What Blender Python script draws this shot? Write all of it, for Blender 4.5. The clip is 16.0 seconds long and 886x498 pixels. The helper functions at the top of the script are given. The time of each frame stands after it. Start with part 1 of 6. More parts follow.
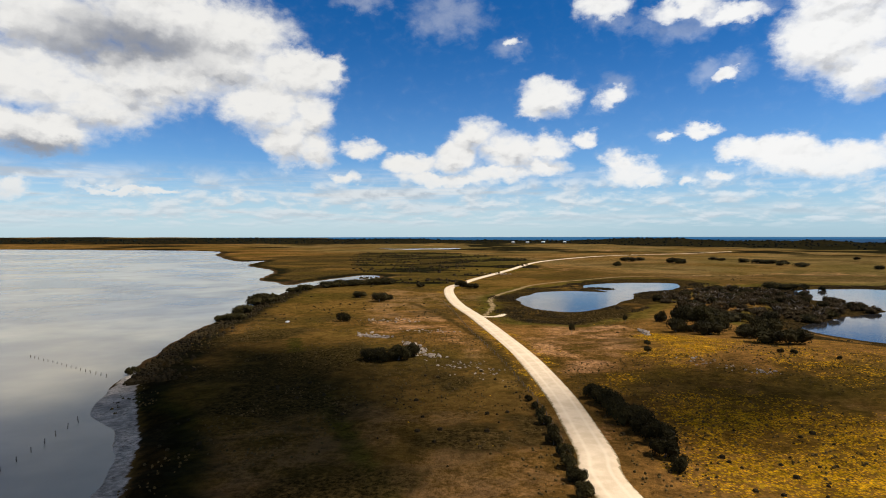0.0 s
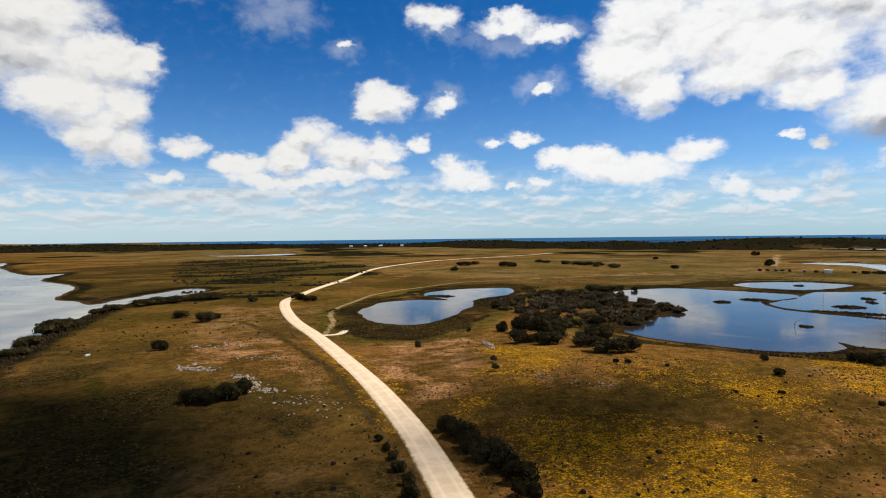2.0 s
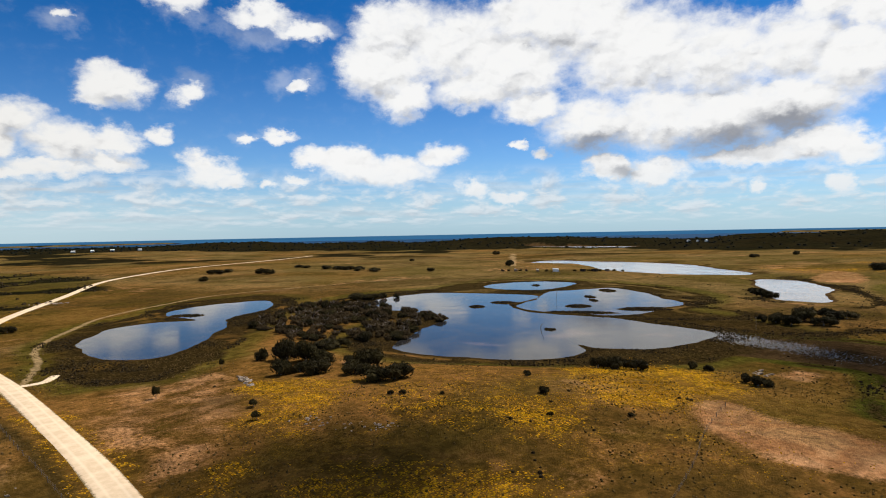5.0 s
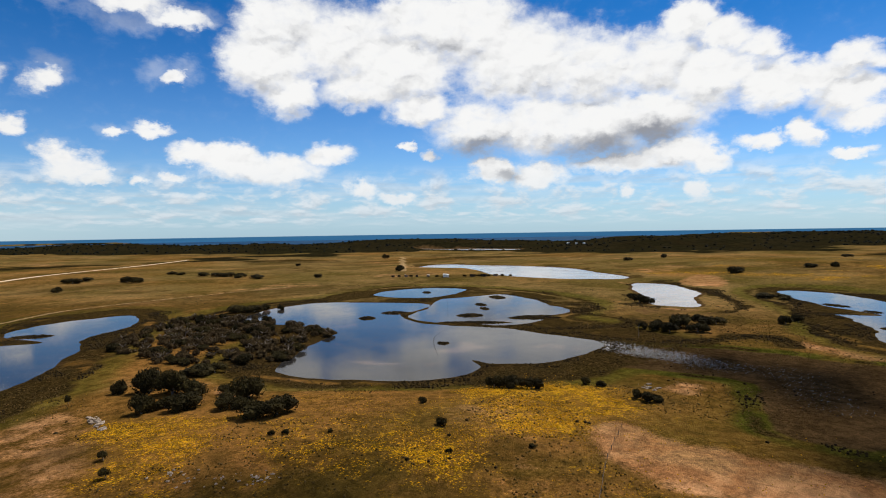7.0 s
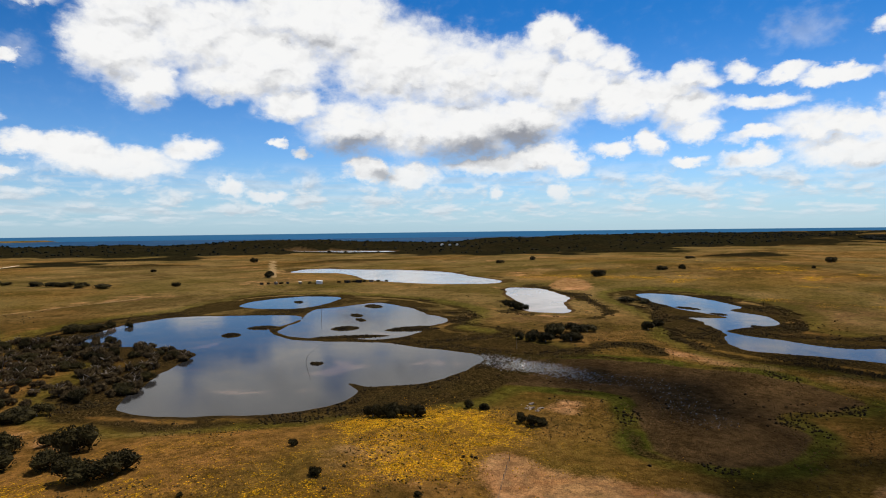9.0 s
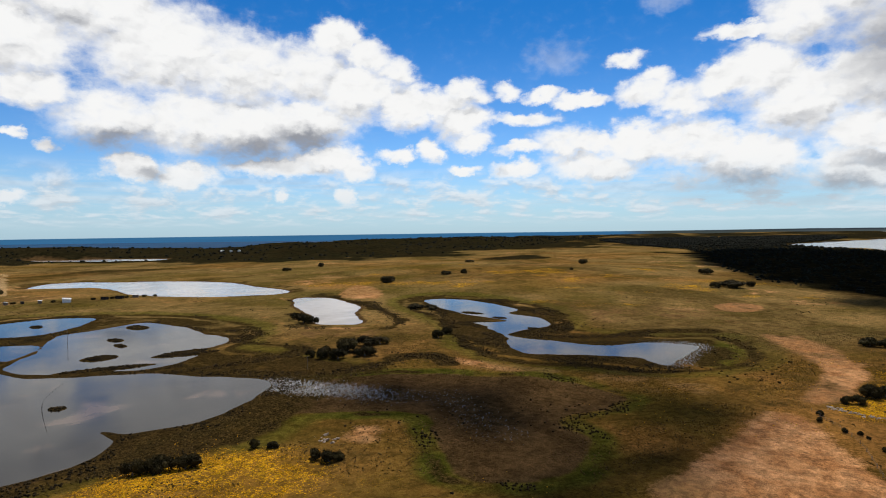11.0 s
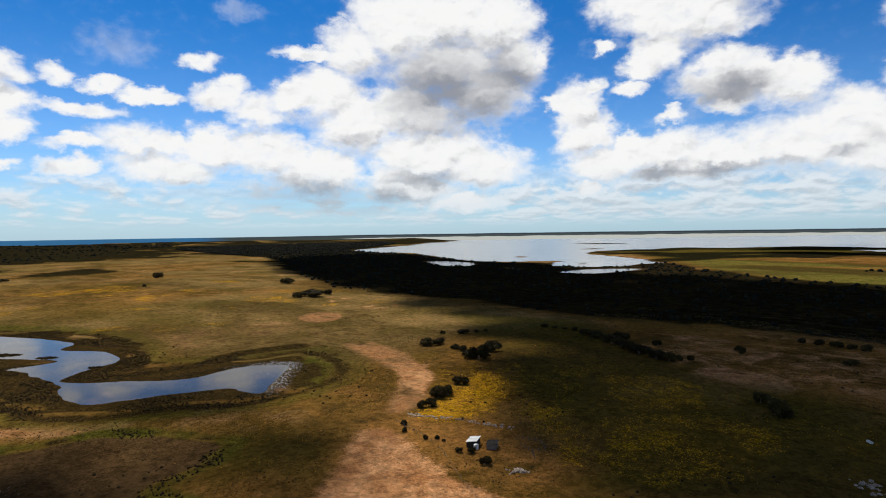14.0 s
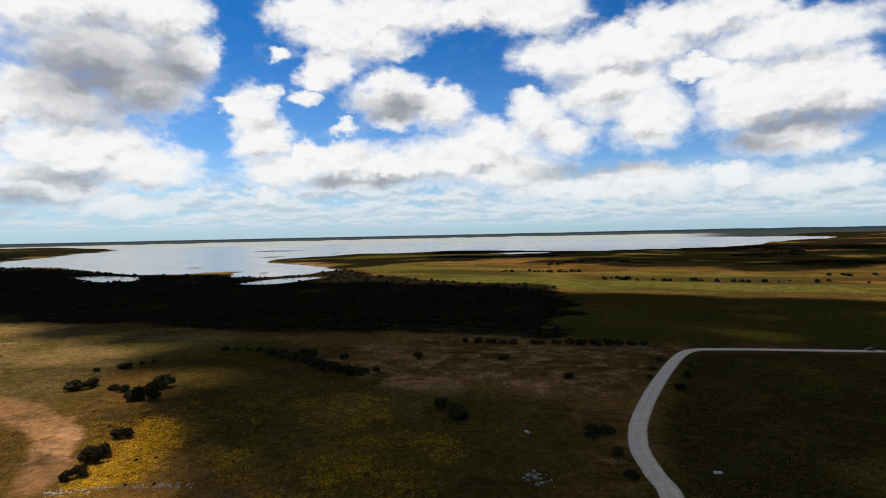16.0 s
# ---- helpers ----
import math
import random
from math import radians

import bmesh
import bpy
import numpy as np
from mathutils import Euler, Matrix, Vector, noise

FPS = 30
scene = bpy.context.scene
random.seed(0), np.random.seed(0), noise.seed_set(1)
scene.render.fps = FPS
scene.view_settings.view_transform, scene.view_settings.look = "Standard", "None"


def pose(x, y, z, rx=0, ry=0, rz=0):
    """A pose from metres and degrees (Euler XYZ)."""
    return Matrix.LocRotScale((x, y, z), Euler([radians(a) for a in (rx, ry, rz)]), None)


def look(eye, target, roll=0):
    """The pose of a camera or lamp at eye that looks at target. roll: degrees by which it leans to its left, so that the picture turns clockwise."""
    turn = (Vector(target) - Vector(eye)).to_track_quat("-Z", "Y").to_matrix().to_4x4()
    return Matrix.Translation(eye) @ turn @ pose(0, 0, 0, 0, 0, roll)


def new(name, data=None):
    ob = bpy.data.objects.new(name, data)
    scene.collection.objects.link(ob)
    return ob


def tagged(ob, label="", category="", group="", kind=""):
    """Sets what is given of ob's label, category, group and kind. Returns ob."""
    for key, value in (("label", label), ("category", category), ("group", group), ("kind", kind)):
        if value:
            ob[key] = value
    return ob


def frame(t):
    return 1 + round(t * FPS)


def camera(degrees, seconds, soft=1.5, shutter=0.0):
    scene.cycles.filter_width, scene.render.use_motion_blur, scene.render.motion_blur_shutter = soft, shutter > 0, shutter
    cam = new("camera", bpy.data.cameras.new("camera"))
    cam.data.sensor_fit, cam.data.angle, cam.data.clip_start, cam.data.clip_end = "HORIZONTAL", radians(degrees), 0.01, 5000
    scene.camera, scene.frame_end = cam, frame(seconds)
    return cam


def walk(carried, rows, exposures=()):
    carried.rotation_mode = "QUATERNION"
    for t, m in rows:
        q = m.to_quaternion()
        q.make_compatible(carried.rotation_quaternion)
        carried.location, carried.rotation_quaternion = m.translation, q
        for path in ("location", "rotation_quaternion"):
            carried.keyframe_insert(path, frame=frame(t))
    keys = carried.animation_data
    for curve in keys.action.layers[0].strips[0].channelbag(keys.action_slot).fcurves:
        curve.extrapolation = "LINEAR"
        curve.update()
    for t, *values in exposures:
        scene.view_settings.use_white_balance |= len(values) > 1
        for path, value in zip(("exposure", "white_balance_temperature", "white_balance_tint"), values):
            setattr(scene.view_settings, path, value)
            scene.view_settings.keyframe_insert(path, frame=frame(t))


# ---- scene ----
# ---------------------------------------------------------------- camera
LENS = 73.75
cam = camera(LENS, 16.0, soft=1.0)
# seconds, eye, yaw to the left from +y, pitch, roll (degrees)
ROWS = [
    (0, -0.00, 0.00, 40.00, 0.11, -1.37, -0.08),
    (0.5, -0.20, 3.62, 41.18, -2.85, -1.24, -0.21),
    (1, -0.37, 7.19, 42.28, -6.97, -1.17, -0.43),
    (1.5, -0.36, 10.49, 43.34, -11.31, -1.19, -0.55),
    (2, -0.16, 13.68, 44.29, -15.58, -1.19, -0.64),
    (2.5, 0.29, 16.89, 45.23, -19.79, -1.22, -0.79),
    (3, 1.03, 20.11, 46.27, -24.04, -1.27, -0.89),
    (3.5, 2.03, 23.30, 47.47, -28.37, -1.39, -0.94),
    (4, 3.28, 26.41, 48.73, -32.17, -1.49, -1.04),
    (6.5, 12.41, 40.09, 54.57, -46.93, -1.63, -0.96),
    (7, 14.87, 42.63, 56.01, -49.44, -1.68, -0.90),
    (7.5, 17.68, 45.20, 57.65, -51.96, -1.78, -0.77),
    (8, 20.78, 47.75, 59.19, -54.66, -1.83, -0.71),
    (10.5, 35.91, 57.82, 64.42, -76.06, -1.78, -0.74),
    (11, 39.97, 58.91, 65.29, -81.99, -1.73, -0.76),
    (11.5, 44.20, 59.70, 66.07, -88.43, -1.73, -0.80),
    (12, 48.37, 60.17, 66.81, -94.88, -1.72, -0.81),
    (12.5, 52.45, 60.30, 67.69, -101.23, -1.69, -0.83),
    (13, 56.41, 60.04, 68.75, -107.70, -1.67, -0.85),
    (13.5, 60.34, 59.38, 69.85, -114.39, -1.63, -0.85),
    (14, 63.91, 58.24, 70.94, -121.24, -1.64, -0.80),
    (14.5, 67.23, 56.57, 72.02, -128.10, -1.59, -0.88),
    (15, 70.40, 54.40, 73.07, -135.18, -1.54, -0.90),
    (15.5, 73.65, 51.85, 74.19, -143.17, -1.57, -1.11),
    (16, 77.00, 48.88, 75.52, -151.61, -1.53, -1.15),
]


def eye_pose(x, y, z, yaw, pitch, roll):
    return Matrix.Translation((x, y, z)) @ Matrix.Rotation(radians(yaw), 4, "Z") @ Matrix.Rotation(radians(90 + pitch), 4, "X") @ Matrix.Rotation(radians(roll), 4, "Z")


walk(cam, [(r[0], eye_pose(*r[1:])) for r in ROWS])

# ---------------------------------------------------------------- light
SUN_AZ, SUN_EL = 95.0, 58.0          # clockwise from +y, above the horizon
sun = new("sun", bpy.data.lights.new("sun", "SUN"))
sun.data.energy, sun.data.angle, sun.data.color = 5.0, radians(0.7), (1.0, 0.92, 0.80)
a, e = radians(SUN_AZ), radians(SUN_EL)
sun.matrix_world = look((0, 0, 0), (-math.sin(a) * math.cos(e), -math.cos(a) * math.cos(e), -math.sin(e)))
scene.view_settings.exposure = 0.0


class Net:
    """Short hand for a node tree."""

    def __init__(self, tree):
        self.tree = tree
        tree.nodes.clear()

    def node(self, kind, **fields):
        n = self.tree.nodes.new(kind)
        for k, v in fields.items():
            setattr(n, k, v)
        return n

    def put(self, socket, value):
        if isinstance(value, bpy.types.NodeSocket):
            self.tree.links.new(value, socket)
        elif isinstance(value, tuple) and len(value) == 3 and socket.type == "RGBA":
            socket.default_value = (*value, 1)
        else:
            socket.default_value = value

    def math(self, op, a, b=0.0, c=None, clamp=False):
        n = self.node("ShaderNodeMath", operation=op, use_clamp=clamp)
        self.put(n.inputs[0], a)
        self.put(n.inputs[1], b)
        if c is not None:
            self.put(n.inputs[2], c)
        return n.outputs[0]

    def mix(self, f, a, b, mode="MIX"):
        n = self.node("ShaderNodeMix", data_type="RGBA", blend_type=mode)
        self.put(n.inputs[0], f)
        self.put(n.inputs[6], a)
        self.put(n.inputs[7], b)
        return n.outputs[2]

    def noise(self, vec, scale, detail=4.0, rough=0.55, distort=0.0, colour=False):
        n = self.node("ShaderNodeTexNoise")
        self.put(n.inputs["Vector"], vec)
        n.inputs["Scale"].default_value, n.inputs["Detail"].default_value = scale, detail
        n.inputs["Roughness"].default_value, n.inputs["Distortion"].default_value = rough, distort
        return n.outputs["Color" if colour else "Fac"]

    def step(self, v, lo, hi, a=0.0, b=1.0):
        n = self.node("ShaderNodeMapRange", interpolation_type="SMOOTHSTEP")
        self.put(n.inputs[0], v)
        for i, q in zip((1, 2, 3, 4), (lo, hi, a, b)):
            n.inputs[i].default_value = q
        return n.outputs[0]

    def vec(self, op, a, b=(0, 0, 0)):
        n = self.node("ShaderNodeVectorMath", operation=op)
        self.put(n.inputs[0], a)
        self.put(n.inputs[1], b)
        return n.outputs[0]


# clouds as ellipses in the sky: azimuth, elevation, half width, half height, all in degrees
NORTH = [(-33, 16.7, 6.4, 2.8), (-25.5, 17.9, 6, 3.3), (-19.9, 17.6, 5.8, 2.8), (-34.4, 12.5, 4.3, 2.6), (-30.5, 11.2, 4.9, 2.4), (-34.4, 8.4, 4, 1.9), (-24.7, 13.7, 5.4, 2.5), (-13.9, 14.9, 3.8, 2.1), (-12.6, 11.6, 2.4, 2.1), (-12.2, 8.2, 1.8, 2.1), (-11.5, 15.7, 2.1, 1.2), (-9.6, 5.4, 1.4, 0.6), (-36.2, 3.7, 1.1, 1.1), (-28, 4, 4.3, 0.3), (17.7, 6.2, 2.3, 1.1), (16.4, 6.7, 1.5, 1), (19, 5.5, 1.5, 0.6), (23.3, 9.3, 1.4, 0.5), (20.3, 8.8, 1, 0.4), (14.9, 20.2, 2.4, 1.1), (10.1, 13, 2.7, 1.7), (8.6, 12.3, 1.6, 1.2), (15.6, 12.4, 1.4, 0.9)]
NORTH_LOW = [(3.2, 9.4, 2.6, 1.6), (1.4, 7.6, 2.2, 1.6), (6.5, 7.9, 2.9, 1.8), (10.1, 8.2, 2.1, 1.4), (2.1, 5.1, 2.9, 0.7), (13.4, 9, 1.1, 0.8), (26.2, 7.4, 1.5, 1), (29.1, 6.9, 2.5, 1.3), (31, 7, 1.6, 1), (32.6, 5.8, 3.1, 1.2), (35.1, 6.4, 2, 1.1), (25.5, 13.7, 0.8, 0.6), (22.1, 19.5, 3.1, 0.9), (25.8, 18.6, 2.7, 0.8), (6.5, 17.5, 0.9, 0.4), (22.6, 5, 0.8, 0.5), (25, 5.1, 0.9, 0.5), (-7.9, 8.3, 1.7, 1), (33.4, 15.7, 4.2, 3.3), (35.2, 12.9, 2.5, 1.9)]
EAST = [(17.3, 6, 2.4, 1.1), (16, 6.8, 1.2, 1), (22.9, 9.2, 1.3, 0.6), (26.2, 7.4, 1.2, 1.1), (30.3, 6.5, 3.6, 1.6), (34.3, 5.9, 4.1, 1.5), (38.5, 7.3, 2.1, 1.1), (42, 3.7, 1.4, 0.8), (45.3, 3.3, 1.8, 0.6), (45.9, 8.2, 0.7, 0.5), (48.3, 7.5, 0.9, 0.6), (35, 18.9, 4.1, 2.5), (40.1, 17.3, 6.4, 3.4), (45.5, 15.4, 5.4, 3.5), (41.9, 13.6, 4.3, 1.8), (47.3, 11.9, 3.3, 1.6), (47.4, 19.3, 5.4, 2.6)]
EAST_HIGH = [(52, 18.6, 5.4, 3.6), (57, 15.8, 6.1, 4), (63.3, 14.7, 5.8, 3.5), (69.4, 14.8, 4.2, 3), (72.2, 17.6, 2.3, 1.8), (75, 16, 2.4, 1.7), (77.6, 15, 2, 1.6), (73.7, 13.1, 4.6, 2.4), (78.7, 11.8, 3.3, 2), (82.2, 12.2, 2.8, 1.6), (84.2, 13.1, 2, 1.3), (69.3, 10.3, 4.9, 2.5), (64.7, 9.9, 5.1, 3.1), (58.7, 9.9, 4.6, 2.8), (53.3, 10.1, 4.7, 2.6), (70.6, 6.8, 3.5, 1.6), (73.7, 5.9, 2.1, 1.2), (66.7, 6, 4.4, 1.1), (58.7, 5.3, 2.9, 1.3), (54.3, 5.8, 2.2, 1.2), (77.3, 7.3, 1.6, 0.7), (81.2, 7.6, 1.3, 0.8), (72.6, 3.3, 0.9, 0.9), (66.7, 3.6, 0.7, 0.6)]
SOUTH_EAST = [(83.9, 10.5, 2.5, 1.8), (84.7, 8.7, 1.7, 1.1), (88, 13.3, 1.5, 0.9), (91.6, 12.5, 1.9, 0.6), (90, 10.6, 3.3, 0.7), (95.4, 11.9, 2.6, 0.6), (100.4, 12.1, 2.1, 1.1), (101.6, 13.2, 1.3, 0.9), (78.5, 7.5, 1.1, 0.6), (81, 7.8, 1.2, 1.3), (84.4, 6, 1.7, 0.5), (99.1, 15.1, 1.6, 0.8), (108.7, 16.4, 2.9, 0.7), (113, 17.1, 2.9, 2.6), (107.1, 12.3, 2.5, 1.6), (110.4, 12.7, 3.6, 2.6), (103.9, 11.2, 2.8, 1.6), (112.9, 10.2, 3.7, 3), (94.6, 8.2, 3.9, 1.4), (89.9, 7.7, 2.7, 0.7), (89.2, 5.7, 2.1, 0.9), (96.2, 5.9, 4.3, 1.6), (100.7, 7.7, 4.2, 1.9)]
SOUTH = [(104.9, 7.7, 4.3, 2.3), (109.2, 6, 4.4, 2.3), (117.6, 19.3, 5.4, 3.5), (122, 19.7, 5.4, 2.5), (126.6, 18.8, 3.8, 3), (128.3, 15.8, 3.1, 2.1), (121.9, 15.2, 6.4, 3.2), (125.5, 13.3, 4.6, 2.9), (130.7, 15.9, 1.1, 1.2), (118.2, 11.2, 5.5, 2.6), (120, 7.6, 6.5, 2.7), (125.4, 6, 4.6, 2), (118.2, 4.7, 5.5, 2), (123.2, 2.8, 4.3, 0.9), (134.3, 11.6, 2.3, 2.2), (134.6, 9, 2.7, 2.5), (135.6, 13.1, 1.3, 0.7), (138.7, 12.7, 1.4, 0.7), (132.3, 12.1, 1.2, 0.6), (136.5, 16.5, 0.9, 0.5), (142.5, 9.9, 1.4, 0.6), (141.1, 18.2, 3.8, 1.3)]
SOUTH_LOW = [(145.8, 17.4, 4, 1.3), (141.1, 15.9, 2.3, 1.6), (147.1, 14, 2.8, 1.6), (145.3, 12.3, 2.2, 1.6), (147.1, 10.8, 2.3, 1.1), (136.8, 6.1, 4.1, 1.8), (141.7, 6.8, 3.5, 1.8), (138.4, 7.7, 1.2, 1.2), (145.8, 6.5, 3.2, 1.7), (134.9, 3.9, 1.6, 0.9), (167.6, 13.2, 5.5, 3.2), (170.1, 15.9, 5.9, 1.7), (164.1, 16, 3.1, 1.5), (171, 10, 3.9, 2.8), (175.8, 17.9, 6.8, 1.9), (182.2, 15.5, 6.4, 2), (179.3, 11.1, 4.3, 3.5), (183.8, 11.4, 4.7, 3.3), (186.8, 10.5, 2.9, 2.4), (181.8, 7.6, 4.5, 1.9), (177.9, 4.5, 2.6, 1.3), (182.2, 3.3, 3.7, 0.9), (186, 4.2, 2.6, 1), (171, 4.4, 6.3, 1.7)]
SOUTH_MID = [(155.4, 7.7, 6.5, 2.6), (160.8, 10.4, 2.7, 2.3), (159.8, 11.7, 1.9, 1.4), (151.6, 6.7, 4.9, 2.3), (158.1, 5.7, 6.4, 2.1), (163.4, 8.9, 3.1, 1.9), (147.2, 6.2, 6.5, 1.9), (162.3, 4.1, 6.3, 1.1), (143.9, 5.1, 5.4, 1.1), (168.5, 3.2, 7, 0.8), (140.1, 19.8, 4.7, 1.9), (144.3, 19, 5.3, 2.9), (147.5, 20.4, 6.4, 1.9), (141.5, 16, 2.4, 2), (139.9, 14.5, 2.1, 1.2), (155.6, 20.5, 5.4, 1.6), (161, 20, 4.7, 2.1), (163.5, 16, 4.7, 1.9), (167.6, 16.6, 4.5, 1.9), (147.3, 12.5, 4.3, 2.3), (151.7, 12, 3.3, 2), (141.8, 7.3, 4.2, 1.6), (138.7, 7.8, 2.1, 1), (156.5, 9, 4.3, 1.8), (175.3, 13.9, 2.7, 1.2)]
NORTH_FILL = [(-3, 6.8, 3, 1.2), (-1, 5.3, 3.6, 0.8), (5, 5.7, 3.6, 0.9), (9.5, 6.3, 2.6, 0.9), (-17, 12, 4, 2.6), (-14.5, 9, 2.4, 2.6), (-27, 13.5, 6, 3), (-21, 15.5, 6, 3)]
CLOUDS = NORTH_FILL + NORTH + NORTH_LOW + EAST + EAST_HIGH + SOUTH_EAST + SOUTH + SOUTH_LOW + SOUTH_MID
CLOUD_SHADES = [(-28.2, 16, 6.3, 1.8), (-34.4, 6.9, 4, 0.9), (51.8, 7.6, 3.7, 1.3), (55.8, 5.2, 1.6, 0.6), (64, 7.2, 4.1, 1.3), (69.3, 8.9, 2.6, 1), (107.7, 3.4, 5.4, 1.3), (112.1, 2.6, 3.7, 1), (122.3, 13.5, 5.4, 2.9), (119.3, 5.1, 3.3, 0.6), (126.9, 14.5, 3.1, 2), (147.1, 12, 3.1, 1), (144.5, 5, 3.9, 0.5), (115.6, 3.3, 2.2, 1), (183.8, 8.5, 4.7, 1), (179.7, 7.3, 2.6, 0.8), (166, 5.7, 6.1, 0.7)]
WISPS = [(25.4, 13.8, 0.7, 0.6), (29.8, 14.4, 1.6, 0.6), (32.8, 13.6, 2, 0.7), (27.4, 19.2, 2.8, 1), (0.2, 20.1, 4.3, 2.4), (22.8, 19, 6, 1.2), (15.6, 19.4, 3, 1.4), (15.6, 12.2, 2, 1.2), (25.6, 14.2, 1.8, 1.3), (22.2, 9.3, 1.9, 0.9), (20.1, 8.8, 1.3, 0.6), (-7.8, 20.9, 3.2, 0.9), (6.2, 17.1, 2.1, 1.3), (15.9, 13, 2.3, 1.7), (24.1, 13.9, 1.8, 1.2), (22.1, 18.3, 5.1, 1.5), (16.1, 7.3, 1.9, 1.1), (19.7, 8.9, 1.6, 0.8), (93.2, 15.7, 3.3, 1.9), (102.7, 19.6, 2.1, 1.2), (143, 9.9, 2.7, 0.9), (136.9, 16.5, 2, 0.8), (134.8, 13.5, 2.5, 0.8)]
MID = 75.0                            # the azimuth in the middle of the walk's sweep


def sky_world():
    w = bpy.data.worlds.new("sky")
    scene.world = w
    w.use_nodes = True
    n = Net(w.node_tree)
    way = n.node("ShaderNodeTexCoord").outputs["Generated"]
    sep = n.node("ShaderNodeSeparateXYZ")
    n.put(sep.inputs[0], way)
    m = radians(MID)
    along = n.math("ADD", n.math("MULTIPLY", sep.outputs[0], math.sin(m)), n.math("MULTIPLY", sep.outputs[1], math.cos(m)))
    across = n.math("SUBTRACT", n.math("MULTIPLY", sep.outputs[0], math.cos(m)), n.math("MULTIPLY", sep.outputs[1], math.sin(m)))
    az = n.math("MULTIPLY", n.math("ARCTAN2", across, along), 57.29578)
    el = n.math("MULTIPLY", n.math("ARCSINE", sep.outputs[2]), 57.29578)
    comb = n.node("ShaderNodeCombineXYZ")
    n.put(comb.inputs[0], az), n.put(comb.inputs[1], el)
    flat = comb.outputs[0]
    # billows: the plan of the clouds is shaken by two scales of noise
    stretch = n.vec("MULTIPLY", flat, (0.7, 1.0, 1.0))
    big = n.vec("SUBTRACT", n.noise(stretch, 0.28, 2.0, 0.5, colour=True), (0.5, 0.5, 0.5))
    fine = n.vec("SUBTRACT", n.noise(stretch, 0.95, 4.0, 0.6, colour=True), (0.5, 0.5, 0.5))
    shaken = n.vec("ADD", flat, n.vec("ADD", n.vec("MULTIPLY", big, (3.2, 2.2, 0)), n.vec("MULTIPLY", fine, (2.0, 1.9, 0))))

    def field(rows, grow, at, least=0.0):
        parts_ = n.node("ShaderNodeSeparateXYZ")
        n.put(parts_.inputs[0], at)
        total = 0.0
        for ca, ce, ra, re in rows:
            if re < least:
                continue
            sx, sy = 1 / (ra * grow), 1 / (re * grow)
            spot = n.node("ShaderNodeCombineXYZ")
            n.put(spot.inputs[0], parts_.outputs[0]), n.put(spot.inputs[1], parts_.outputs[1]), n.put(spot.inputs[2], total)
            mp = n.node("ShaderNodeVectorMath", operation="MULTIPLY_ADD")
            n.put(mp.inputs[0], spot.outputs[0])
            mp.inputs[1].default_value = (sx, sy, 0)
            mp.inputs[2].default_value = ((MID - ca) * sx, -ce * sy, 0)
            g = n.node("ShaderNodeTexGradient", gradient_type="SPHERICAL")
            n.put(g.inputs[0], mp.outputs[0])
            total = n.math("SMOOTH_MAX", total, g.outputs["Fac"], 0.12)
        return total

    body = field(CLOUDS, 1.5, shaken)
    large = field(CLOUDS, 1.5, shaken, 1.2)
    higher = field(CLOUDS, 1.5, n.vec("ADD", shaken, (-0.3, 1.5, 0)), 1.3)
    shade = field(CLOUD_SHADES, 2.1, shaken)
    # the rest of the sky, above and behind, is broken cloud of the same kind
    over = n.noise(n.vec("MULTIPLY", way, (1, 1, 1.6)), 2.6, 6.0, 0.6)
    beyond = n.math("MAXIMUM", n.step(el, 23.0, 30.0), n.step(n.math("ABSOLUTE", az), 114.0, 124.0))
    body = n.math("MAXIMUM", body, n.math("MULTIPLY", n.step(over, 0.49, 0.68, 0.0, 0.85), beyond))
    # rows of small cumulus far off, closer together towards the horizon
    deck = n.node("ShaderNodeCombineXYZ")
    rise = n.math("MULTIPLY", n.math("LOGARITHM", n.math("MAXIMUM", n.math("ADD", el, 0.9), 0.05), 2.718), 2.6)
    n.put(deck.inputs[0], n.math("MULTIPLY", az, 0.26)), n.put(deck.inputs[1], rise)
    puffs = n.noise(deck.outputs[0], 1.25, 6.0, 0.56, 0.2)
    puffs_up = n.noise(n.vec("ADD", deck.outputs[0], (-0.03, 0.22, 0)), 1.25, 3.0, 0.5, 0.2)
    south = n.step(az, 30.0, 62.0)
    rows = n.math("MULTIPLY", n.step(el, 0.2, 1.6), n.math("SUBTRACT", 1.0, n.step(el, 3.8, 6.8)))
    bank = n.math("ADD", puffs, n.math("ADD", n.math("MULTIPLY", south, 0.10), n.math("MULTIPLY", n.noise(n.vec("MULTIPLY", flat, (0.05, 0.3, 1.0)), 1.0, 2.0), 0.18)))
    veil = n.math("MULTIPLY", n.step(bank, 0.50, 0.74), n.math("MULTIPLY", rows, 0.82))
    # thin level streaks of stratus low down
    streaks = n.noise(n.vec("MULTIPLY", flat, (0.055, 0.85, 1.0)), 1.0, 6.0, 0.58, 0.35)
    layer = n.math("MULTIPLY", n.math("MULTIPLY", n.step(streaks, 0.42, 0.66), n.step(el, 0.3, 1.4)), n.math("SUBTRACT", 1.0, n.step(el, 4.5, 7.0)))
    layer = n.math("MULTIPLY", layer, n.step(az, -90.0, -30.0, 0.9, 0.45))
    grain = n.noise(stretch, 0.9, 7.0, 0.58, 0.25)
    soft = n.noise(stretch, 0.32, 4.0, 0.5)
    lift = n.noise(n.vec("ADD", stretch, (-0.3, 1.1, 0)), 0.32, 4.0, 0.5)

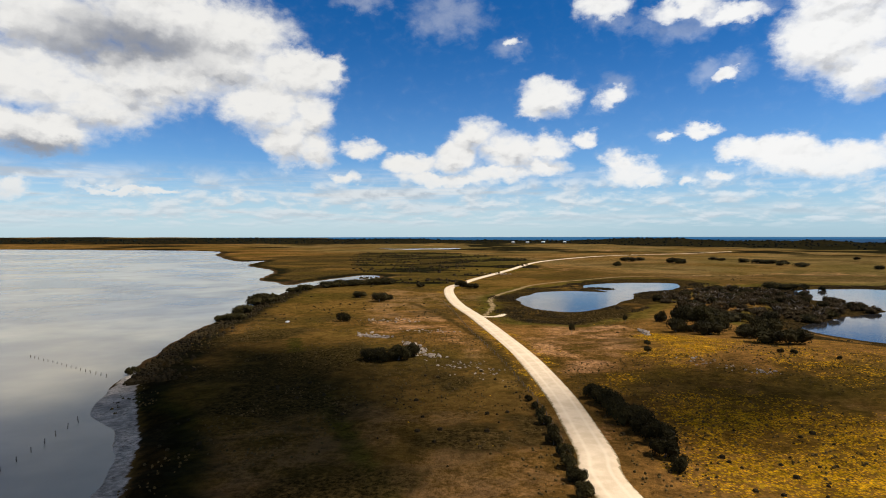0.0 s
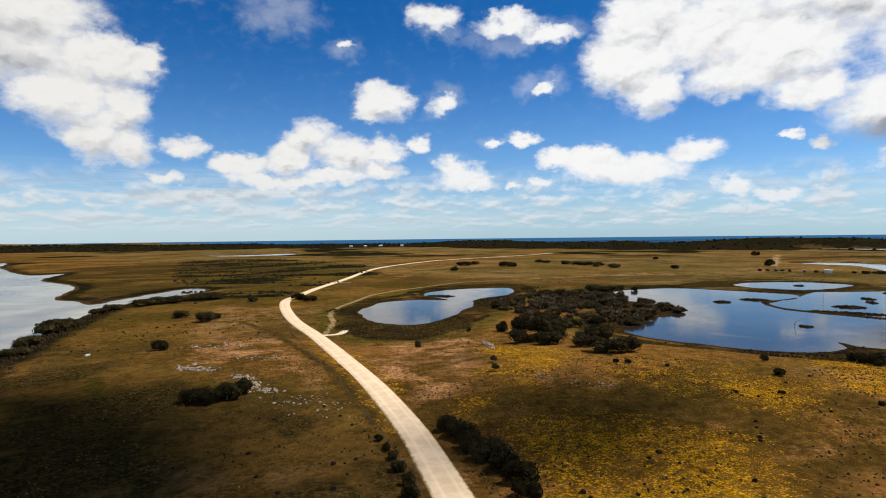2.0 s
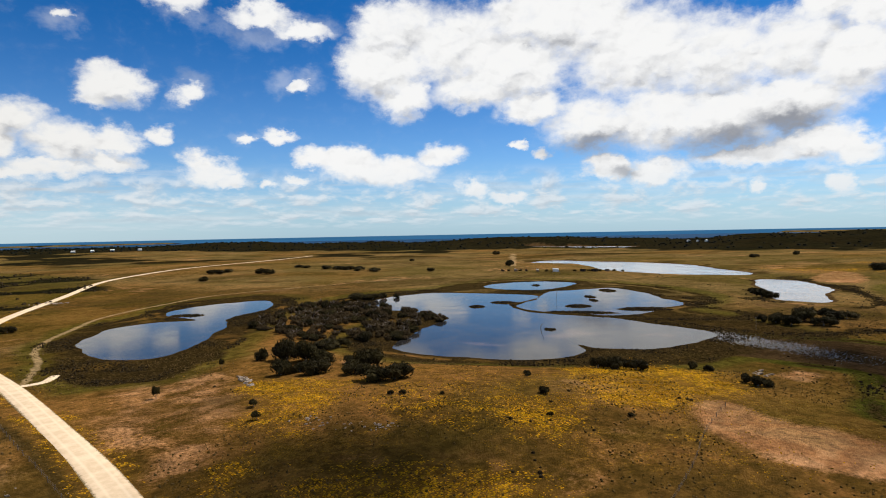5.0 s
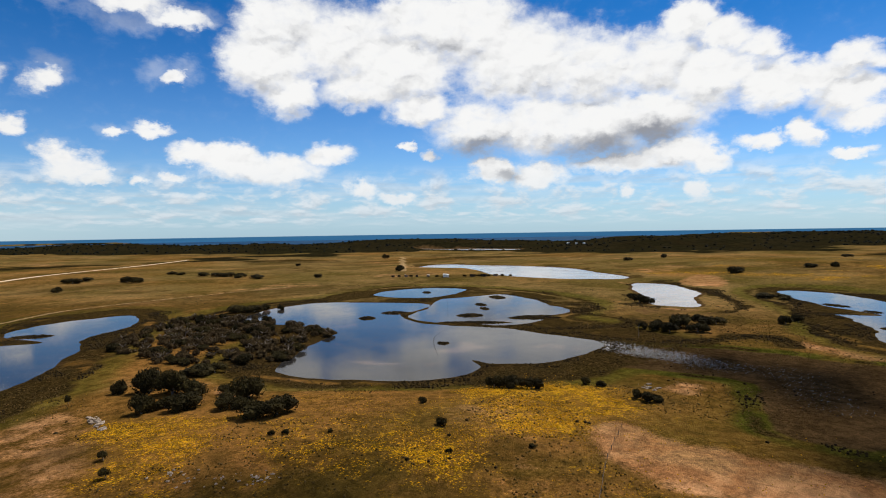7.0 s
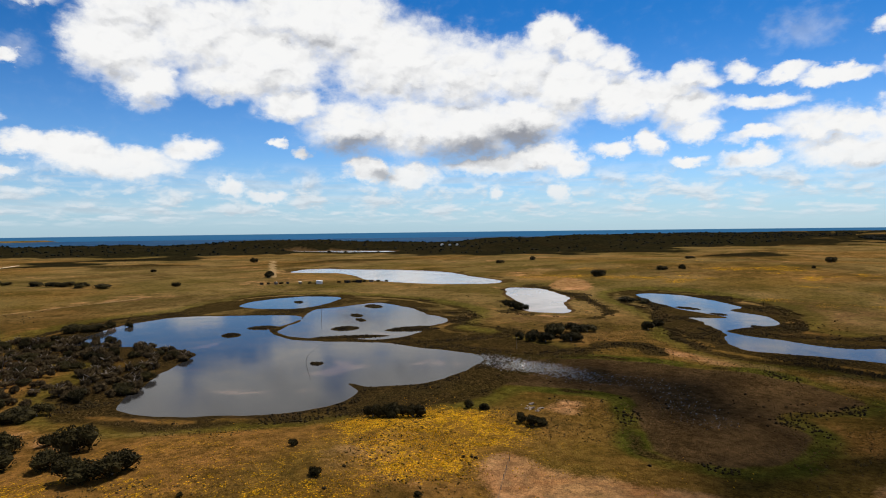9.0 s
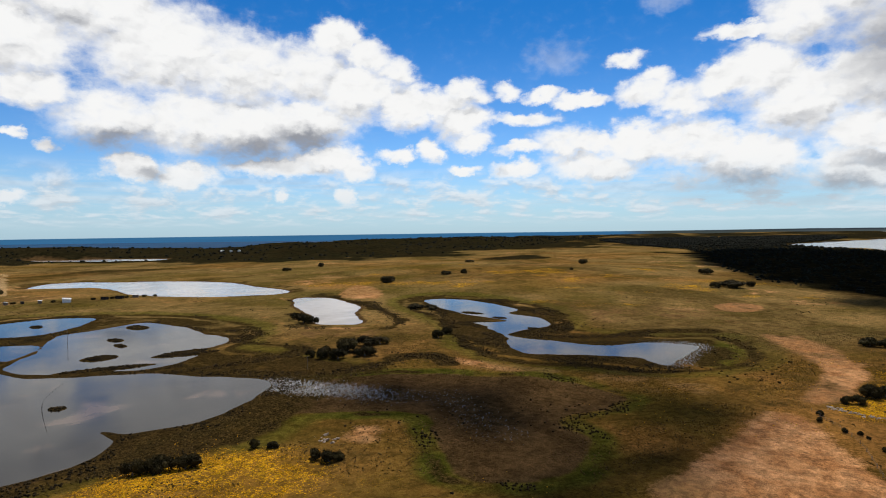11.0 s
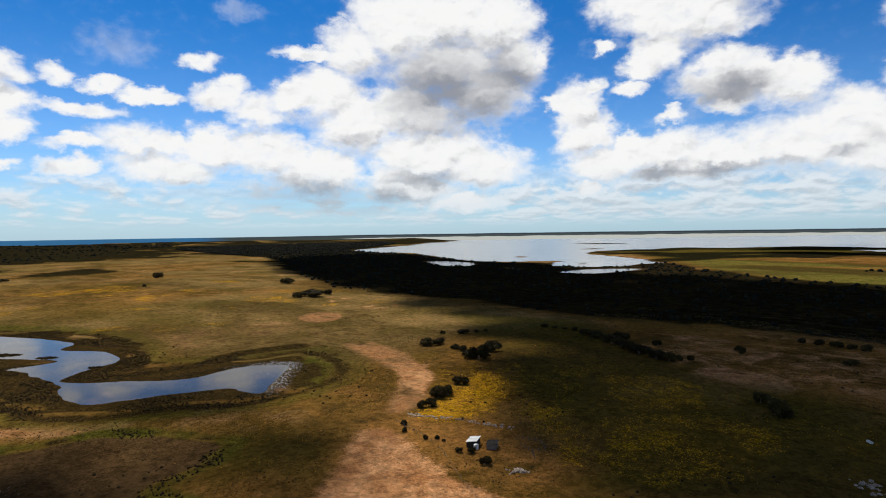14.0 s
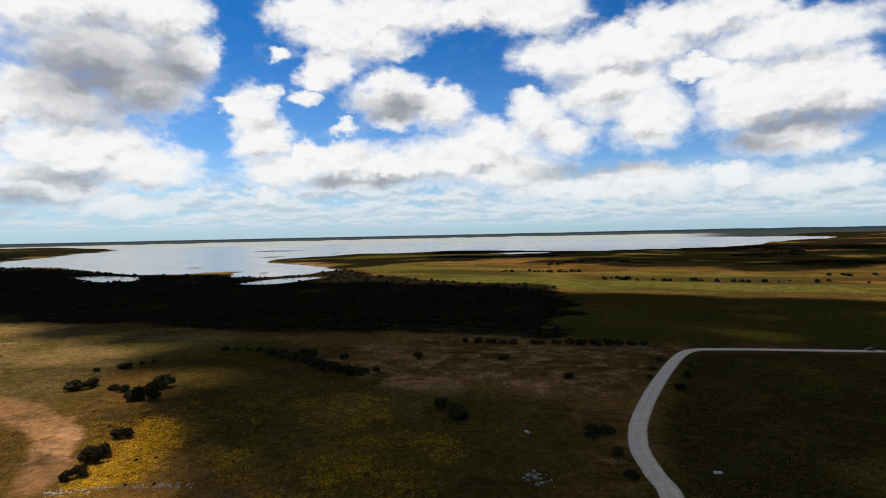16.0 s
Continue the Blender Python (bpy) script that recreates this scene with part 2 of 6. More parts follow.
    # billows: rounded heads, lit from above
    def heads(at, scale):
        v = n.node("ShaderNodeTexVoronoi", feature="SMOOTH_F1")
        n.put(v.inputs["Vector"], at)
        v.inputs["Scale"].default_value, v.inputs["Smoothness"].default_value, v.inputs["Detail"].default_value = scale, 0.75, 2.0
        return v.outputs["Distance"]

    swirl = n.vec("ADD", stretch, n.vec("MULTIPLY", fine, (1.3, 1.3, 0)))
    relief = n.math("ADD", n.math("SUBTRACT", heads(swirl, 0.30), heads(n.vec("ADD", swirl, (-0.35, 0.8, 0)), 0.30)), n.math("MULTIPLY", n.math("SUBTRACT", heads(swirl, 0.8), heads(n.vec("ADD", swirl, (-0.15, 0.35, 0)), 0.8)), 0.7))
    ripple = n.math("SUBTRACT", n.noise(swirl, 0.75, 5.0, 0.55), n.noise(n.vec("ADD", swirl, (-0.2, 0.5, 0)), 0.75, 3.0, 0.5))
    relief = n.math("SUBTRACT", relief, n.math("MULTIPLY", ripple, 0.9))
    full = n.math("MINIMUM", n.math("MULTIPLY", body, 1.5), 1.0)
    dens = n.math("ADD", full, n.math("MULTIPLY", n.math("SUBTRACT", grain, 0.5), 0.85))
    crisp = n.step(dens, 0.20, 0.80)
    hazy = n.step(dens, 0.10, 1.05)
    part_ = n.math("MAXIMUM", n.step(n.noise(stretch, 0.17, 3.0), 0.42, 0.62), n.math("MAXIMUM", n.math("MULTIPLY", n.step(n.math("SUBTRACT", higher, body), -0.10, 0.25), 0.9), n.step(large, 0.02, 0.30, 0.9, 0.0)))
    cover = n.node("ShaderNodeMix", data_type="FLOAT")
    n.put(cover.inputs[0], part_), n.put(cover.inputs[2], crisp), n.put(cover.inputs[3], hazy)
    film = n.math("MULTIPLY", n.step(n.math("ADD", field(WISPS, 1.5, shaken), n.math("MULTIPLY", n.math("SUBTRACT", grain, 0.5), 1.1)), 0.2, 1.0), 0.28)
    solid = n.math("MULTIPLY", cover.outputs[0], n.step(body, 0.04, 0.24))
    cover = n.math("MAXIMUM", n.math("MAXIMUM", n.math("MAXIMUM", solid, film), veil), layer)
    # blue: the clear sky's own texture, deepened as the film shows it
    air = n.node("ShaderNodeTexSky", sky_type="NISHITA", sun_disc=False)
    air.sun_elevation, air.sun_rotation = radians(SUN_EL), radians(SUN_AZ)
    air.air_density, air.dust_density, air.ozone_density = 1.0, 0.4, 2.5
    blue = n.mix(1.0, n.vec("MULTIPLY", air.outputs[0], (0.085, 0.085, 0.085)), (0.60, 0.92, 1.16), "MULTIPLY")
    up = n.step(el, 0.0, 21.0)
    blue = n.mix(1.0, blue, n.mix(up, (1.26, 1.20, 1.33), (0.15, 0.60, 0.91)), "MULTIPLY")
    blue = n.mix(n.step(el, -0.2, 7.5, 0.60, 0.0), blue, n.mix(n.step(az, -75.0, -45.0), (0.62, 0.78, 0.86), (0.44, 0.63, 0.77)))
    blue = n.mix(n.step(el, 26.0, 45.0), blue, n.vec("MULTIPLY", air.outputs[0], (0.055, 0.055, 0.055)))
    # lit tops and dim undersides: how much cloud stands higher up
    under = n.math("ADD", n.math("MULTIPLY", n.math("SUBTRACT", higher, body), 0.9), n.math("MULTIPLY", n.math("SUBTRACT", lift, soft), 0.9))
    dim = n.step(under, -0.25, 0.55, 0.0, 0.62)
    deep = n.math("MULTIPLY", n.step(n.math("ADD", shade, n.math("MULTIPLY", n.math("SUBTRACT", soft, 0.5), 0.30)), 0.02, 0.95), 0.85)
    grey = n.math("ADD", n.math("ADD", deep, n.math("MULTIPLY", relief, n.math("MULTIPLY", n.step(dens, 0.3, 0.9, 0.25, 0.60), n.step(shade, 0.0, 0.6, 1.0, 0.35)))), n.math("MULTIPLY", dim, n.step(dens, 0.35, 1.0, 0.35, 1.0)))
    grey = n.step(grey, 0.0, 1.25)
    flank = n.math("ADD", n.math("MULTIPLY", n.step(n.math("SUBTRACT", puffs_up, puffs), -0.10, 0.16), 0.55), n.math("MULTIPLY", layer, n.step(az, -75.0, -45.0, 0.12, 0.34)))
    grey = n.math("MAXIMUM", grey, n.math("MULTIPLY", flank, n.step(solid, 0.0, 0.5, 1.0, 0.0)))
    north = n.step(az, -85.0, -45.0)
    white = n.mix(grey, n.mix(north, (0.86, 0.85, 0.825), (0.93, 0.93, 0.925)), (0.30, 0.315, 0.355))
    white = n.mix(n.step(el, 24.0, 34.0, 0.0, 0.6), white, (0.37, 0.365, 0.355))
    white = n.mix(n.step(el, 0.0, 7.0, 0.62, 0.0), white, (0.56, 0.68, 0.78))
    above = n.mix(cover, blue, white)
    # below the horizon: open sea, and the far reach of the lagoon
    sea_fac = n.step(az, 23.0, 27.0)
    swell = n.noise(n.vec("MULTIPLY", flat, (0.08, 6.0, 1.0)), 0.6, 3.0)
    sea = n.mix(swell, (0.025, 0.11, 0.24), (0.05, 0.17, 0.33))
    reach = n.mix(n.step(n.math("ADD", el, n.math("MULTIPLY", n.noise(n.vec("MULTIPLY", flat, (1.0, 0, 0)), 0.35, 4.0), 0.25)), -0.36, -0.31), (0.50, 0.52, 0.48), (0.06, 0.075, 0.08))
    land = n.math("MAXIMUM", n.step(az, 36.0, 39.0, 1.0, 0.0), n.step(az, 98.0, 103.0))
    reach = n.mix(land, reach, (0.05, 0.062, 0.06))
    down = n.mix(sea_fac, sea, reach)
    ridge = n.noise(n.vec("MULTIPLY", flat, (1.0, 0, 0)), 0.22, 5.0, 0.6)
    crest = n.math("MULTIPLY", n.math("ADD", n.step(az, 28.0, 40.0, 0.0, 0.10), n.step(az, 80.0, 100.0, 0.0, 0.12)), ridge)
    skyline = n.math("SUBTRACT", el, crest)
    down = n.mix(n.math("MULTIPLY", n.step(el, -0.30, -0.24), sea_fac), down, (0.035, 0.046, 0.058))
    colour = n.mix(n.step(skyline, -0.24, -0.19), down, above)
    bg = n.node("ShaderNodeBackground")
    n.put(bg.inputs[0], colour)
    bg.inputs[1].default_value = 1.0
    n.put(n.node("ShaderNodeOutputWorld").inputs[0], bg.outputs[0])


sky_world()

# ---------------------------------------------------------------- the plan
POND_A = [(44.8, 361.2), (53.3, 386), (70.9, 413.3), (93.5, 418.1), (114.2, 410.5), (105.7, 444.5), (117, 472.5), (145.9, 487), (175.1, 487.5), (187.3, 477.9), (170.1, 432.6), (148.7, 417.1), (128.4, 400.2), (121.7, 377.1), (100.7, 342.4), (80.5, 314.8), (66.9, 304.5), (55.1, 310.6), (47.1, 325.3)]
LAKE = [(218.7, 394.8), (243.4, 414.6), (277.5, 430.4), (313.3, 428), (333.8, 396.5), (353.9, 352.3), (327.5, 332.1), (302.9, 326.8), (291.3, 315.5), (280.6, 288.9), (287.4, 256.7), (294.9, 231.9), (291.6, 207.7), (288.1, 173.4), (267.3, 166.3), (244.2, 166.9), (226.6, 175.9), (217.2, 186.7), (216.9, 200.1), (207.3, 189.7), (196.1, 185.3), (185.3, 187.8), (173.7, 197.6), (163.3, 211.3), (154.4, 227.4), (151.3, 245.2), (153.5, 253.6), (169.8, 267.9), (191.3, 282.4), (217.2, 297.2), (230.6, 306.4), (231.9, 328.8), (226.3, 355.3), (216, 370.2)]
BASIN = [(297.2, 316), (338, 333.3), (384, 361.9), (409.9, 352.4), (442.3, 343), (431.9, 309.9), (401, 267.9), (383.3, 243.2), (359, 239.2), (343, 248.8), (334.9, 234.6), (304, 240), (295.7, 263.2), (287, 287.6)]
POOL = [(377.6, 437.3), (418, 449.1), (452.5, 435.8), (461.8, 398.6), (424.6, 380.1), (388.3, 378.3), (372.4, 403.2)]
POND_B = [(594.9, 285.2), (610, 277.5), (601, 247.8), (541.4, 203.2), (505.7, 196.9), (450.6, 176.5), (442.1, 190.6), (446.2, 208.7), (482, 225.1), (531.8, 258)]
FAR_LAKE = [(681, 666), (756, 705), (791, 683), (790, 634), (807, 555.9), (788, 460.9), (731, 393.2), (677, 325), (641, 324.1), (619, 357.7), (612, 410.9), (633, 490.1), (695, 565.4), (681, 607)]
POND_C = [(588, 153.8), (602, 138.6), (594.3, 113.7), (558.9, 83), (527.4, 66.5), (505.4, 72.5), (485.6, 52), (465.4, 43.5), (443, 45.6), (423.6, 63.7), (406.9, 69.5), (392.5, 47.7), (379.2, 16.9), (389.1, -7.7), (381.8, -34.1), (360.4, -23.7), (330.7, -8.4), (346.6, 3.9), (351.1, 20.8), (353.2, 43.6), (355.1, 60.5), (378.1, 69.4), (402.4, 71.6), (444.6, 88.8), (457.6, 97), (466.9, 73.4), (495.7, 104.2), (523.4, 123.5), (549.6, 139.9)]
COAST = [(-54.3, 88.9), (-57.8, 100.2), (-62.3, 111), (-68.4, 120.8), (-77, 128.4), (-82.7, 139.2), (-86.7, 154.9), (-89.7, 167.4), (-98.7, 204.7), (-103, 240.2), (-105.5, 280.7), (-107.8, 324.5), (-110.6, 402.9), (-102.1, 470.9), (-93.8, 498.9), (-62.9, 566), (-81.5, 582.1), (-110.8, 511.4), (-124.8, 471.2), (-141.8, 499.7), (-166.3, 531.8), (-189.7, 657), (-259.1, 781), (-278, 918), (-315.6, 900), (-453.8, 1181), (-573, 1473), (-898, 1600), (-1267, 1682)]
COAST_BEHIND = [(-2600, 1900), (-3600, 1500), (-3600, -900), (-900, -700), (-150, -150), (-70, 0), (-52, 60)]
INLET = [(-99.8, 517.6), (-88.9, 558.9), (-64.9, 573.8), (-64.7, 543.9), (-85.2, 504.8)]
SALT_FLAT = [(-124, 459), (-69, 491), (-40, 564), (-59, 595), (-109, 522), (-138, 501)]
GREEN_PLAIN = [(950, -1140), (565, -1153), (303, -1054), (117, -1020), (-250, -1010), (-700, -1050), (-700, -690), (-37, -690), (150, -690), (411, -720), (692, -880)]
BROWN_PLAIN = [(1099, -2474), (463, -2367), (0, -2023), (-600, -2300), (-900, -1300), (-104, -1160), (76, -1266), (361, -1338), (752, -1616)]
# dark green paddock, its cloud shade partly put into the ground colour
DARK_GREEN = [(117, -318), (100, -342), (17, -368), (-90, -360), (-140, -200), (-60, -90), (60, -70), (96, -122), (108, -150), (114, -180), (116, -230)]
BARE_SOUTH = [(313, -225), (267, -281), (140, -344), (127, -321), (129, -226), (153, -201), (204, -204), (234, -190)]
STRAW_SOUTH = [(712, -225), (576, -250), (481, -260), (380, -262), (385, -203), (400, -171), (387, -122), (365, -70), (480, 20), (700, -60)]
# hillside under cloud shadow, darkened in the ground colour as well
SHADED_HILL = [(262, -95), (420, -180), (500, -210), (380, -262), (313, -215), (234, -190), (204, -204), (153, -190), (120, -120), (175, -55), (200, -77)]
DITCH = [(-20, 340), (-1.7, 290), (13, 215), (19, 174), (21, 149)]
PINK_FLAT = [(1103, -825), (1280, -1147), (1161, -1219), (791, -924), (740, -790), (928, -720)]
LAGOON = [(5300, -3300), (4044, -2470), (3473, -1878), (2889, -1376), (2619, -1121), (2413, -926), (2014, -842), (1897, -888), (1637, -835), (1364, -766), (1198, -734), (1119, -767), (1105, -857), (1116, -931), (1027, -788), (926, -751), (878, -821), (902, -933), (875, -976), (1075, -1118), (1207, -1180), (1413, -1280), (1512, -1457), (1474, -1587), (1500, -1892), (1316, -1942), (1241, -2186), (972, -2159), (733, -2135), (532, -2173), (356, -2337), (180, -2600), (30, -3300), (0, -5300), (5300, -5300)]
LAGOON_POOLS = [[(1303, -662), (1113, -586), (1084, -631), (1225, -696)], [(997, -610), (934, -615), (908, -641), (991, -662)], [(818, -631), (773, -654), (769, -689), (791, -770), (825, -735), (839, -682)], [(943, -1940), (765, -1980), (774, -1810), (880, -1830)]]
STRIP_NORTH = [(-205.7, 1736), (-106.7, 1711), (35.2, 1796), (31, 1643), (-98.2, 1576)]
STRIP_EAST = [(1469, 1385), (1536, 1067), (1426, 993), (1358, 1271)]
MUD_A = [(39.1, 355.8), (57.6, 416.1), (92.2, 446.1), (109.7, 478), (145.2, 516.6), (204.4, 509.1), (178.8, 426.2), (129.3, 365.3), (107.8, 325.1), (77.6, 285.1), (53.4, 266.4), (38, 280.4), (35.4, 313.1)]
MUD_TAIL = [(281, 171.3), (252.4, 162.7), (235.3, 160.9), (249.5, 117.3), (244.7, 97.4), (225.2, 88.3), (198.8, 81.1), (193.2, 64), (200.3, 49), (220.1, 41.1), (246.6, 46), (261.5, 28.8), (277, 22.3), (301, 54.7), (302.8, 92.5), (305.9, 119.3), (293.4, 142.3)]
MUD_C = [(575.5, 170.9), (623, 141.6), (572.8, 69.3), (487.7, 31.5), (429.6, 35.5), (405.5, -14.6), (405.2, -50.7), (353.2, -50.1), (322, -18.7), (328.8, 29.2), (338.4, 65.9), (376.4, 89.9), (450.8, 110.5)]
MUD_LAKE = [(207, 158), (245, 149), (306, 144), (334, 185), (349, 224), (404, 238), (444, 276), (474, 339), (473, 410), (442, 469), (381, 466), (331, 447), (270, 455), (205, 415), (195, 321), (150, 277), (143, 235), (166, 195)]
PUDDLES = [(281.3, 170.2), (276.2, 149.7), (274.5, 131.5), (268.5, 115.8), (267.4, 100.8), (269.4, 90.4), (255.1, 81.6), (241.7, 75.3), (231, 68.6)]
WETLAND = [(-65.8, 469.7), (-179.4, 1231), (-17.1, 1303), (116.7, 875), (110.3, 681), (47.7, 567.7), (11.3, 474.6), (-4.9, 430), (-36.6, 467.6)]
BARE = [[(-51.2, 371.5), (-23.3, 446.7), (-0.0, 305.1), (11.9, 202.2), (18.8, 154.8), (9.6, 164.1), (-9.4, 229.0), (-29.8, 227.9)], [(38.6, 256.3), (75, 276.5), (77, 225.7), (57.1, 181.6), (41, 160), (30.5, 166.4), (26.7, 201.8)], [(-13, 412.1), (3.7, 376.8), (8.6, 274.7), (1, 279.6), (-7.8, 326.7)]]
SPUR = [(14.8, 280.6), (19.3, 281), (25.5, 285), (29.8, 295.1)]
ROAD_NORTH = [(26, 85.8), (26.9, 104), (27.5, 120), (27.9, 138), (27.2, 156), (25.6, 176), (22.3, 209), (18.4, 252), (15.2, 280), (7.2, 333), (3.4, 392), (4.8, 438), (14.5, 470), (32, 531), (70, 640), (117, 770)]
ROAD_SOUTH = [(99.2, -122.2), (105.8, -136.4), (113.1, -154), (117.3, -172), (119.6, -191), (121.2, -224), (121.5, -268), (120, -314), (115.5, -337), (103, -347), (62, -361.5), (13.3, -377.5)]
TRACK = [(18.7, 281.3), (26.7, 323.7), (28.8, 364), (43.3, 406.3), (76.7, 467.3), (151.4, 537.5), (236, 555.7), (370.2, 555.5)]
THICKET = [(131.4, 362.8), (186, 419.7), (226.8, 408.5), (230.5, 349.4), (227.2, 307.2), (197.3, 290.5), (166.3, 262.9), (149.2, 275.6), (131.1, 284.4), (126.7, 317.8)]
# dark scrub belt, outlined together with the cloud shade over it
SCRUB = [(609, -255), (653, -246), (732, -228), (784, -210), (930, -232), (1246, -288), (1800, -400), (2500, -340), (3600, -460), (3600, -1650), (2600, -1060), (2413, -900), (2010, -830), (1640, -825), (1360, -760), (1190, -725), (1020, -780), (925, -745), (880, -815), (875, -960), (771, -896), (643, -821), (490, -742), (344, -733), (283, -634), (240, -510), (219, -406), (204, -345), (259, -342), (284, -346), (408, -297), (496, -277), (579, -268)]
LOW_SHORE = [(930, -1090), (1250, -1310), (1470, -1400), (1640, -1850), (1420, -2400), (1000, -2300), (752, -1616)]
DUNES = [(-4900, 2300), (-1600, 2500), (494, 2454), (856, 1654), (1249, 1111), (1415, 550), (1634, 308), (1928, 204), (2200, 90), (3136, -140), (4900, -650), (4990, 4990), (-4990, 4990)]
SEA = [(-900, 4300), (1200, 3500), (1900, 2500), (2400, 1700), (2900, 1150), (3900, 700), (5350, 0), (5350, 5350), (-900, 5350)]
SAND_FIELD = [(250.8, -20.0), (253.2, -26.9), (247.6, -33.1), (224.2, -29.7), (202.3, -29.7), (187.4, -33.7), (178.6, -25.8), (170.0, -8.8), (175.3, 14.3), (185.6, 29.9), (203.4, 16.4)]
SAND_UP = [(409.6, -78.6), (382.5, -93.2), (314.3, -84.9), (270.2, -55.5), (268, -39.7), (321, -70.5)]
SAND_NORTH = [(160.0, 114.7), (172.5, 112.3), (166.5, 97.4), (168.9, 81.9), (169.7, 64.4), (171.5, 52.4), (171.5, 45.7), (164.0, 40.4), (152.5, 51.2), (145.3, 65.6), (139.7, 79.8), (139.6, 93.9), (145.6, 106.2)]
RED_EARTH = [(542.1, -90.5), (563.8, -114.4), (544.5, -128.7), (514.5, -114.6), (508.9, -93.2)]
HILL_TRACK = [(579.9, 598.7), (687, 703), (952, 964)]
GREEN_TRACK = [(-7.8, 83.4), (-12.9, 97.5), (-21.7, 120.9), (-32, 146.7), (-43.6, 176.9), (-55.6, 217.3)]
# drifts of yellow flowers: how thick, and the outline
FLOWERS = [
    (0.72, [(75.8, 232.5), (87.3, 230.0), (101.4, 202.7), (100.7, 192.1), (82.6, 184.6), (71.5, 183.7), (65.2, 200.2)]),
    (1.0, [(172.5, 169.3), (187.2, 165.4), (201.2, 155.1), (202.9, 144.6), (203.8, 128.0), (196.3, 115.2), (172.1, 113.8), (152.7, 115.9), (140.2, 118.5), (140.1, 128.5), (146.7, 142.6)]),
    (0.75, [(121.3, 155.0), (125.4, 142.8), (135.9, 132.7), (124.2, 125.7), (110.2, 118.1), (103.6, 126.4), (108.6, 139.9)]),
    (0.35, [(100.1, 191.3), (115.2, 175.8), (120.4, 154.1), (98.4, 129.5), (90.6, 143.6), (84.1, 161.5), (82.0, 180.5)]),
    (0.8, [(46.1, 131.9), (60.3, 141.3), (72.6, 136.4), (90.0, 119.6), (92.1, 102.4), (75.9, 84.3), (47.5, 82.9), (39.3, 93.9), (41.7, 112.9)]),
    (0.7, [(59.3, 190.9), (88.0, 206.6), (104.8, 200.9), (85.7, 177.1), (65.8, 165.4)]),
    (0.8, [(35.0, 149.5), (46.8, 160.4), (51.7, 156.6), (43.4, 144.0)]),
    (1.15, [(262.4, -48.7), (278.4, -75.4), (294.9, -105.0), (266.2, -96.6), (247.8, -76.9), (242.4, -60.1), (246.5, -48.2)]),
    (0.95, [(247.5, -86.4), (237.3, -92.1), (213.4, -84.0), (194.3, -70.4), (194.3, -62.3), (224.6, -77.1)]),
    (0.6, [(255.4, -139.8), (249.6, -167.1), (222.5, -170.5), (204.7, -138.0), (225.2, -120.9)]),
    (0.45, [(218.2, -95.5), (193.4, -138.5), (162.4, -125.5), (157.4, -88.7), (178.9, -69.3)]),
]
BEACH = [(-54.8, 88.9), (-50, 88.9), (-54.4, 100.2), (-61.9, 117.4), (-77.9, 146.6), (-86.5, 167.4), (-91.2, 170.9), (-85.9, 152), (-82, 136.9), (-75.8, 126.4), (-66.4, 117.4), (-61.2, 108.1)]
PALE = [[(214.7, 117.7), (226.5, 117.0), (230.8, 108.7), (220.8, 103.8), (210.1, 106.8)], [(401.8, -88.3), (406.1, -99.2), (356.3, -98.6), (342.6, -86.9)], [(289.3, -53.0), (328.5, -84.8), (326.0, -94.1), (282.0, -61.7)], [(338.3, 99.9), (330.3, 67.9), (314.7, 41.7), (305.8, 57.2), (319.0, 86.4)], [(613.8, 249.2), (715.8, 258.6), (670.2, 216.4), (590.5, 199.4)], [(243.6, -185.9), (237.7, -214.8), (200.2, -204.8), (198.4, -184.2)]]
# green field under cloud, with the shade painted into its colour
SHADED_FIELD = [(240, -400), (290, -640), (0, -655), (-300, -640), (-300, -390), (60, -372), (110, -350), (200, -350)]
SEDGE_BANDS = [[(296.4, 190.4), (298.6, 180.5), (299.5, 164.2), (307.3, 144.3), (317.9, 130.0), (337.1, 118.8), (337.9, 105.7), (323.9, 95.0)], [(555.8, 139.1), (457.7, 114.5), (391.0, 97.8), (359.1, 83.5), (346.1, 62.7), (334.3, 35.9), (318.1, 8.4)], [(545.1, 82.4), (506.8, 49.0), (456.9, 32.4), (420.1, 39.6)], [(405.1, 56.3), (403.7, 19.2), (419.8, -16.8), (424.0, -51.5)], [(611.3, 252.1), (548.6, 198.5), (464.6, 153.7), (424.6, 148.9)], [(389.3, 249.6), (364.4, 211.7), (352.0, 180.7), (315.0, 205.1), (297.1, 223.8)], [(615.4, 157.7), (491.6, 123.4), (410.4, 103.9), (386.3, 87.3), (370.6, 67.0)]]
GREEN_LOBE = [(378, -34), (337, -21), (326, -31), (339, -45), (364, -58), (386, -58), (396, -50)]
NORTH_MARSH = [(-315, 900), (-189, 643), (-158, 521), (-106, 489), (-71, 506), (-3, 499), (2, 640), (50, 757), (-7, 1138), (-169, 1212), (-311, 1061)]
# low hills: x, y, radius, height
HILLS = [(108, 171, 48, 4.2), (141, 138, 40, 2.6), (272, -103, 70, 3), (346, -195, 90, 2.5), (5, 194, 40, 1.2), (-25, 200, 35, 1.4), (748, 6, 170, 5), (976, 200, 200, 8), (935, -36, 150, 6), (205, -241, 60, 1), (155, -115, 40, 2.5), (623, 614, 180, 3), (248, 945, 250, 5)]


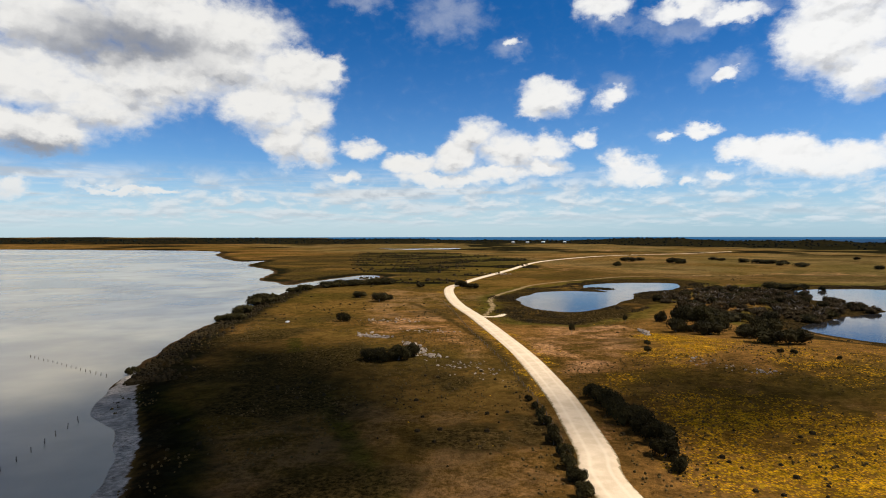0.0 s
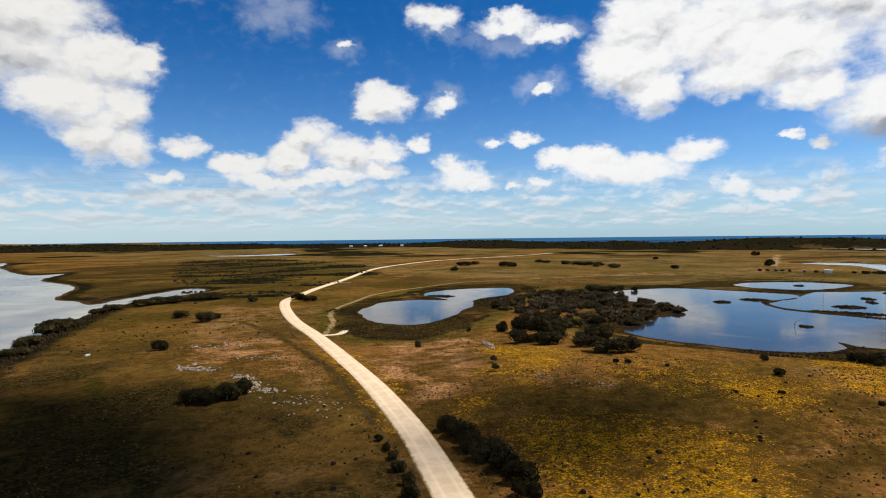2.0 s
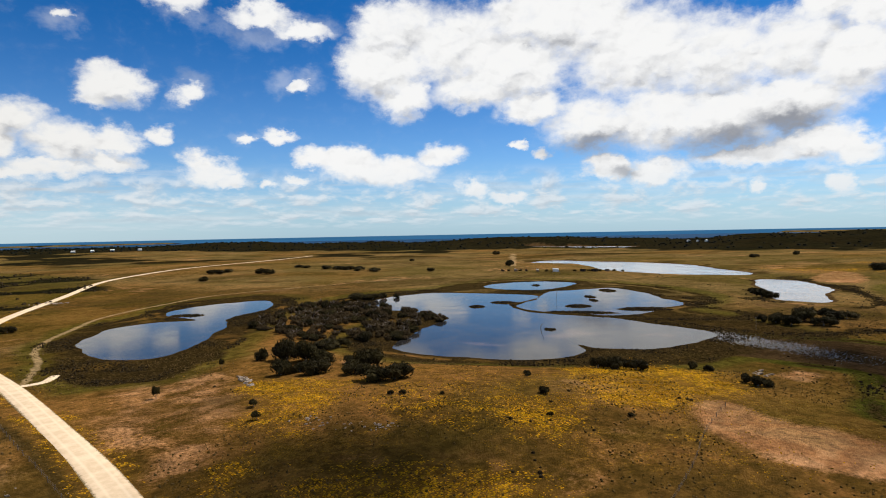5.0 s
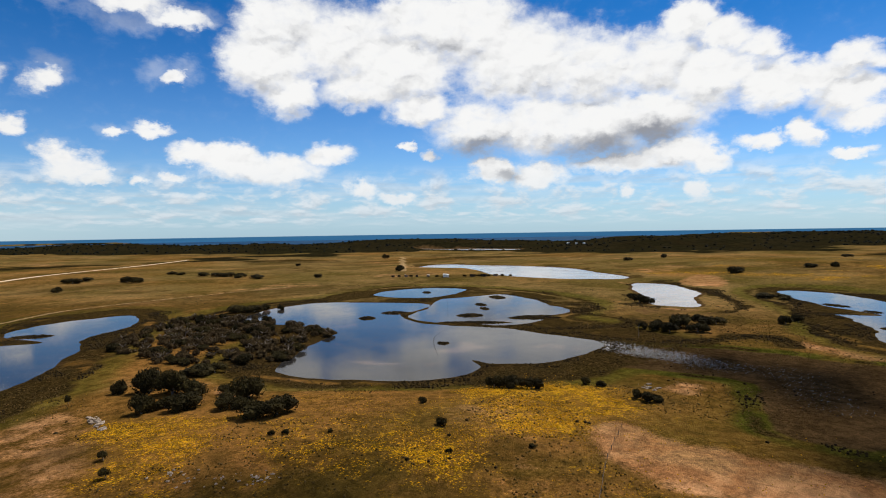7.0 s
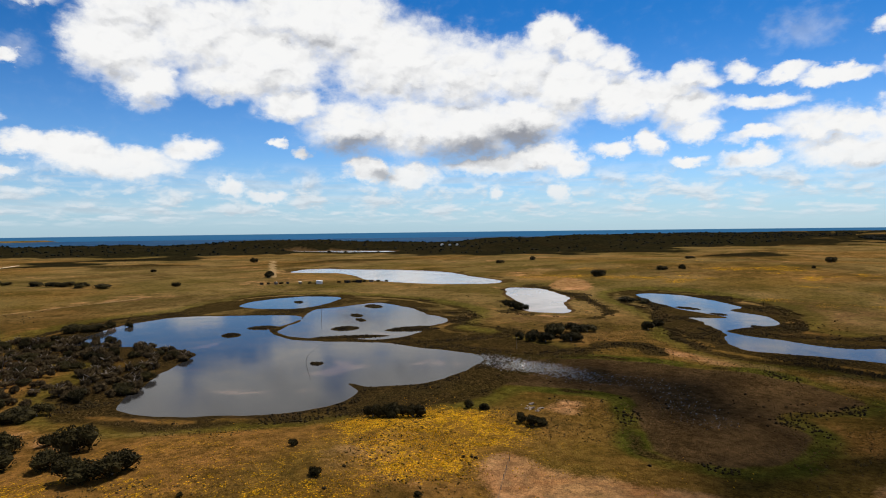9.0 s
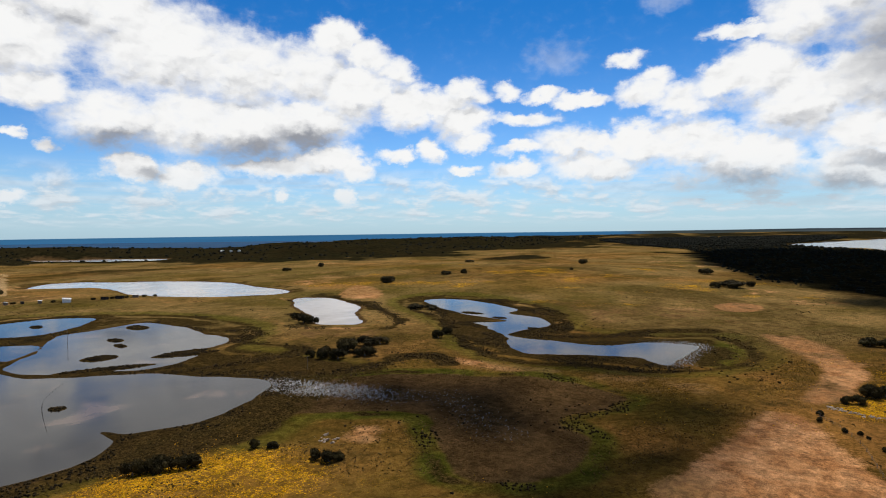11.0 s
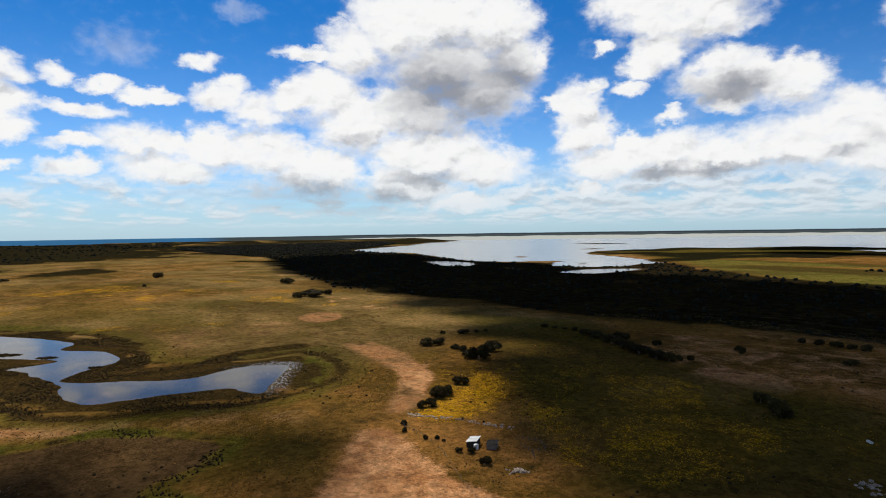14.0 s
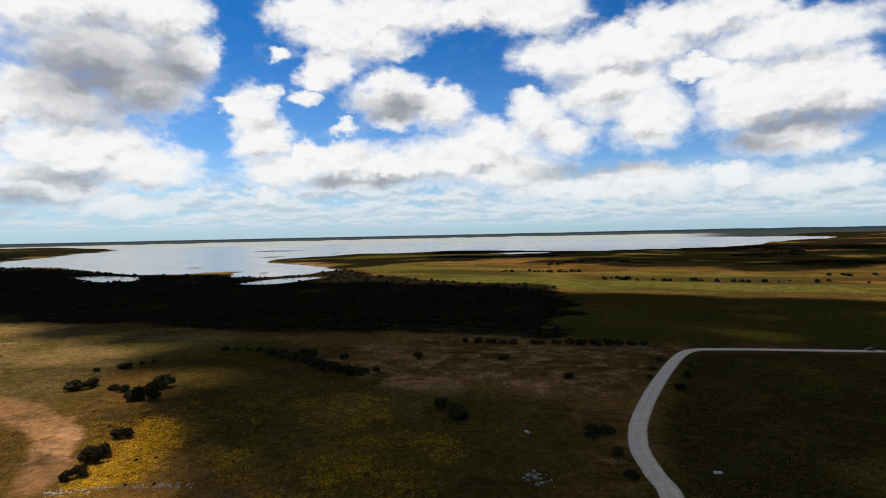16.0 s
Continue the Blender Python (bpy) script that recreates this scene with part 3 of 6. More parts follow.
def curve(points, closed=True, cuts=5):
    """A smooth line through the points (Catmull-Rom)."""
    p = np.array(points, float)
    k = len(p)
    rows = []
    for i in range(k if closed else k - 1):
        q = [p[(i + j) % k] if closed else p[min(max(i + j, 0), k - 1)] for j in (-1, 0, 1, 2)]
        for t in np.arange(cuts) / cuts:
            rows.append(0.5 * (2 * q[1] + (q[2] - q[0]) * t + (2 * q[0] - 5 * q[1] + 4 * q[2] - q[3]) * t**2 + (3 * q[1] - q[0] - 3 * q[2] + q[3]) * t**3))
    if not closed:
        rows.append(p[-1])
    return np.array(rows)


def line_distance(x, y, line, closed):
    far = np.full(x.shape, 1e9)
    inside = np.zeros(x.shape, bool)
    ends = np.roll(line, -1, 0) if closed else line[1:]
    for (ax, ay), (bx, by) in zip(line, ends):
        dx, dy = bx - ax, by - ay
        t = np.clip(((x - ax) * dx + (y - ay) * dy) / (dx * dx + dy * dy + 1e-9), 0, 1)
        far = np.minimum(far, (x - ax - t * dx) ** 2 + (y - ay - t * dy) ** 2)
        if closed:
            inside ^= ((ay > y) != (by > y)) & (x < dx * (y - ay) / (dy + 1e-12) + ax)
    far = np.sqrt(far)
    return np.where(inside, -far, far)


def area(x, y, line, reach=60.0):
    """Signed distance to a closed line, below zero inside; capped at reach far outside, to save work."""
    out = np.full(x.shape, reach)
    near = (x > line[:, 0].min() - reach) & (x < line[:, 0].max() + reach) & (y > line[:, 1].min() - reach) & (y < line[:, 1].max() + reach)
    if near.any():
        out[near] = np.minimum(line_distance(x[near], y[near], line, True), reach)
    return out


def trail(x, y, line, reach=60.0):
    out = np.full(x.shape, reach)
    near = (x > line[:, 0].min() - reach) & (x < line[:, 0].max() + reach) & (y > line[:, 1].min() - reach) & (y < line[:, 1].max() + reach)
    if near.any():
        out[near] = np.minimum(line_distance(x[near], y[near], line, False), reach)
    return out


def smooth(v, lo, hi):
    t = np.clip((v - lo) / (hi - lo), 0, 1)
    return t * t * (3 - 2 * t)


def rough(x, y, size, octaves=4, seed=0):
    """Value noise from 0 to 1."""
    total, amp, norm = np.zeros(np.shape(x)), 1.0, 0.0
    for o in range(octaves):
        u, v = x / size * 2**o + 17.3 * seed, y / size * 2**o - 9.1 * seed
        i, j = np.floor(u), np.floor(v)
        f, g = u - i, v - j
        f, g = f * f * (3 - 2 * f), g * g * (3 - 2 * g)

        def h(a, b):
            s = np.sin(a * 127.1 + b * 311.7 + o * 74.7 + seed * 13.7) * 43758.5453
            return s - np.floor(s)

        total += amp * ((h(i, j) * (1 - f) + h(i + 1, j) * f) * (1 - g) + (h(i, j + 1) * (1 - f) + h(i + 1, j + 1) * f) * g)
        norm += amp
        amp *= 0.5
    return total / norm


WATERS = [curve(p) for p in (POND_A, LAKE, BASIN, POOL, POND_B, FAR_LAKE, POND_C, COAST + COAST_BEHIND, INLET, LAGOON, STRIP_NORTH, STRIP_EAST, *LAGOON_POOLS)]
MUDS = [curve(p) for p in (MUD_A, MUD_TAIL, MUD_C, MUD_LAKE)]
PUDDLE_LINE = curve(PUDDLES, False)
# islets in the lakes: x, y, half length, half width, turn
ISLETS = [(275.3, 332, 5.6, 8.4, -37), (217.1, 299.9, 2.9, 4.9, -35), (238.9, 235, 3.1, 3.9, -34), (323.7, 284.3, 9.1, 8, -36), (373.8, 312.6, 4.3, 8.2, -37), (357.1, 296.8, 3, 7.4, -37), (421.1, 331, 6.8, 12.4, -38), (418.9, 409.2, 3.9, 9.3, -40), (340.5, 246.6, 16.2, 7.3, -36), (506.6, 101.9, 11, 4.3, -119), (480.9, 79.1, 6.8, 3.3, -119), (434.6, 55, 4.8, 2.1, -118), (115.8, 437.1, 11.7, 5.8, -36), (301.1, 263.2, 22.9, 4.9, -55), (338.6, 242, 18.6, 5.4, -56), (304.2, 334.8, 10.4, 7, -56)] + [(2340, -2260, 230, 34, -6), (1175, -850, 70, 9, -40), (1330, -960, 90, 9, -35), (985, -850, 50, 7, -50), (935, -900, 50, 6, -60), (1660, -1560, 60, 20, -40)]


def water_distance(x, y, wob=1.0):
    s = np.full(x.shape, 200.0)
    shake = (rough(x, y, 14, 3, 1) - 0.5) * 5.0 * wob
    for line in WATERS:
        s = np.minimum(s, area(x, y, line, 200.0))
    s = s + shake * smooth(200 - np.abs(s), 100, 195)
    far = smooth(np.hypot(x, y), 650, 1100)
    s = s + (rough(x, y, 130, 5, 40) - 0.5) * 110 * far * smooth(200 - np.abs(s), 60, 190) * (y < 0)
    for cx, cy, l, w, turn in ISLETS:
        c, d = math.cos(radians(turn)), math.sin(radians(turn))
        u, v = (x - cx) * c + (y - cy) * d, -(x - cx) * d + (y - cy) * c
        s = np.maximum(s, (1 - np.sqrt((u / l) ** 2 + (v / w) ** 2)) * min(l, w) * 1.5)
    return s


def mud_distance(x, y):
    s = np.full(x.shape, 60.0)
    for line in MUDS:
        s = np.minimum(s, area(x, y, line, 60.0))
    return s + (rough(x, y, 18, 3, 2) - 0.5) * 10


def ground_z(x, y):
    """The height of the land over the water's level."""
    x, y = np.asarray(x, float), np.asarray(y, float)
    s, m = water_distance(x, y), mud_distance(x, y)
    base = 0.35 + 0.9 * rough(x, y, 150, 3, 3) + 0.4 * rough(x, y, 28, 3, 4)
    for hx, hy, r, h in HILLS:
        base = base + h * np.exp(-((x - hx) ** 2 + (y - hy) ** 2) / (r * r))
    d = area(x, y, np.array(DUNES, float), 1600.0) + (rough(x, y, 300, 4, 16) - 0.5) * 220
    base = base + smooth(-d, -60, 420) * (0.8 + (13 + 12 * smooth(x, 500, 1500)) * smooth(rough(x, y, 420, 4, 5), 0.28, 0.78))
    out = np.hypot(x, y)
    base = base + smooth(out, 3000, 4700) * (4 + 30 * rough(x, y, 900, 3, 6)) * smooth(area(x, y, WATERS[9], 400.0), 60, 300) * (d > 0)
    base = base + smooth(out, 600, 2500) * 3 * rough(x, y, 400, 3, 7)
    open_sea = smooth(area(x, y, np.array(SEA, float), 200.0), 120, -40)
    base = base * (1 - open_sea) - 4 * open_sea
    low = 0.10 + 0.06 * (rough(x, y, 9, 3, 8) - 0.5)
    z = low + (base - low) * smooth(m, 0, 26)
    bank = 0.035 * s
    z = np.where(s < 0, np.maximum(bank, -1.2), bank + (z - bank) * smooth(s, 0, 22))
    pud = trail(x, y, PUDDLE_LINE, 40.0)
    wet = smooth(pud, 9, 3) * smooth(s, 0, 4)
    z = z * (1 - wet) + wet * 0.05
    return z


# ---------------------------------------------------------------- materials
def material(name, rough_=0.8):
    m = bpy.data.materials.new(name)
    m.use_nodes = True
    n = Net(m.node_tree)
    bsdf = n.node("ShaderNodeBsdfPrincipled")
    bsdf.inputs["Roughness"].default_value = rough_
    n.put(n.node("ShaderNodeOutputMaterial").inputs[0], bsdf.outputs[0])
    return m, n, bsdf


def bump(n, bsdf, height, strength, distance):
    b = n.node("ShaderNodeBump")
    b.inputs["Strength"].default_value, b.inputs["Distance"].default_value = strength, distance
    n.put(b.inputs["Height"], height)
    n.put(bsdf.inputs["Normal"], b.outputs[0])


def place(n):
    return n.node("ShaderNodeNewGeometry").outputs["Position"]


def mottled(name, a, b, scale, rough_=0.85, bump_by=0.0, bump_scale=None, metal=0.0, vary=0.0):
    """Two colours, mixed by two scales of noise; vary: lightness from piece to piece."""
    m, n, bsdf = material(name, rough_)
    p = n.node("ShaderNodeTexCoord").outputs["Object"]
    bsdf.inputs["Specular IOR Level"].default_value = 0.5 if rough_ < 0.7 else 0.05
    f = n.math("ADD", n.math("MULTIPLY", n.noise(p, scale, 5.0), 0.6), n.math("MULTIPLY", n.noise(p, scale * 7, 4.0), 0.4))
    c = n.mix(n.step(f, 0.36, 0.64), a, b)
    if vary:
        r = n.node("ShaderNodeObjectInfo").outputs["Random"]
        c = n.mix(1.0, c, n.mix(r, (1 - vary,) * 3, (1 + vary,) * 3), "MULTIPLY")
    n.put(bsdf.inputs["Base Color"], c)
    bsdf.inputs["Metallic"].default_value = metal
    if bump_by:
        bump(n, bsdf, n.noise(p, bump_scale or scale * 4, 5.0), 1.0, bump_by)
    return m


def ground_material():
    m, n, bsdf = material("land", 0.95)
    p = place(n)
    one = n.node("ShaderNodeAttribute", attribute_name="region_one")
    two = n.node("ShaderNodeAttribute", attribute_name="region_two")
    s1, s2 = n.node("ShaderNodeSeparateColor"), n.node("ShaderNodeSeparateColor")
    n.put(s1.inputs[0], one.outputs["Color"]), n.put(s2.inputs[0], two.outputs["Color"])
    mud, lush_and_shade, sand = s1.outputs[0], s1.outputs[1], s1.outputs[2]
    flower, scrub, track = s2.outputs[0], s2.outputs[1], s2.outputs[2]
    three = n.node("ShaderNodeAttribute", attribute_name="region_three")
    s3 = n.node("ShaderNodeSeparateColor")
    n.put(s3.inputs[0], three.outputs["Color"])
    lit_meadow, heath, straw = s3.outputs[0], s3.outputs[1], s3.outputs[2]
    four = n.node("ShaderNodeAttribute", attribute_name="region_four")
    s4 = n.node("ShaderNodeSeparateColor")
    n.put(s4.inputs[0], four.outputs["Color"])
    beach, green, sedge = s4.outputs[0], s4.outputs[1], s4.outputs[2]
    broad, mid, fine = n.noise(p, 0.012, 5.0, 0.58), n.noise(p, 0.075, 6.0, 0.60, 0.4), n.noise(p, 1.1, 5.0, 0.72)
    tiny = n.noise(p, 4.5, 3.0, 0.75)
    both = n.math("ADD", n.math("MULTIPLY", broad, 0.62), n.math("MULTIPLY", mid, 0.38))
    grass = n.mix(n.step(both, 0.40, 0.60), (0.077, 0.045, 0.011), (0.200, 0.101, 0.028))
    pasture = n.mix(n.step(both, 0.38, 0.62), (0.092, 0.066, 0.022), (0.188, 0.124, 0.048))
    grass = n.mix(straw, grass, pasture)
    grass = n.mix(n.math("MULTIPLY", n.step(mid, 0.54, 0.72), 0.40), grass, (0.25, 0.115, 0.038))
    grass = n.mix(n.math("MULTIPLY", n.step(n.noise(p, 0.022, 4.0, 0.55, 0.8), 0.52, 0.68), 0.42), grass, (0.066, 0.050, 0.010))
    c = grass
    edge = n.math("MULTIPLY", n.math("SUBTRACT", n.math("ADD", n.math("MULTIPLY", mid, 0.6), n.math("MULTIPLY", fine, 0.4)), 0.5), 1.6)

    def lay(c, mask, colour, lo=0.35, hi=0.65, much=1.0, shake=1.0):
        f = n.step(n.math("ADD", mask, n.math("MULTIPLY", edge, shake)), lo, hi)
        f = n.math("MULTIPLY", f, n.step(mask, 0.0, 0.12))
        return n.mix(n.math("MULTIPLY", f, much), c, colour)

    c = lay(c, sand, n.mix(n.step(mid, 0.36, 0.64), (0.27, 0.128, 0.054), (0.46, 0.248, 0.122)), 0.25, 0.80, 0.95, 1.2)
    # meadow green, brightened to paint sunlit streaks
    c = lay(c, lit_meadow, n.mix(n.step(mid, 0.36, 0.62), (0.060, 0.066, 0.012), (0.125, 0.108, 0.026)), 0.2, 0.8, 0.9, 0.8)
    # olive growth; the same dark green also paints cloud shade on some fields
    c = lay(c, lush_and_shade, n.mix(fine, (0.030, 0.031, 0.005), (0.070, 0.062, 0.010)), 0.15, 0.95, 0.85, 0.8)
    c = lay(c, green, n.mix(n.step(mid, 0.36, 0.62), (0.034, 0.040, 0.006), (0.074, 0.070, 0.012)), 0.15, 0.9, 0.9, 0.7)
    c = lay(c, heath, n.mix(n.step(fine, 0.35, 0.62), (0.016, 0.013, 0.005), (0.060, 0.040, 0.013)), 0.3, 0.85, 0.9, 1.4)
    # dark scrub, blackened further by cloud shade put into the colour
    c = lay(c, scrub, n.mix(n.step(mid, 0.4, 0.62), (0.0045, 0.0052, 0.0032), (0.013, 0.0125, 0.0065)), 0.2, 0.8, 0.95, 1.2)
    c = lay(c, mud, n.mix(n.step(mid, 0.36, 0.65), (0.046, 0.028, 0.013), (0.076, 0.046, 0.021)), 0.30, 0.75, 0.95, 0.6)
    c = lay(c, sedge, n.mix(n.step(fine, 0.34, 0.66), (0.009, 0.0075, 0.0035), (0.046, 0.030, 0.011)), 0.25, 0.75, 0.95, 1.3)
    c = lay(c, beach, n.mix(n.step(mid, 0.36, 0.64), (0.34, 0.30, 0.26), (0.48, 0.43, 0.38)), 0.4, 0.6, 1.0, 0.5)
    # flower drifts: rusty ground, clusters of bloom, then single heads
    c = n.mix(n.math("MULTIPLY", n.step(flower, 0.15, 0.9), 0.6), c, (0.180, 0.092, 0.015))
    swarm = n.math("ADD", n.math("MULTIPLY", n.noise(n.vec("MULTIPLY", p, (1.0, 1.0, 0.3)), 0.05, 6.0, 0.66, 0.5), 0.55), n.math("MULTIPLY", n.noise(p, 0.42, 5.0, 0.7), 0.45))
    drift = n.math("ADD", n.math("MULTIPLY", flower, 0.27), n.math("MULTIPLY", n.math("SUBTRACT", swarm, 0.555), 1.9))
    for size, lo, hi, most, tint in ((0.9, 0.10, 0.24, 0.75, (0.36, 0.20, 0.008)), (2.1, 0.02, 0.16, 0.92, (0.60, 0.310, 0.006))):
        v = n.node("ShaderNodeTexVoronoi")
        n.put(v.inputs["Vector"], p)
        v.inputs["Scale"].default_value = size
        pick = n.node("ShaderNodeSeparateColor")
        n.put(pick.inputs[0], v.outputs["Color"])
        chance = n.step(n.math("ADD", drift, n.math("MULTIPLY", n.math("SUBTRACT", pick.outputs[0], 0.5), 0.30)), lo, hi)
        head = n.math("MULTIPLY", n.math("MULTIPLY", n.step(v.outputs["Distance"], 0.30, 0.62, 1.0, 0.0), chance), n.step(flower, 0.05, 0.3))
        c = n.mix(n.math("MULTIPLY", head, most), c, n.mix(n.step(pick.outputs[1], 0.5, 1.0), tint, (0.34, 0.21, 0.010)))
    c = lay(c, track, (0.34, 0.24, 0.13), 0.4, 0.9, 0.7)
    # trodden and tufted in patches
    tufted = n.step(n.noise(p, 0.03, 4.0, 0.6), 0.40, 0.62)
    dark = n.mix(n.step(fine, 0.30, 0.70), (0.52, 0.53, 0.52), (1.42, 1.38, 1.32))
    c = n.mix(n.math("ADD", n.math("MULTIPLY", tufted, 0.6), 0.4), c, n.mix(1.0, c, dark, "MULTIPLY"))
    worn = n.noise(n.vec("MULTIPLY", p, (1.0, 1.0, 0.2)), 0.28, 6.0, 0.70, 0.6)
    c = n.mix(1.0, c, n.mix(n.step(worn, 0.34, 0.64), (0.64, 0.65, 0.64), (1.28, 1.24, 1.18)), "MULTIPLY")
    for size, lo, hi in ((0.5, 0.16, 0.36), (1.3, 0.15, 0.40)):
        v = n.node("ShaderNodeTexVoronoi")
        n.put(v.inputs["Vector"], p)
        v.inputs["Scale"].default_value = size
        pick = n.node("ShaderNodeSeparateColor")
        n.put(pick.inputs[0], v.outputs["Color"])
        dot = n.math("MULTIPLY", n.step(v.outputs["Distance"], lo, hi, 1.0, 0.0), n.step(n.math("ADD", pick.outputs[0], n.math("MULTIPLY", n.math("SUBTRACT", n.math("ADD", mid, heath), 0.5), 1.4)), 0.72, 0.80))
        dot = n.math("MULTIPLY", n.math("MULTIPLY", dot, n.step(n.math("MAXIMUM", n.math("MAXIMUM", sand, mud), beach), 0.1, 0.6, 0.60, 0.05)), n.math("MULTIPLY", n.math("MAXIMUM", tufted, heath), n.step(scrub, 0.2, 0.6, 1.0, 0.0)))
        c = n.mix(dot, c, n.mix(pick.outputs[1], (0.024, 0.018, 0.007), (0.075, 0.05, 0.015)))
    wet = n.node("ShaderNodeAttribute", attribute_name="wet").outputs["Fac"]
    streak = n.noise(n.vec("MULTIPLY", p, (0.5, 1.3, 1.0)), 0.75, 5.0, 0.75)
    film = n.step(n.math("ADD", streak, n.math("MULTIPLY", wet, 0.24)), 0.69, 0.73)
    film = n.math("MULTIPLY", film, n.step(wet, 0.02, 0.15))
    # wet film; its pale base colour also paints the bright sky reflection
    c = n.mix(film, c, (0.20, 0.195, 0.19))
    n.put(bsdf.inputs["Base Color"], c)
    n.put(bsdf.inputs["Specular IOR Level"], n.math("MULTIPLY", film, 1.0))
    n.put(bsdf.inputs["Roughness"], n.step(film, 0.0, 1.0, 0.95, 0.08))
    bump(n, bsdf, n.math("ADD", fine, n.math("MULTIPLY", tiny, 0.5)), 1.0, 0.5)
    return m


def water_material(name, deep, pale, scale, rough_, ripple, cloud_tint=False, shine=0.5):
    m, n, bsdf = material(name, rough_)
    p = place(n)
    f = n.math("ADD", n.math("MULTIPLY", n.noise(p, scale, 4.0, 0.5, 1.2), 0.75), n.math("MULTIPLY", n.noise(p, scale * 9, 3.0), 0.25))
    n.put(bsdf.inputs["Base Color"], n.mix(n.step(f, 0.36, 0.64), deep, pale))
    # brownish cloud reflections, painted as patches in the water's base colour
    if cloud_tint:
        spots = n.step(n.noise(p, 0.03, 4.0, 0.55, 0.6), 0.58, 0.70)
        n.put(bsdf.inputs["Base Color"], n.mix(n.math("MULTIPLY", spots, 0.6), bsdf.inputs["Base Color"].links[0].from_socket, (0.13, 0.092, 0.074)))
    bsdf.inputs["IOR"].default_value = 1.33
    bsdf.inputs["Specular IOR Level"].default_value = shine
    wind = n.noise(p, scale * 3, 3.0)
    n.put(bsdf.inputs["Roughness"], n.step(wind, 0.4, 0.65, rough_, rough_ + 0.04))
    bump(n, bsdf, n.noise(n.vec("MULTIPLY", p, (1.0, 2.2, 1.0)), 1.1, 4.0), ripple, 0.05)
    return m


MAT_LAND = ground_material()
MAT_POND = water_material("pond_water", (0.016, 0.016, 0.017), (0.030, 0.028, 0.027), 0.022, 0.06, 0.05, True, 0.16)
MAT_SALT = water_material("salt_lake_water", (0.26, 0.235, 0.215), (0.35, 0.315, 0.285), 0.012, 0.12, 0.15, False, 0.30)
MAT_LAGOON = water_material("lagoon_water", (0.10, 0.11, 0.115), (0.20, 0.20, 0.19), 0.006, 0.16, 0.12)
MAT_SEA = water_material("sea_water", (0.008, 0.040, 0.100), (0.012, 0.055, 0.125), 0.002, 0.7, 0.1, False, 0.05)
MAT_LAKE = water_material("milky_lake_water", (0.20, 0.185, 0.150), (0.38, 0.350, 0.255), 0.005, 0.20, 0.10, False, 0.26)


def road_material():
    m, n, bsdf = material("white_gravel", 0.9)
    bsdf.inputs["Specular IOR Level"].default_value = 0.1
    p = place(n)
    across = n.node("ShaderNodeAttribute", attribute_name="across").outputs["Fac"]
    f = n.noise(p, 0.25, 6.0, 0.65)
    c = n.mix(n.step(f, 0.35, 0.65), (0.62, 0.47, 0.31), (0.74, 0.58, 0.40))
    rut = n.math("MULTIPLY", n.step(n.math("ABSOLUTE", n.math("SUBTRACT", n.math("ABSOLUTE", across), 0.42)), 0.0, 0.16, 1.0, 0.0), 0.5)
    c = n.mix(rut, c, (0.80, 0.66, 0.48))
    verge = n.step(n.math("ADD", n.math("ABSOLUTE", across), n.math("MULTIPLY", n.math("SUBTRACT", n.noise(p, 0.9, 5.0, 0.7), 0.5), 0.5)), 0.82, 0.98)
    c = n.mix(verge, c, (0.20, 0.14, 0.06))
    n.put(bsdf.inputs["Base Color"], c)
    bump(n, bsdf, n.noise(p, 4.0, 5.0, 0.7), 0.6, 0.06)
    return m


MAT_ROAD = road_material()
MAT_LEAF = mottled("dark_leaves", (0.014, 0.0115, 0.004), (0.046, 0.036, 0.011), 0.9, 0.75, vary=0.35)
MAT_DRY = mottled("olive_brown_leaves", (0.030, 0.021, 0.009), (0.078, 0.053, 0.025), 1.2, 0.85, vary=0.3)
MAT_BARK = mottled("grey_bark", (0.11, 0.09, 0.07), (0.24, 0.20, 0.17), 1.5, 0.9, 0.02)
MAT_TUFT = mottled("rush_tufts", (0.016, 0.012, 0.006), (0.042, 0.029, 0.012), 0.08, 0.9)
MAT_TUSSOCK = mottled("dry_tussock_grass", (0.045, 0.032, 0.010), (0.135, 0.085, 0.03), 0.12, 0.95)
MAT_BLOOM = mottled("yellow_blooms", (0.40, 0.200, 0.008), (0.60, 0.300, 0.010), 0.3, 0.8)
MAT_BUD = mottled("olive_flower_stems", (0.14, 0.085, 0.010), (0.32, 0.19, 0.014), 0.3, 0.85)
MAT_ROCK = mottled("limestone", (0.16, 0.125, 0.095), (0.40, 0.33, 0.265), 0.7, 0.9, 0.08, vary=0.2)
# dark leaves, with the scrub's own self-shadow included in the colour
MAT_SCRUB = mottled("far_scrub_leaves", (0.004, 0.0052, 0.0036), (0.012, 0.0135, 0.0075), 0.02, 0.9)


# ---------------------------------------------------------------- meshes
def mesh_of(name, verts, faces, mat, smooth_=False):
    me = bpy.data.meshes.new(name)
    me.from_pydata([tuple(v) for v in verts] if not isinstance(verts, np.ndarray) else verts.tolist(), [], faces if not isinstance(faces, np.ndarray) else faces.tolist())
    me.materials.append(mat)
    if smooth_:
        me.polygons.foreach_set("use_smooth", np.ones(len(me.polygons), bool))
    me.update()
    return me


def part(name, bm, mat, parent, label=""):
    me = bpy.data.meshes.new(name)
    bm.to_mesh(me)
    bm.free()
    me.materials.append(mat)
    ob = new(name, me)
    ob.parent = parent
    if label:
        tagged(ob, label)
    return ob


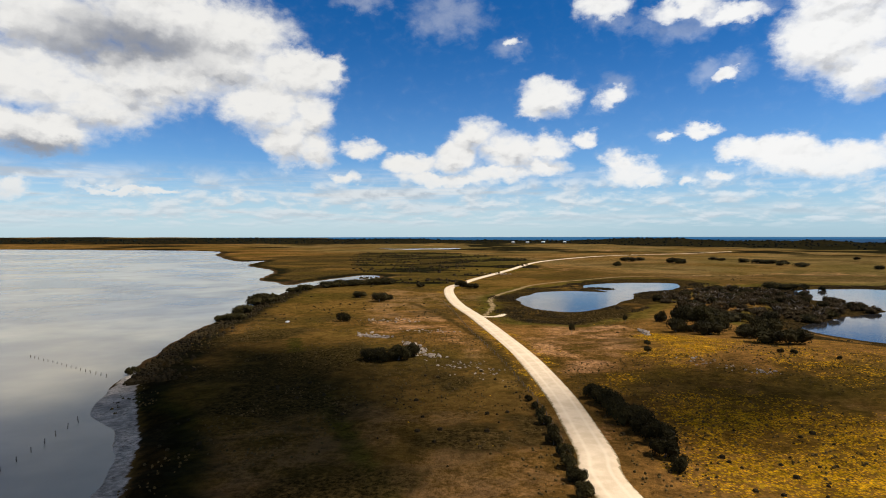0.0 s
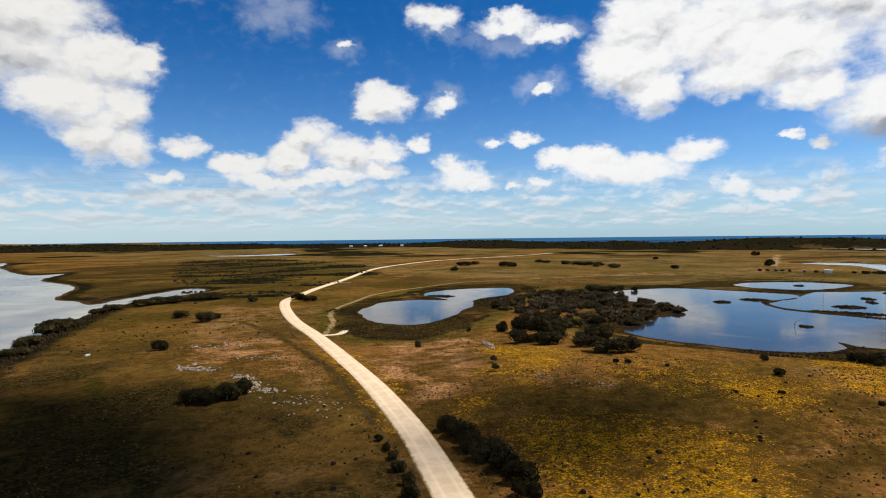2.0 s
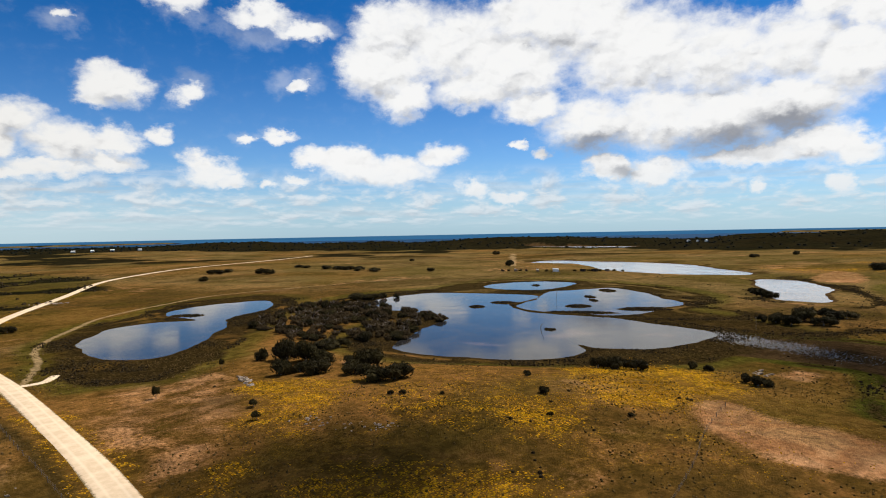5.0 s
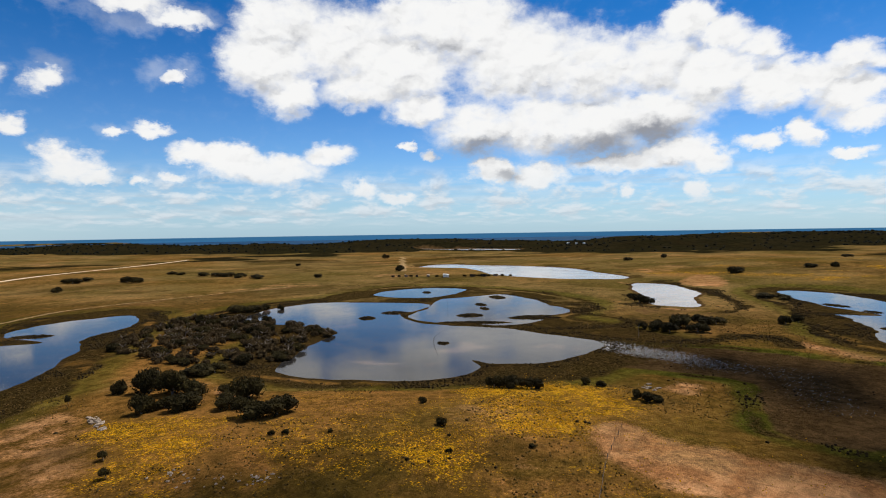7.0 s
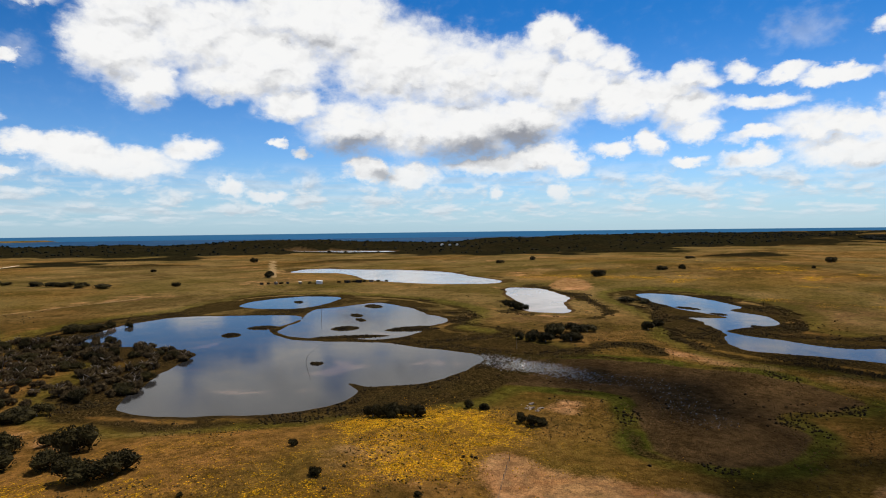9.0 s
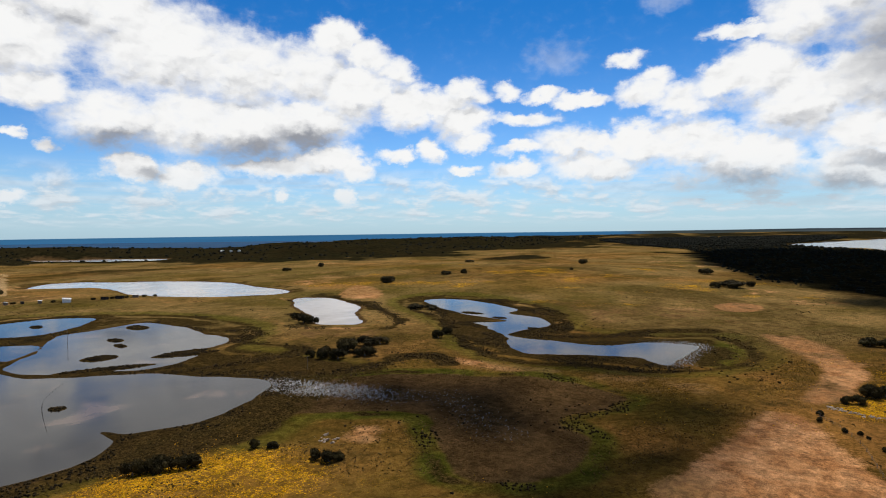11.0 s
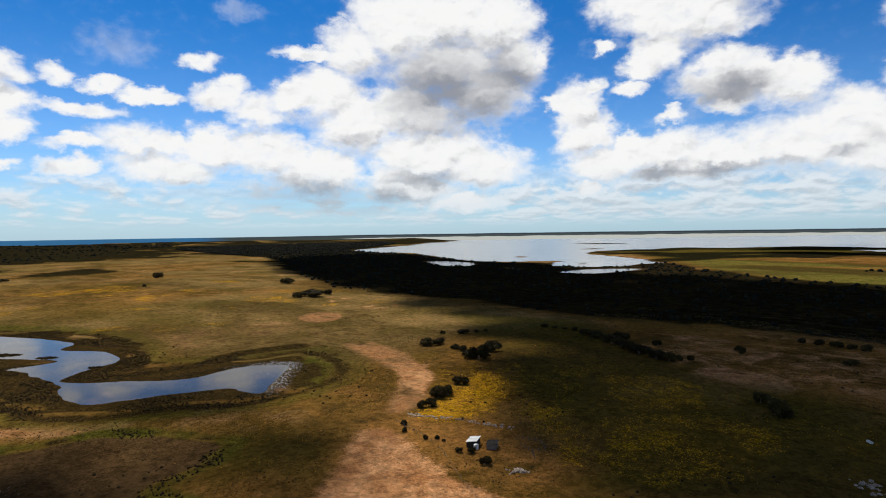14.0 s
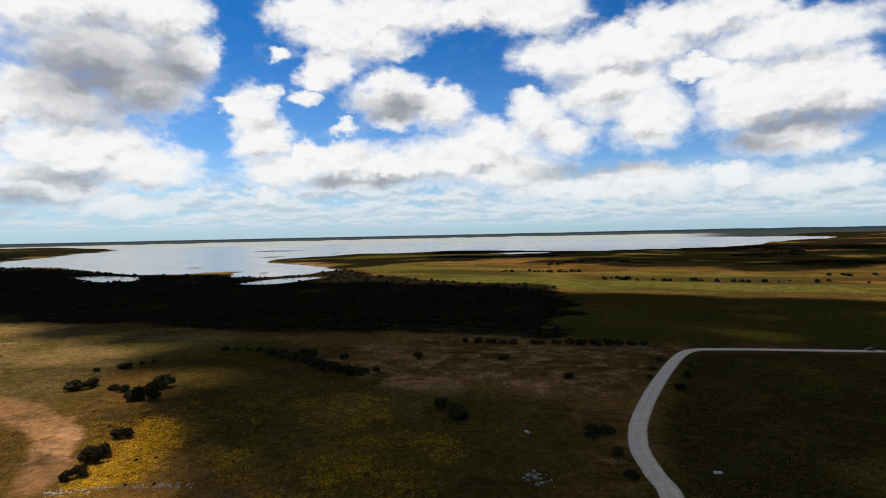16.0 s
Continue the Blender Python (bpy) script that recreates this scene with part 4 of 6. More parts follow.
def grades(lo, hi, step, end, grow):
    """Even lines from lo to hi, then ever wider ones out to the end on both sides."""
    mid = list(np.arange(lo, hi + step / 2, step))
    right, s = [], step
    x = mid[-1]
    while x < end:
        s *= grow
        x += s
        right.append(min(x, end))
    left, s = [], step
    x = mid[0]
    while x > -end:
        s *= grow
        x -= s
        left.append(max(x, -end))
    return np.array(left[::-1] + mid + right)


GX, GY = grades(-130, 600, 2.0, 5400, 1.05), grades(-400, 560, 2.2, 5400, 1.05)


HEIGHTS = []


def land(x, y):
    """The height of the built ground, by its grid."""
    i, j = np.searchsorted(GX, x) - 1, np.searchsorted(GY, y) - 1
    u, v = (x - GX[i]) / (GX[i + 1] - GX[i]), (y - GY[j]) / (GY[j + 1] - GY[j])
    h = HEIGHTS[0]
    return (h[j, i] * (1 - u) + h[j, i + 1] * u) * (1 - v) + (h[j + 1, i] * (1 - u) + h[j + 1, i + 1] * u) * v


def build_ground():
    xs, ys = np.meshgrid(GX, GY)
    x, y = xs.ravel(), ys.ravel()
    z = ground_z(x, y)
    HEIGHTS.append(z.reshape(xs.shape))
    w = len(GX)
    i = np.arange(len(x)).reshape(len(GY), w)
    faces = np.stack([i[:-1, :-1], i[:-1, 1:], i[1:, 1:], i[1:, :-1]], -1).reshape(-1, 4)
    me = mesh_of("ground", np.stack([x, y, z], 1), faces, MAT_LAND, True)
    s, m = water_distance(x, y), mud_distance(x, y)
    sway = (rough(x, y, 18, 3, 2) - 0.5) * 10
    tail = area(x, y, MUDS[1], 60.0) + sway
    reedy = np.minimum(np.minimum(area(x, y, MUDS[0], 60.0), area(x, y, MUDS[2], 60.0)), area(x, y, MUDS[3], 60.0)) + sway
    patchy = smooth(rough(x, y, 30, 5, 45), 0.36, 0.60)
    sedge = smooth(reedy + (patchy - 0.6) * 14, 5, -5) * (0.48 + 0.52 * smooth(rough(x, y * 1.3, 42, 5, 46), 0.33, 0.52))
    sedge = np.maximum(sedge, smooth(reedy, 14, 2) * smooth(reedy, -4, 2) * (0.35 + 0.65 * patchy) * 0.8)
    sedge = np.maximum(sedge, smooth(tail, 9, 4) * smooth(tail, -1, 3) * smooth(rough(x, y, 20, 4, 47), 0.48, 0.62) * 0.8)
    for line in SEDGE_BANDS:
        sedge = np.maximum(sedge, smooth(trail(x, y, curve(line, False)) + (patchy - 0.5) * 7, 8, 3) * smooth(s, 0, 2) * 0.95)
    mud = np.maximum(smooth(tail, 3, -3), smooth(s, 7, 1) * 0.9)
    mud = np.maximum(mud, smooth(area(x, y, WATERS[7], 60), 6, 0) * 0.3)
    green = smooth(tail, 15, 5) * smooth(tail, -9, 2) * (0.45 + 0.55 * smooth(rough(x, y, 26, 3, 48), 0.36, 0.58))
    green = np.maximum(green, smooth(area(x, y, curve(GREEN_LOBE), 60), 8, -6) * 0.85)
    green = np.maximum(green, smooth(reedy, 26, 14) * smooth(reedy, 3, 10) * 0.6)
    green = np.maximum(green, smooth(s, 22, 12) * smooth(s, 6, 11) * smooth(y, 230, 160) * smooth(x, 330, 280) * smooth(tail, 0, 9) * 0.75)
    lush_and_shade = smooth(m, 16, 5) * smooth(m, -2, 4) * 0.7
    lush_and_shade = np.maximum(lush_and_shade, smooth(rough(x, y, 120, 3, 11), 0.56, 0.72) * 0.5)
    lush_and_shade = np.maximum(lush_and_shade, smooth(area(x, y, np.array([(-60, 80), (20, 85), (10, 180), (-60, 290), (-95, 290), (-80, 160)], float)), 15, -15) * 0.45)
    # green paddock, deepened to paint the cloud shade lying on it
    lush_and_shade = np.maximum(lush_and_shade, smooth(area(x, y, curve(DARK_GREEN), 60), 12, -12) * 0.95)
    sand = np.zeros(len(x))
    # dark green laid over the field to paint its cloud shade
    lush_and_shade = np.maximum(lush_and_shade, smooth(area(x, y, curve(SHADED_FIELD), 60), 25, -25) * 0.9)
    for line in (SAND_FIELD, SAND_UP, SAND_NORTH, RED_EARTH, SALT_FLAT):
        sand = np.maximum(sand, smooth(area(x, y, curve(line)), 6, -6))
    sand = np.maximum(sand, smooth(rough(x, y, 90, 4, 12), 0.62, 0.76) * 0.4)
    for line in PALE:
        sand = np.maximum(sand, smooth(area(x, y, curve(line)), 5, -7) * 0.72)
    for line in BARE:
        sand = np.maximum(sand, smooth(area(x, y, curve(line)), 14, -14) * 0.44)
    sand = np.maximum(sand, smooth(area(x, y, curve(BARE_SOUTH)), 20, -20) * 0.40)
    sand = np.maximum(sand, smooth(area(x, y, curve(PINK_FLAT), 60), 20, -20) * 0.4)
    # streaks of bright green paint sun through cloud gaps on the plain
    streak = rough(x * 0.16 + y * 0.04, y, 60, 4, 15)
    lit_meadow = smooth(area(x, y, curve(GREEN_PLAIN), 120), 80, -60) * smooth(streak, 0.25, 0.62)
    lit_meadow = np.maximum(lit_meadow, smooth(area(x, y, curve(BROWN_PLAIN), 120), 80, -60) * smooth(rough(x * 0.2, y, 140, 4, 35), 0.5, 0.75) * 0.8)
    # western heath, also darkening the ground inside the cloud shadow's edge
    heath = smooth(area(x, y, np.array([(-90, 60), (25, 70), (22, 140), (-20, 185), (-50, 240), (-95, 300), (-110, 260)], float)), 14, -10) * (0.35 + 0.7 * smooth(rough(x, y, 24, 4, 36), 0.40, 0.62))
    heath = np.maximum(heath, smooth(trail(x, y, curve(DITCH, False)), 3.2, 1.0) * 0.75)
    heath = np.maximum(heath, smooth(rough(x, y * 1.6, 70, 5, 37), 0.60, 0.74) * smooth(s, 10, 30) * smooth(m, 2, 20) * 0.55)
    fringe = smooth(s, 30, 8) * smooth(rough(x, y, 34, 4, 39), 0.46, 0.60) * smooth(x, 60, 110) * smooth(y, -20, 20)
    heath = np.maximum(heath, fringe * 0.85)
    # scrubby paddock again: heath colour laid on for more painted shade
    heath = np.maximum(heath, smooth(area(x, y, curve(DARK_GREEN), 60), 6, -16) * (0.55 + 0.45 * smooth(rough(x, y, 16, 4, 49), 0.38, 0.58)))
    heath = np.maximum(heath, smooth(area(x, y, curve(NORTH_MARSH), 60), 20, -20) * (0.45 + 0.5 * smooth(rough(x, y * 1.7, 60, 5, 50), 0.40, 0.58)))
    plain = smooth(area(x, y, curve(BROWN_PLAIN), 120), 80, -60) + smooth(area(x, y, curve(GREEN_PLAIN), 120), 80, -60)
    lush_and_shade = np.maximum(lush_and_shade, smooth(area(x, y, curve(BROWN_PLAIN), 120), 80, -60) * 0.6)
    heath = np.maximum(heath, np.minimum(plain, 1) * smooth(rough(x * 0.22, y, 70, 4, 38), 0.52, 0.66) * 0.8)
    flower = np.zeros(len(x))
    for most, line in FLOWERS:
        flower = np.maximum(flower, most * smooth(area(x, y, curve(line)), 8, -10))
    far_bloom = smooth(rough(x, y, 60, 3, 13), 0.60, 0.75) * smooth(x, 480, 600) * smooth(x, 1200, 1000) * smooth(y, -250, -150) * smooth(y, 400, 250)
    flower = np.maximum(flower, far_bloom * 0.5)
    for hx, hy, r in ((108, 171, 62), (141, 138, 60), (150, 105, 45), (272, -103, 85), (205, -130, 70)):
        flower = np.maximum(flower, 0.22 * np.exp(-((x - hx) ** 2 + (y - hy) ** 2) / (r * r)))
    flower = flower * smooth(s, 6, 20) * (1 - 0.8 * np.minimum(sand, 1))
    side = trail(x, y, curve(ROAD_NORTH, False))
    flower = np.maximum(flower, smooth(side, 9, 5.5) * smooth(rough(x, y, 22, 3, 19), 0.45, 0.65) * 0.4)
    ragged = (rough(x, y, 70, 5, 17) - 0.5) * 70 * smooth(np.hypot(x, y), 300, 800)
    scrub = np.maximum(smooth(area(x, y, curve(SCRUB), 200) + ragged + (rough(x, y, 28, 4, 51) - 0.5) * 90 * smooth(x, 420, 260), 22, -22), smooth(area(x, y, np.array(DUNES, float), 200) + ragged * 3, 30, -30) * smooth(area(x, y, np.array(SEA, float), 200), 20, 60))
    broken = rough(x, y, 70, 5, 17)
    wetland = smooth(area(x, y, curve(WETLAND)), 20, -20)
    scrub = np.maximum(scrub, wetland * smooth(rough(x, y * 2.0, 60, 4, 18), 0.42, 0.62) * 0.85)
    lush_and_shade = np.maximum(lush_and_shade, wetland * 0.7)
    scrub = np.maximum(scrub, smooth(rough(x, y, 240, 3, 14) + (broken - 0.5) * 0.35, 0.55, 0.68) * smooth(np.hypot(x, y), 900, 1500) * 0.9)
    scrub = np.maximum(scrub, smooth(area(x, y, curve(COAST + COAST_BEHIND), 60), 26, 8) * 0.75)
    out = np.hypot(x, y)
    scrub = np.maximum(scrub, smooth(x, 1700, 2400) * (np.abs(y + 100) < 900) * (0.35 + 0.65 * smooth(rough(x * 0.6, y, 120, 4, 44), 0.36, 0.54)))
    lush_and_shade = np.maximum(lush_and_shade, smooth(area(x, y, curve(LOW_SHORE), 120), 50, -50) * 0.85)
    scrub = np.maximum(scrub, smooth(out, 1500, 2600) * smooth(-y, 900, 1300) * (0.25 + 0.75 * smooth(rough(x, y, 260, 4, 41), 0.3, 0.55)))
    # cloud shade on the hill, painted with the dark green colour
    lush_and_shade = np.maximum(lush_and_shade, smooth(area(x, y, curve(SHADED_HILL)), 16, -16) * 0.7)
    bands = smooth(rough(x * 0.45 + 0.2 * y, y - 0.2 * x, 75, 5, 42), 0.52, 0.66) * smooth(out, 220, 360) * smooth(s, 8, 30)
    heath = np.maximum(heath, bands * 0.55)
    lush_and_shade = np.maximum(lush_and_shade, smooth(rough(x, y, 190, 4, 43), 0.48, 0.66) * smooth(out, 200, 330) * (y > 60) * 0.5)
    beach = smooth(area(x, y, curve(BEACH)), 2, -1)
    scrub, mud, sedge = scrub * (1 - beach), mud * (1 - beach), sedge * (1 - beach)
    track = np.maximum(smooth(trail(x, y, curve(TRACK, False)), 2.4, 0.8), smooth(trail(x, y, curve(HILL_TRACK, False)), 8, 4))
    lush_and_shade = np.maximum(lush_and_shade, smooth(trail(x, y, curve(GREEN_TRACK, False)), 3.5, 1.0))
    pud = trail(x, y, PUDDLE_LINE, 40.0)
    film = smooth(pud, 20, 3) * smooth(s, -2, 1) * (0.42 + 0.58 * smooth(y, 95, 140))
    film = np.maximum(film, smooth(area(x, y, WATERS[6], 40), 14, 2) * smooth(y, 10, -20) * 0.75)
    straw = smooth(x + 0.55 * y, 330, 620) * (0.35 + 0.65 * smooth(rough(x, y, 130, 4, 31), 0.3, 0.6))
    straw = np.maximum(straw, smooth(area(x, y, curve(STRAW_SOUTH)), 30, -20))
    heath = heath * (1 - beach)
    wet_at = me.attributes.new("wet", "FLOAT", "POINT")
    wet_at.data.foreach_set("value", film.astype(np.float32))
    for name, cols in (("region_one", (mud, lush_and_shade, sand)), ("region_two", (flower, scrub, track)), ("region_three", (lit_meadow, heath, straw)), ("region_four", (beach, green, sedge))):
        at = me.color_attributes.new(name, "FLOAT_COLOR", "POINT")
        data = np.ones((len(x), 4), np.float32)
        for k, c in enumerate(cols):
            data[:, k] = c
        at.data.foreach_set("color", data.ravel())
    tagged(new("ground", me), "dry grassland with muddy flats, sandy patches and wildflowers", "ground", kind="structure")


def build_water(name, line, mat, label, z=0.0):
    """A flat sheet a little wider than the shore, under which the land dips."""
    xs, ys = np.meshgrid(GX, GY)
    cx, cy = (xs[:-1, :-1] + xs[1:, 1:]) / 2, (ys[:-1, :-1] + ys[1:, 1:]) / 2
    inside = area(cx.ravel(), cy.ravel(), line, 900.0).reshape(cx.shape) < np.maximum(9.0, np.maximum(xs[:-1, 1:] - xs[:-1, :-1], ys[1:, :-1] - ys[:-1, :-1]) * 0.8)
    rows, cols = np.nonzero(inside)
    w = len(GX)
    quads = np.stack([rows * w + cols, rows * w + cols + 1, (rows + 1) * w + cols + 1, (rows + 1) * w + cols], 1)
    used, back = np.unique(quads, return_inverse=True)
    v = np.stack([xs.ravel()[used], ys.ravel()[used], np.full(len(used), z)], 1)
    tagged(new(name, mesh_of(name, v, back.reshape(quads.shape), mat)), label, "water", kind="structure")


build_ground()
build_water("water_pond", WATERS[0], MAT_POND, "still grey-blue pond with a reedy edge")
build_water("water_lake", WATERS[1], MAT_POND, "shallow lake mirroring clouds beside a thicket")
build_water("water_basin", WATERS[2], MAT_POND, "shallow basin of the lake with dark islets", -0.004)
build_water("water_pool", WATERS[3], MAT_POND, "narrow blue pool behind the lake", -0.008)
build_water("water_pond", WATERS[4], MAT_SALT, "pale pond ringed by dark rushes")
build_water("water_far_lake", WATERS[5], MAT_SALT, "white salt lake beyond the farm sheds")
build_water("water_pond", WATERS[6], MAT_POND, "winding pond with muddy margins")
build_water("water_west_lake", WATERS[7], MAT_LAKE, "wide milky lake with pale cloud reflections")
build_water("water_inlet", WATERS[8], MAT_SALT, "salty inlet beside the lake", -0.004)
build_water("water_lagoon", WATERS[9], MAT_LAGOON, "wide bright lagoon with low spits")
for k in range(len(LAGOON_POOLS)):
    build_water("water_salt_pool", WATERS[12 + k], MAT_LAGOON, "shallow salt pool in the scrub beside the lagoon", -0.008)
build_water("sea", np.array(SEA, float), MAT_SEA, "deep blue open sea beyond the dunes", -1.0)
build_water("water_strip", WATERS[10], MAT_SALT, "narrow pale lagoon below the dunes", -0.004)
build_water("water_strip", WATERS[11], MAT_SALT, "narrow pale lagoon in the dune scrub", -0.004)


def build_road(name, points, width, mat, label, lift=0.12, cuts=8):
    line = curve(points, False, cuts)
    side = np.gradient(line, axis=0)
    side = np.stack([-side[:, 1], side[:, 0]], 1) / np.linalg.norm(side, axis=1)[:, None]
    cols = (-1.0, -0.86, -0.5, 0.0, 0.5, 0.86, 1.0)
    rise = (-0.25, 0.0, 0.05, 0.09, 0.05, 0.0, -0.25)
    bed = ground_z(line[:, 0], line[:, 1])
    bed = np.convolve(np.pad(bed, 4, mode="edge"), np.ones(9) / 9, "valid")
    verts, across = [], []
    for c, r in zip(cols, rise):
        edge = line + side * c * width / 2
        verts.append(np.column_stack([edge, bed + lift + r]))
        across.append(np.full(len(line), c))
    k = len(line)
    faces = [(a * k + b, a * k + b + 1, (a + 1) * k + b + 1, (a + 1) * k + b) for a in range(len(cols) - 1) for b in range(k - 1)]
    me = mesh_of(name, np.concatenate(verts), [f[::-1] for f in faces], mat, True)
    at = me.attributes.new("across", "FLOAT", "POINT")
    at.data.foreach_set("value", np.concatenate(across).astype(np.float32))
    tagged(new(name, me), label, "road", kind="structure")


ROAD = ROAD_SOUTH[::-1] + [(91, -84), (62, -40), (36, 30)] + ROAD_NORTH + [(172, 850), (230, 915), (312, 995), (467, 1147), (640, 1320)]
build_road("road", ROAD, 7.2, MAT_ROAD, "pale crushed-limestone road winding over the grassland", 0.22)
build_road("track", SPUR, 3.6, MAT_ROAD, "short pale gravel turn-off beside the road", 0.16)
# ---------------------------------------------------------------- plants
def crown_mesh(name, seed, lobes, wide, high, leaves, leaf, mat):
    """A shrub's crown: leaf sprays over a handful of lobes, round a dim core, of unit radius and height."""
    rnd = random.Random(seed)
    verts, faces = [], []
    centres = []
    for k in range(lobes):
        t = rnd.uniform(0, 2 * math.pi)
        r = wide * math.sqrt(rnd.random()) * 0.62
        top = high * (1 - 0.55 * (r / wide) ** 2) * rnd.uniform(0.75, 1.0)
        size = rnd.uniform(0.30, 0.46) * wide
        centres.append((r * math.cos(t), r * math.sin(t), max(size * 0.5, top - size * 0.8), size))
    core = bmesh.new()
    for cx, cy, cz, s in centres:
        bmesh.ops.create_icosphere(core, subdivisions=1, radius=s * 0.86, matrix=Matrix.Translation((cx, cy, cz)) @ Matrix.Diagonal((1, 1, 0.85, 1)))
    core.verts.ensure_lookup_table()
    for v in core.verts:
        k = 1 + 0.5 * (noise.noise(v.co * 3.1 / wide + Vector((seed, 0, 0))))
        v.co.x, v.co.y = v.co.x * k, v.co.y * k
        v.co.z = max(0.0, v.co.z)
        verts.append(tuple(v.co))
    faces += [tuple(v.index for v in f.verts) for f in core.faces]
    core.free()
    for k in range(leaves):
        cx, cy, cz, s = centres[k % lobes]
        d = Vector((rnd.gauss(0, 1), rnd.gauss(0, 1), rnd.gauss(0.25, 1))).normalized()
        p = Vector((cx, cy, cz)) + Vector((d.x, d.y, d.z * 0.85)) * s * rnd.uniform(0.85, 1.12)
        if p.z < 0:
            continue
        u = d.orthogonal().normalized()
        u.rotate(Matrix.Rotation(rnd.uniform(0, 6.28), 3, d))
        v = d.cross(u)
        q = leaf * rnd.uniform(0.6, 1.3)
        i = len(verts)
        tip = p + (d * rnd.uniform(0.2, 0.9) + u * rnd.uniform(-0.4, 0.4)) * q
        verts += [tuple(p + u * q * 0.6), tuple(p - u * q * 0.4 + v * q * 0.5), tuple(p - u * q * 0.4 - v * q * 0.5), tuple(tip)]
        faces += [(i, i + 1, i + 3), (i + 1, i + 2, i + 3), (i + 2, i, i + 3)]
    return mesh_of(name, verts, faces, mat)


def limb(bm, a, b, ra, rb, sides=6):
    a, b = Vector(a), Vector(b)
    q = (b - a).to_track_quat("Z", "Y").to_matrix().to_4x4()
    rings = []
    for p, r in ((a, ra), (b, rb)):
        rings.append([bm.verts.new(p + (q @ Vector((r * math.cos(t), r * math.sin(t), 0)))) for t in (2 * math.pi * k / sides for k in range(sides))])
    for k in range(sides):
        bm.faces.new((rings[0][k], rings[0][(k + 1) % sides], rings[1][(k + 1) % sides], rings[1][k]))


def trunk_mesh(name, seed, tall):
    rnd = random.Random(seed)
    bm = bmesh.new()
    lean = Vector((rnd.uniform(-0.12, 0.12), rnd.uniform(-0.12, 0.12), 0))
    fork = lean + Vector((0, 0, tall * 0.5))
    limb(bm, (0, 0, -0.08), fork, 0.075, 0.05)
    for k in range(4):
        t = 1.57 * k + rnd.uniform(-0.5, 0.5)
        end = fork + Vector((0.38 * math.cos(t), 0.38 * math.sin(t), tall * rnd.uniform(0.22, 0.4)))
        limb(bm, fork - Vector((0, 0, 0.04)), end, 0.045, 0.015)
    me = bpy.data.meshes.new(name)
    bm.to_mesh(me)
    bm.free()
    me.materials.append(MAT_BARK)
    return me


CROWNS = [crown_mesh("crown", 10 + k, 10, 1.0, 1.0, 950, 0.095, MAT_LEAF) for k in range(5)]
DRY_CROWNS = [crown_mesh("crown", 40 + k, 7, 1.0, 1.0, 460, 0.11, MAT_DRY) for k in range(4)]
TREE_CROWNS = [crown_mesh("crown", 60 + k, 8, 0.9, 0.62, 600, 0.11, MAT_LEAF) for k in range(3)]
TRUNKS = [trunk_mesh("trunk", 80 + k, 1.0) for k in range(3)]


def plant(kind, x, y, r, h, label, group, seed):
    """A shrub or a small tree: an empty at its base, a trunk and a crown."""
    rnd = random.Random(seed)
    ob = new(kind, None)
    ob.empty_display_size = 0.3
    z = float(land(x, y))
    ob.matrix_world = Matrix.LocRotScale((x, y, z - 0.05), Euler((0, 0, rnd.uniform(0, 6.28))), (r * rnd.uniform(0.9, 1.1), r * rnd.uniform(0.85, 1.1), h))
    tree = kind == "tree"
    pool = TREE_CROWNS if tree else DRY_CROWNS if "thicket" in group and seed % 5 < 3 else CROWNS
    t = new("trunk", TRUNKS[seed % 3])
    t.parent = ob
    if not tree:
        t.scale = (1.5, 1.5, 1.22) if pool is DRY_CROWNS else (1, 1, 0.7)
    c = new("crown", pool[seed % len(pool)])
    c.parent = ob
    if tree:
        c.location = (0, 0, 0.38)
    tagged(ob, label, "tree" if tree else "shrub", group)
    return ob


# x, y, half width, height
WEST_SHRUBS = [(-89.5, 168.5, 1.9, 3.2), (-45.7, 264.5, 3.5, 5.5), (-22.6, 176.9, 3.3, 4.6), (-18.7, 174.9, 4.1, 4.9), (-13.7, 175.8, 3.7, 5.6), (-9.8, 181.6, 3.2, 7.1), (-52.8, 366.5, 5.2, 5.5), (-38, 345, 5.8, 7.1), (-34.1, 353.9, 4, 4.7), (13.1, 440.6, 6.2, 5.8), (20.7, 430.7, 5.1, 4.9), (-102.8, 273.5, 4.1, 3.8), (-97.6, 273.5, 5.4, 4.3), (-100.9, 294.8, 6.6, 5.8), (-105.1, 336.6, 9.9, 7.9), (-102.9, 353.6, 6.9, 6.2), (-103.5, 408.3, 5.9, 4.7), (-100.4, 423, 6.9, 5.3), (-87.6, 437.2, 8.4, 5.9), (-79.4, 446.3, 8.5, 6), (-68.2, 453.9, 10.8, 6), (-55.7, 462.7, 8.8, 6.1), (-46.4, 468.8, 8.9, 6.2), (-18.6, 441.9, 5, 4.2)]
VERGE_SHRUBS = [(19.6, 137, 1.1, 2.2), (20.2, 131, 1.3, 2.6), (20.7, 126, 1.5, 3), (20.4, 120, 1.7, 3), (21, 114, 1.7, 3.2), (20.2, 108.5, 1.9, 3.2), (21.2, 103, 1.8, 3.2), (20.6, 97.5, 1.9, 3.2), (21, 92, 1.9, 3.2), (20.8, 87, 1.9, 3.2), (35.2, 138.5, 2.8, 5.5), (36.8, 133, 3.6, 7), (36.6, 126.5, 3.3, 6.2), (38.2, 120.5, 3.8, 5.4), (39.6, 114.5, 3.9, 5.4), (40, 108.5, 3.6, 5), (38.6, 102.5, 2.9, 4.4), (38.8, 96.5, 2.2, 3.8)]
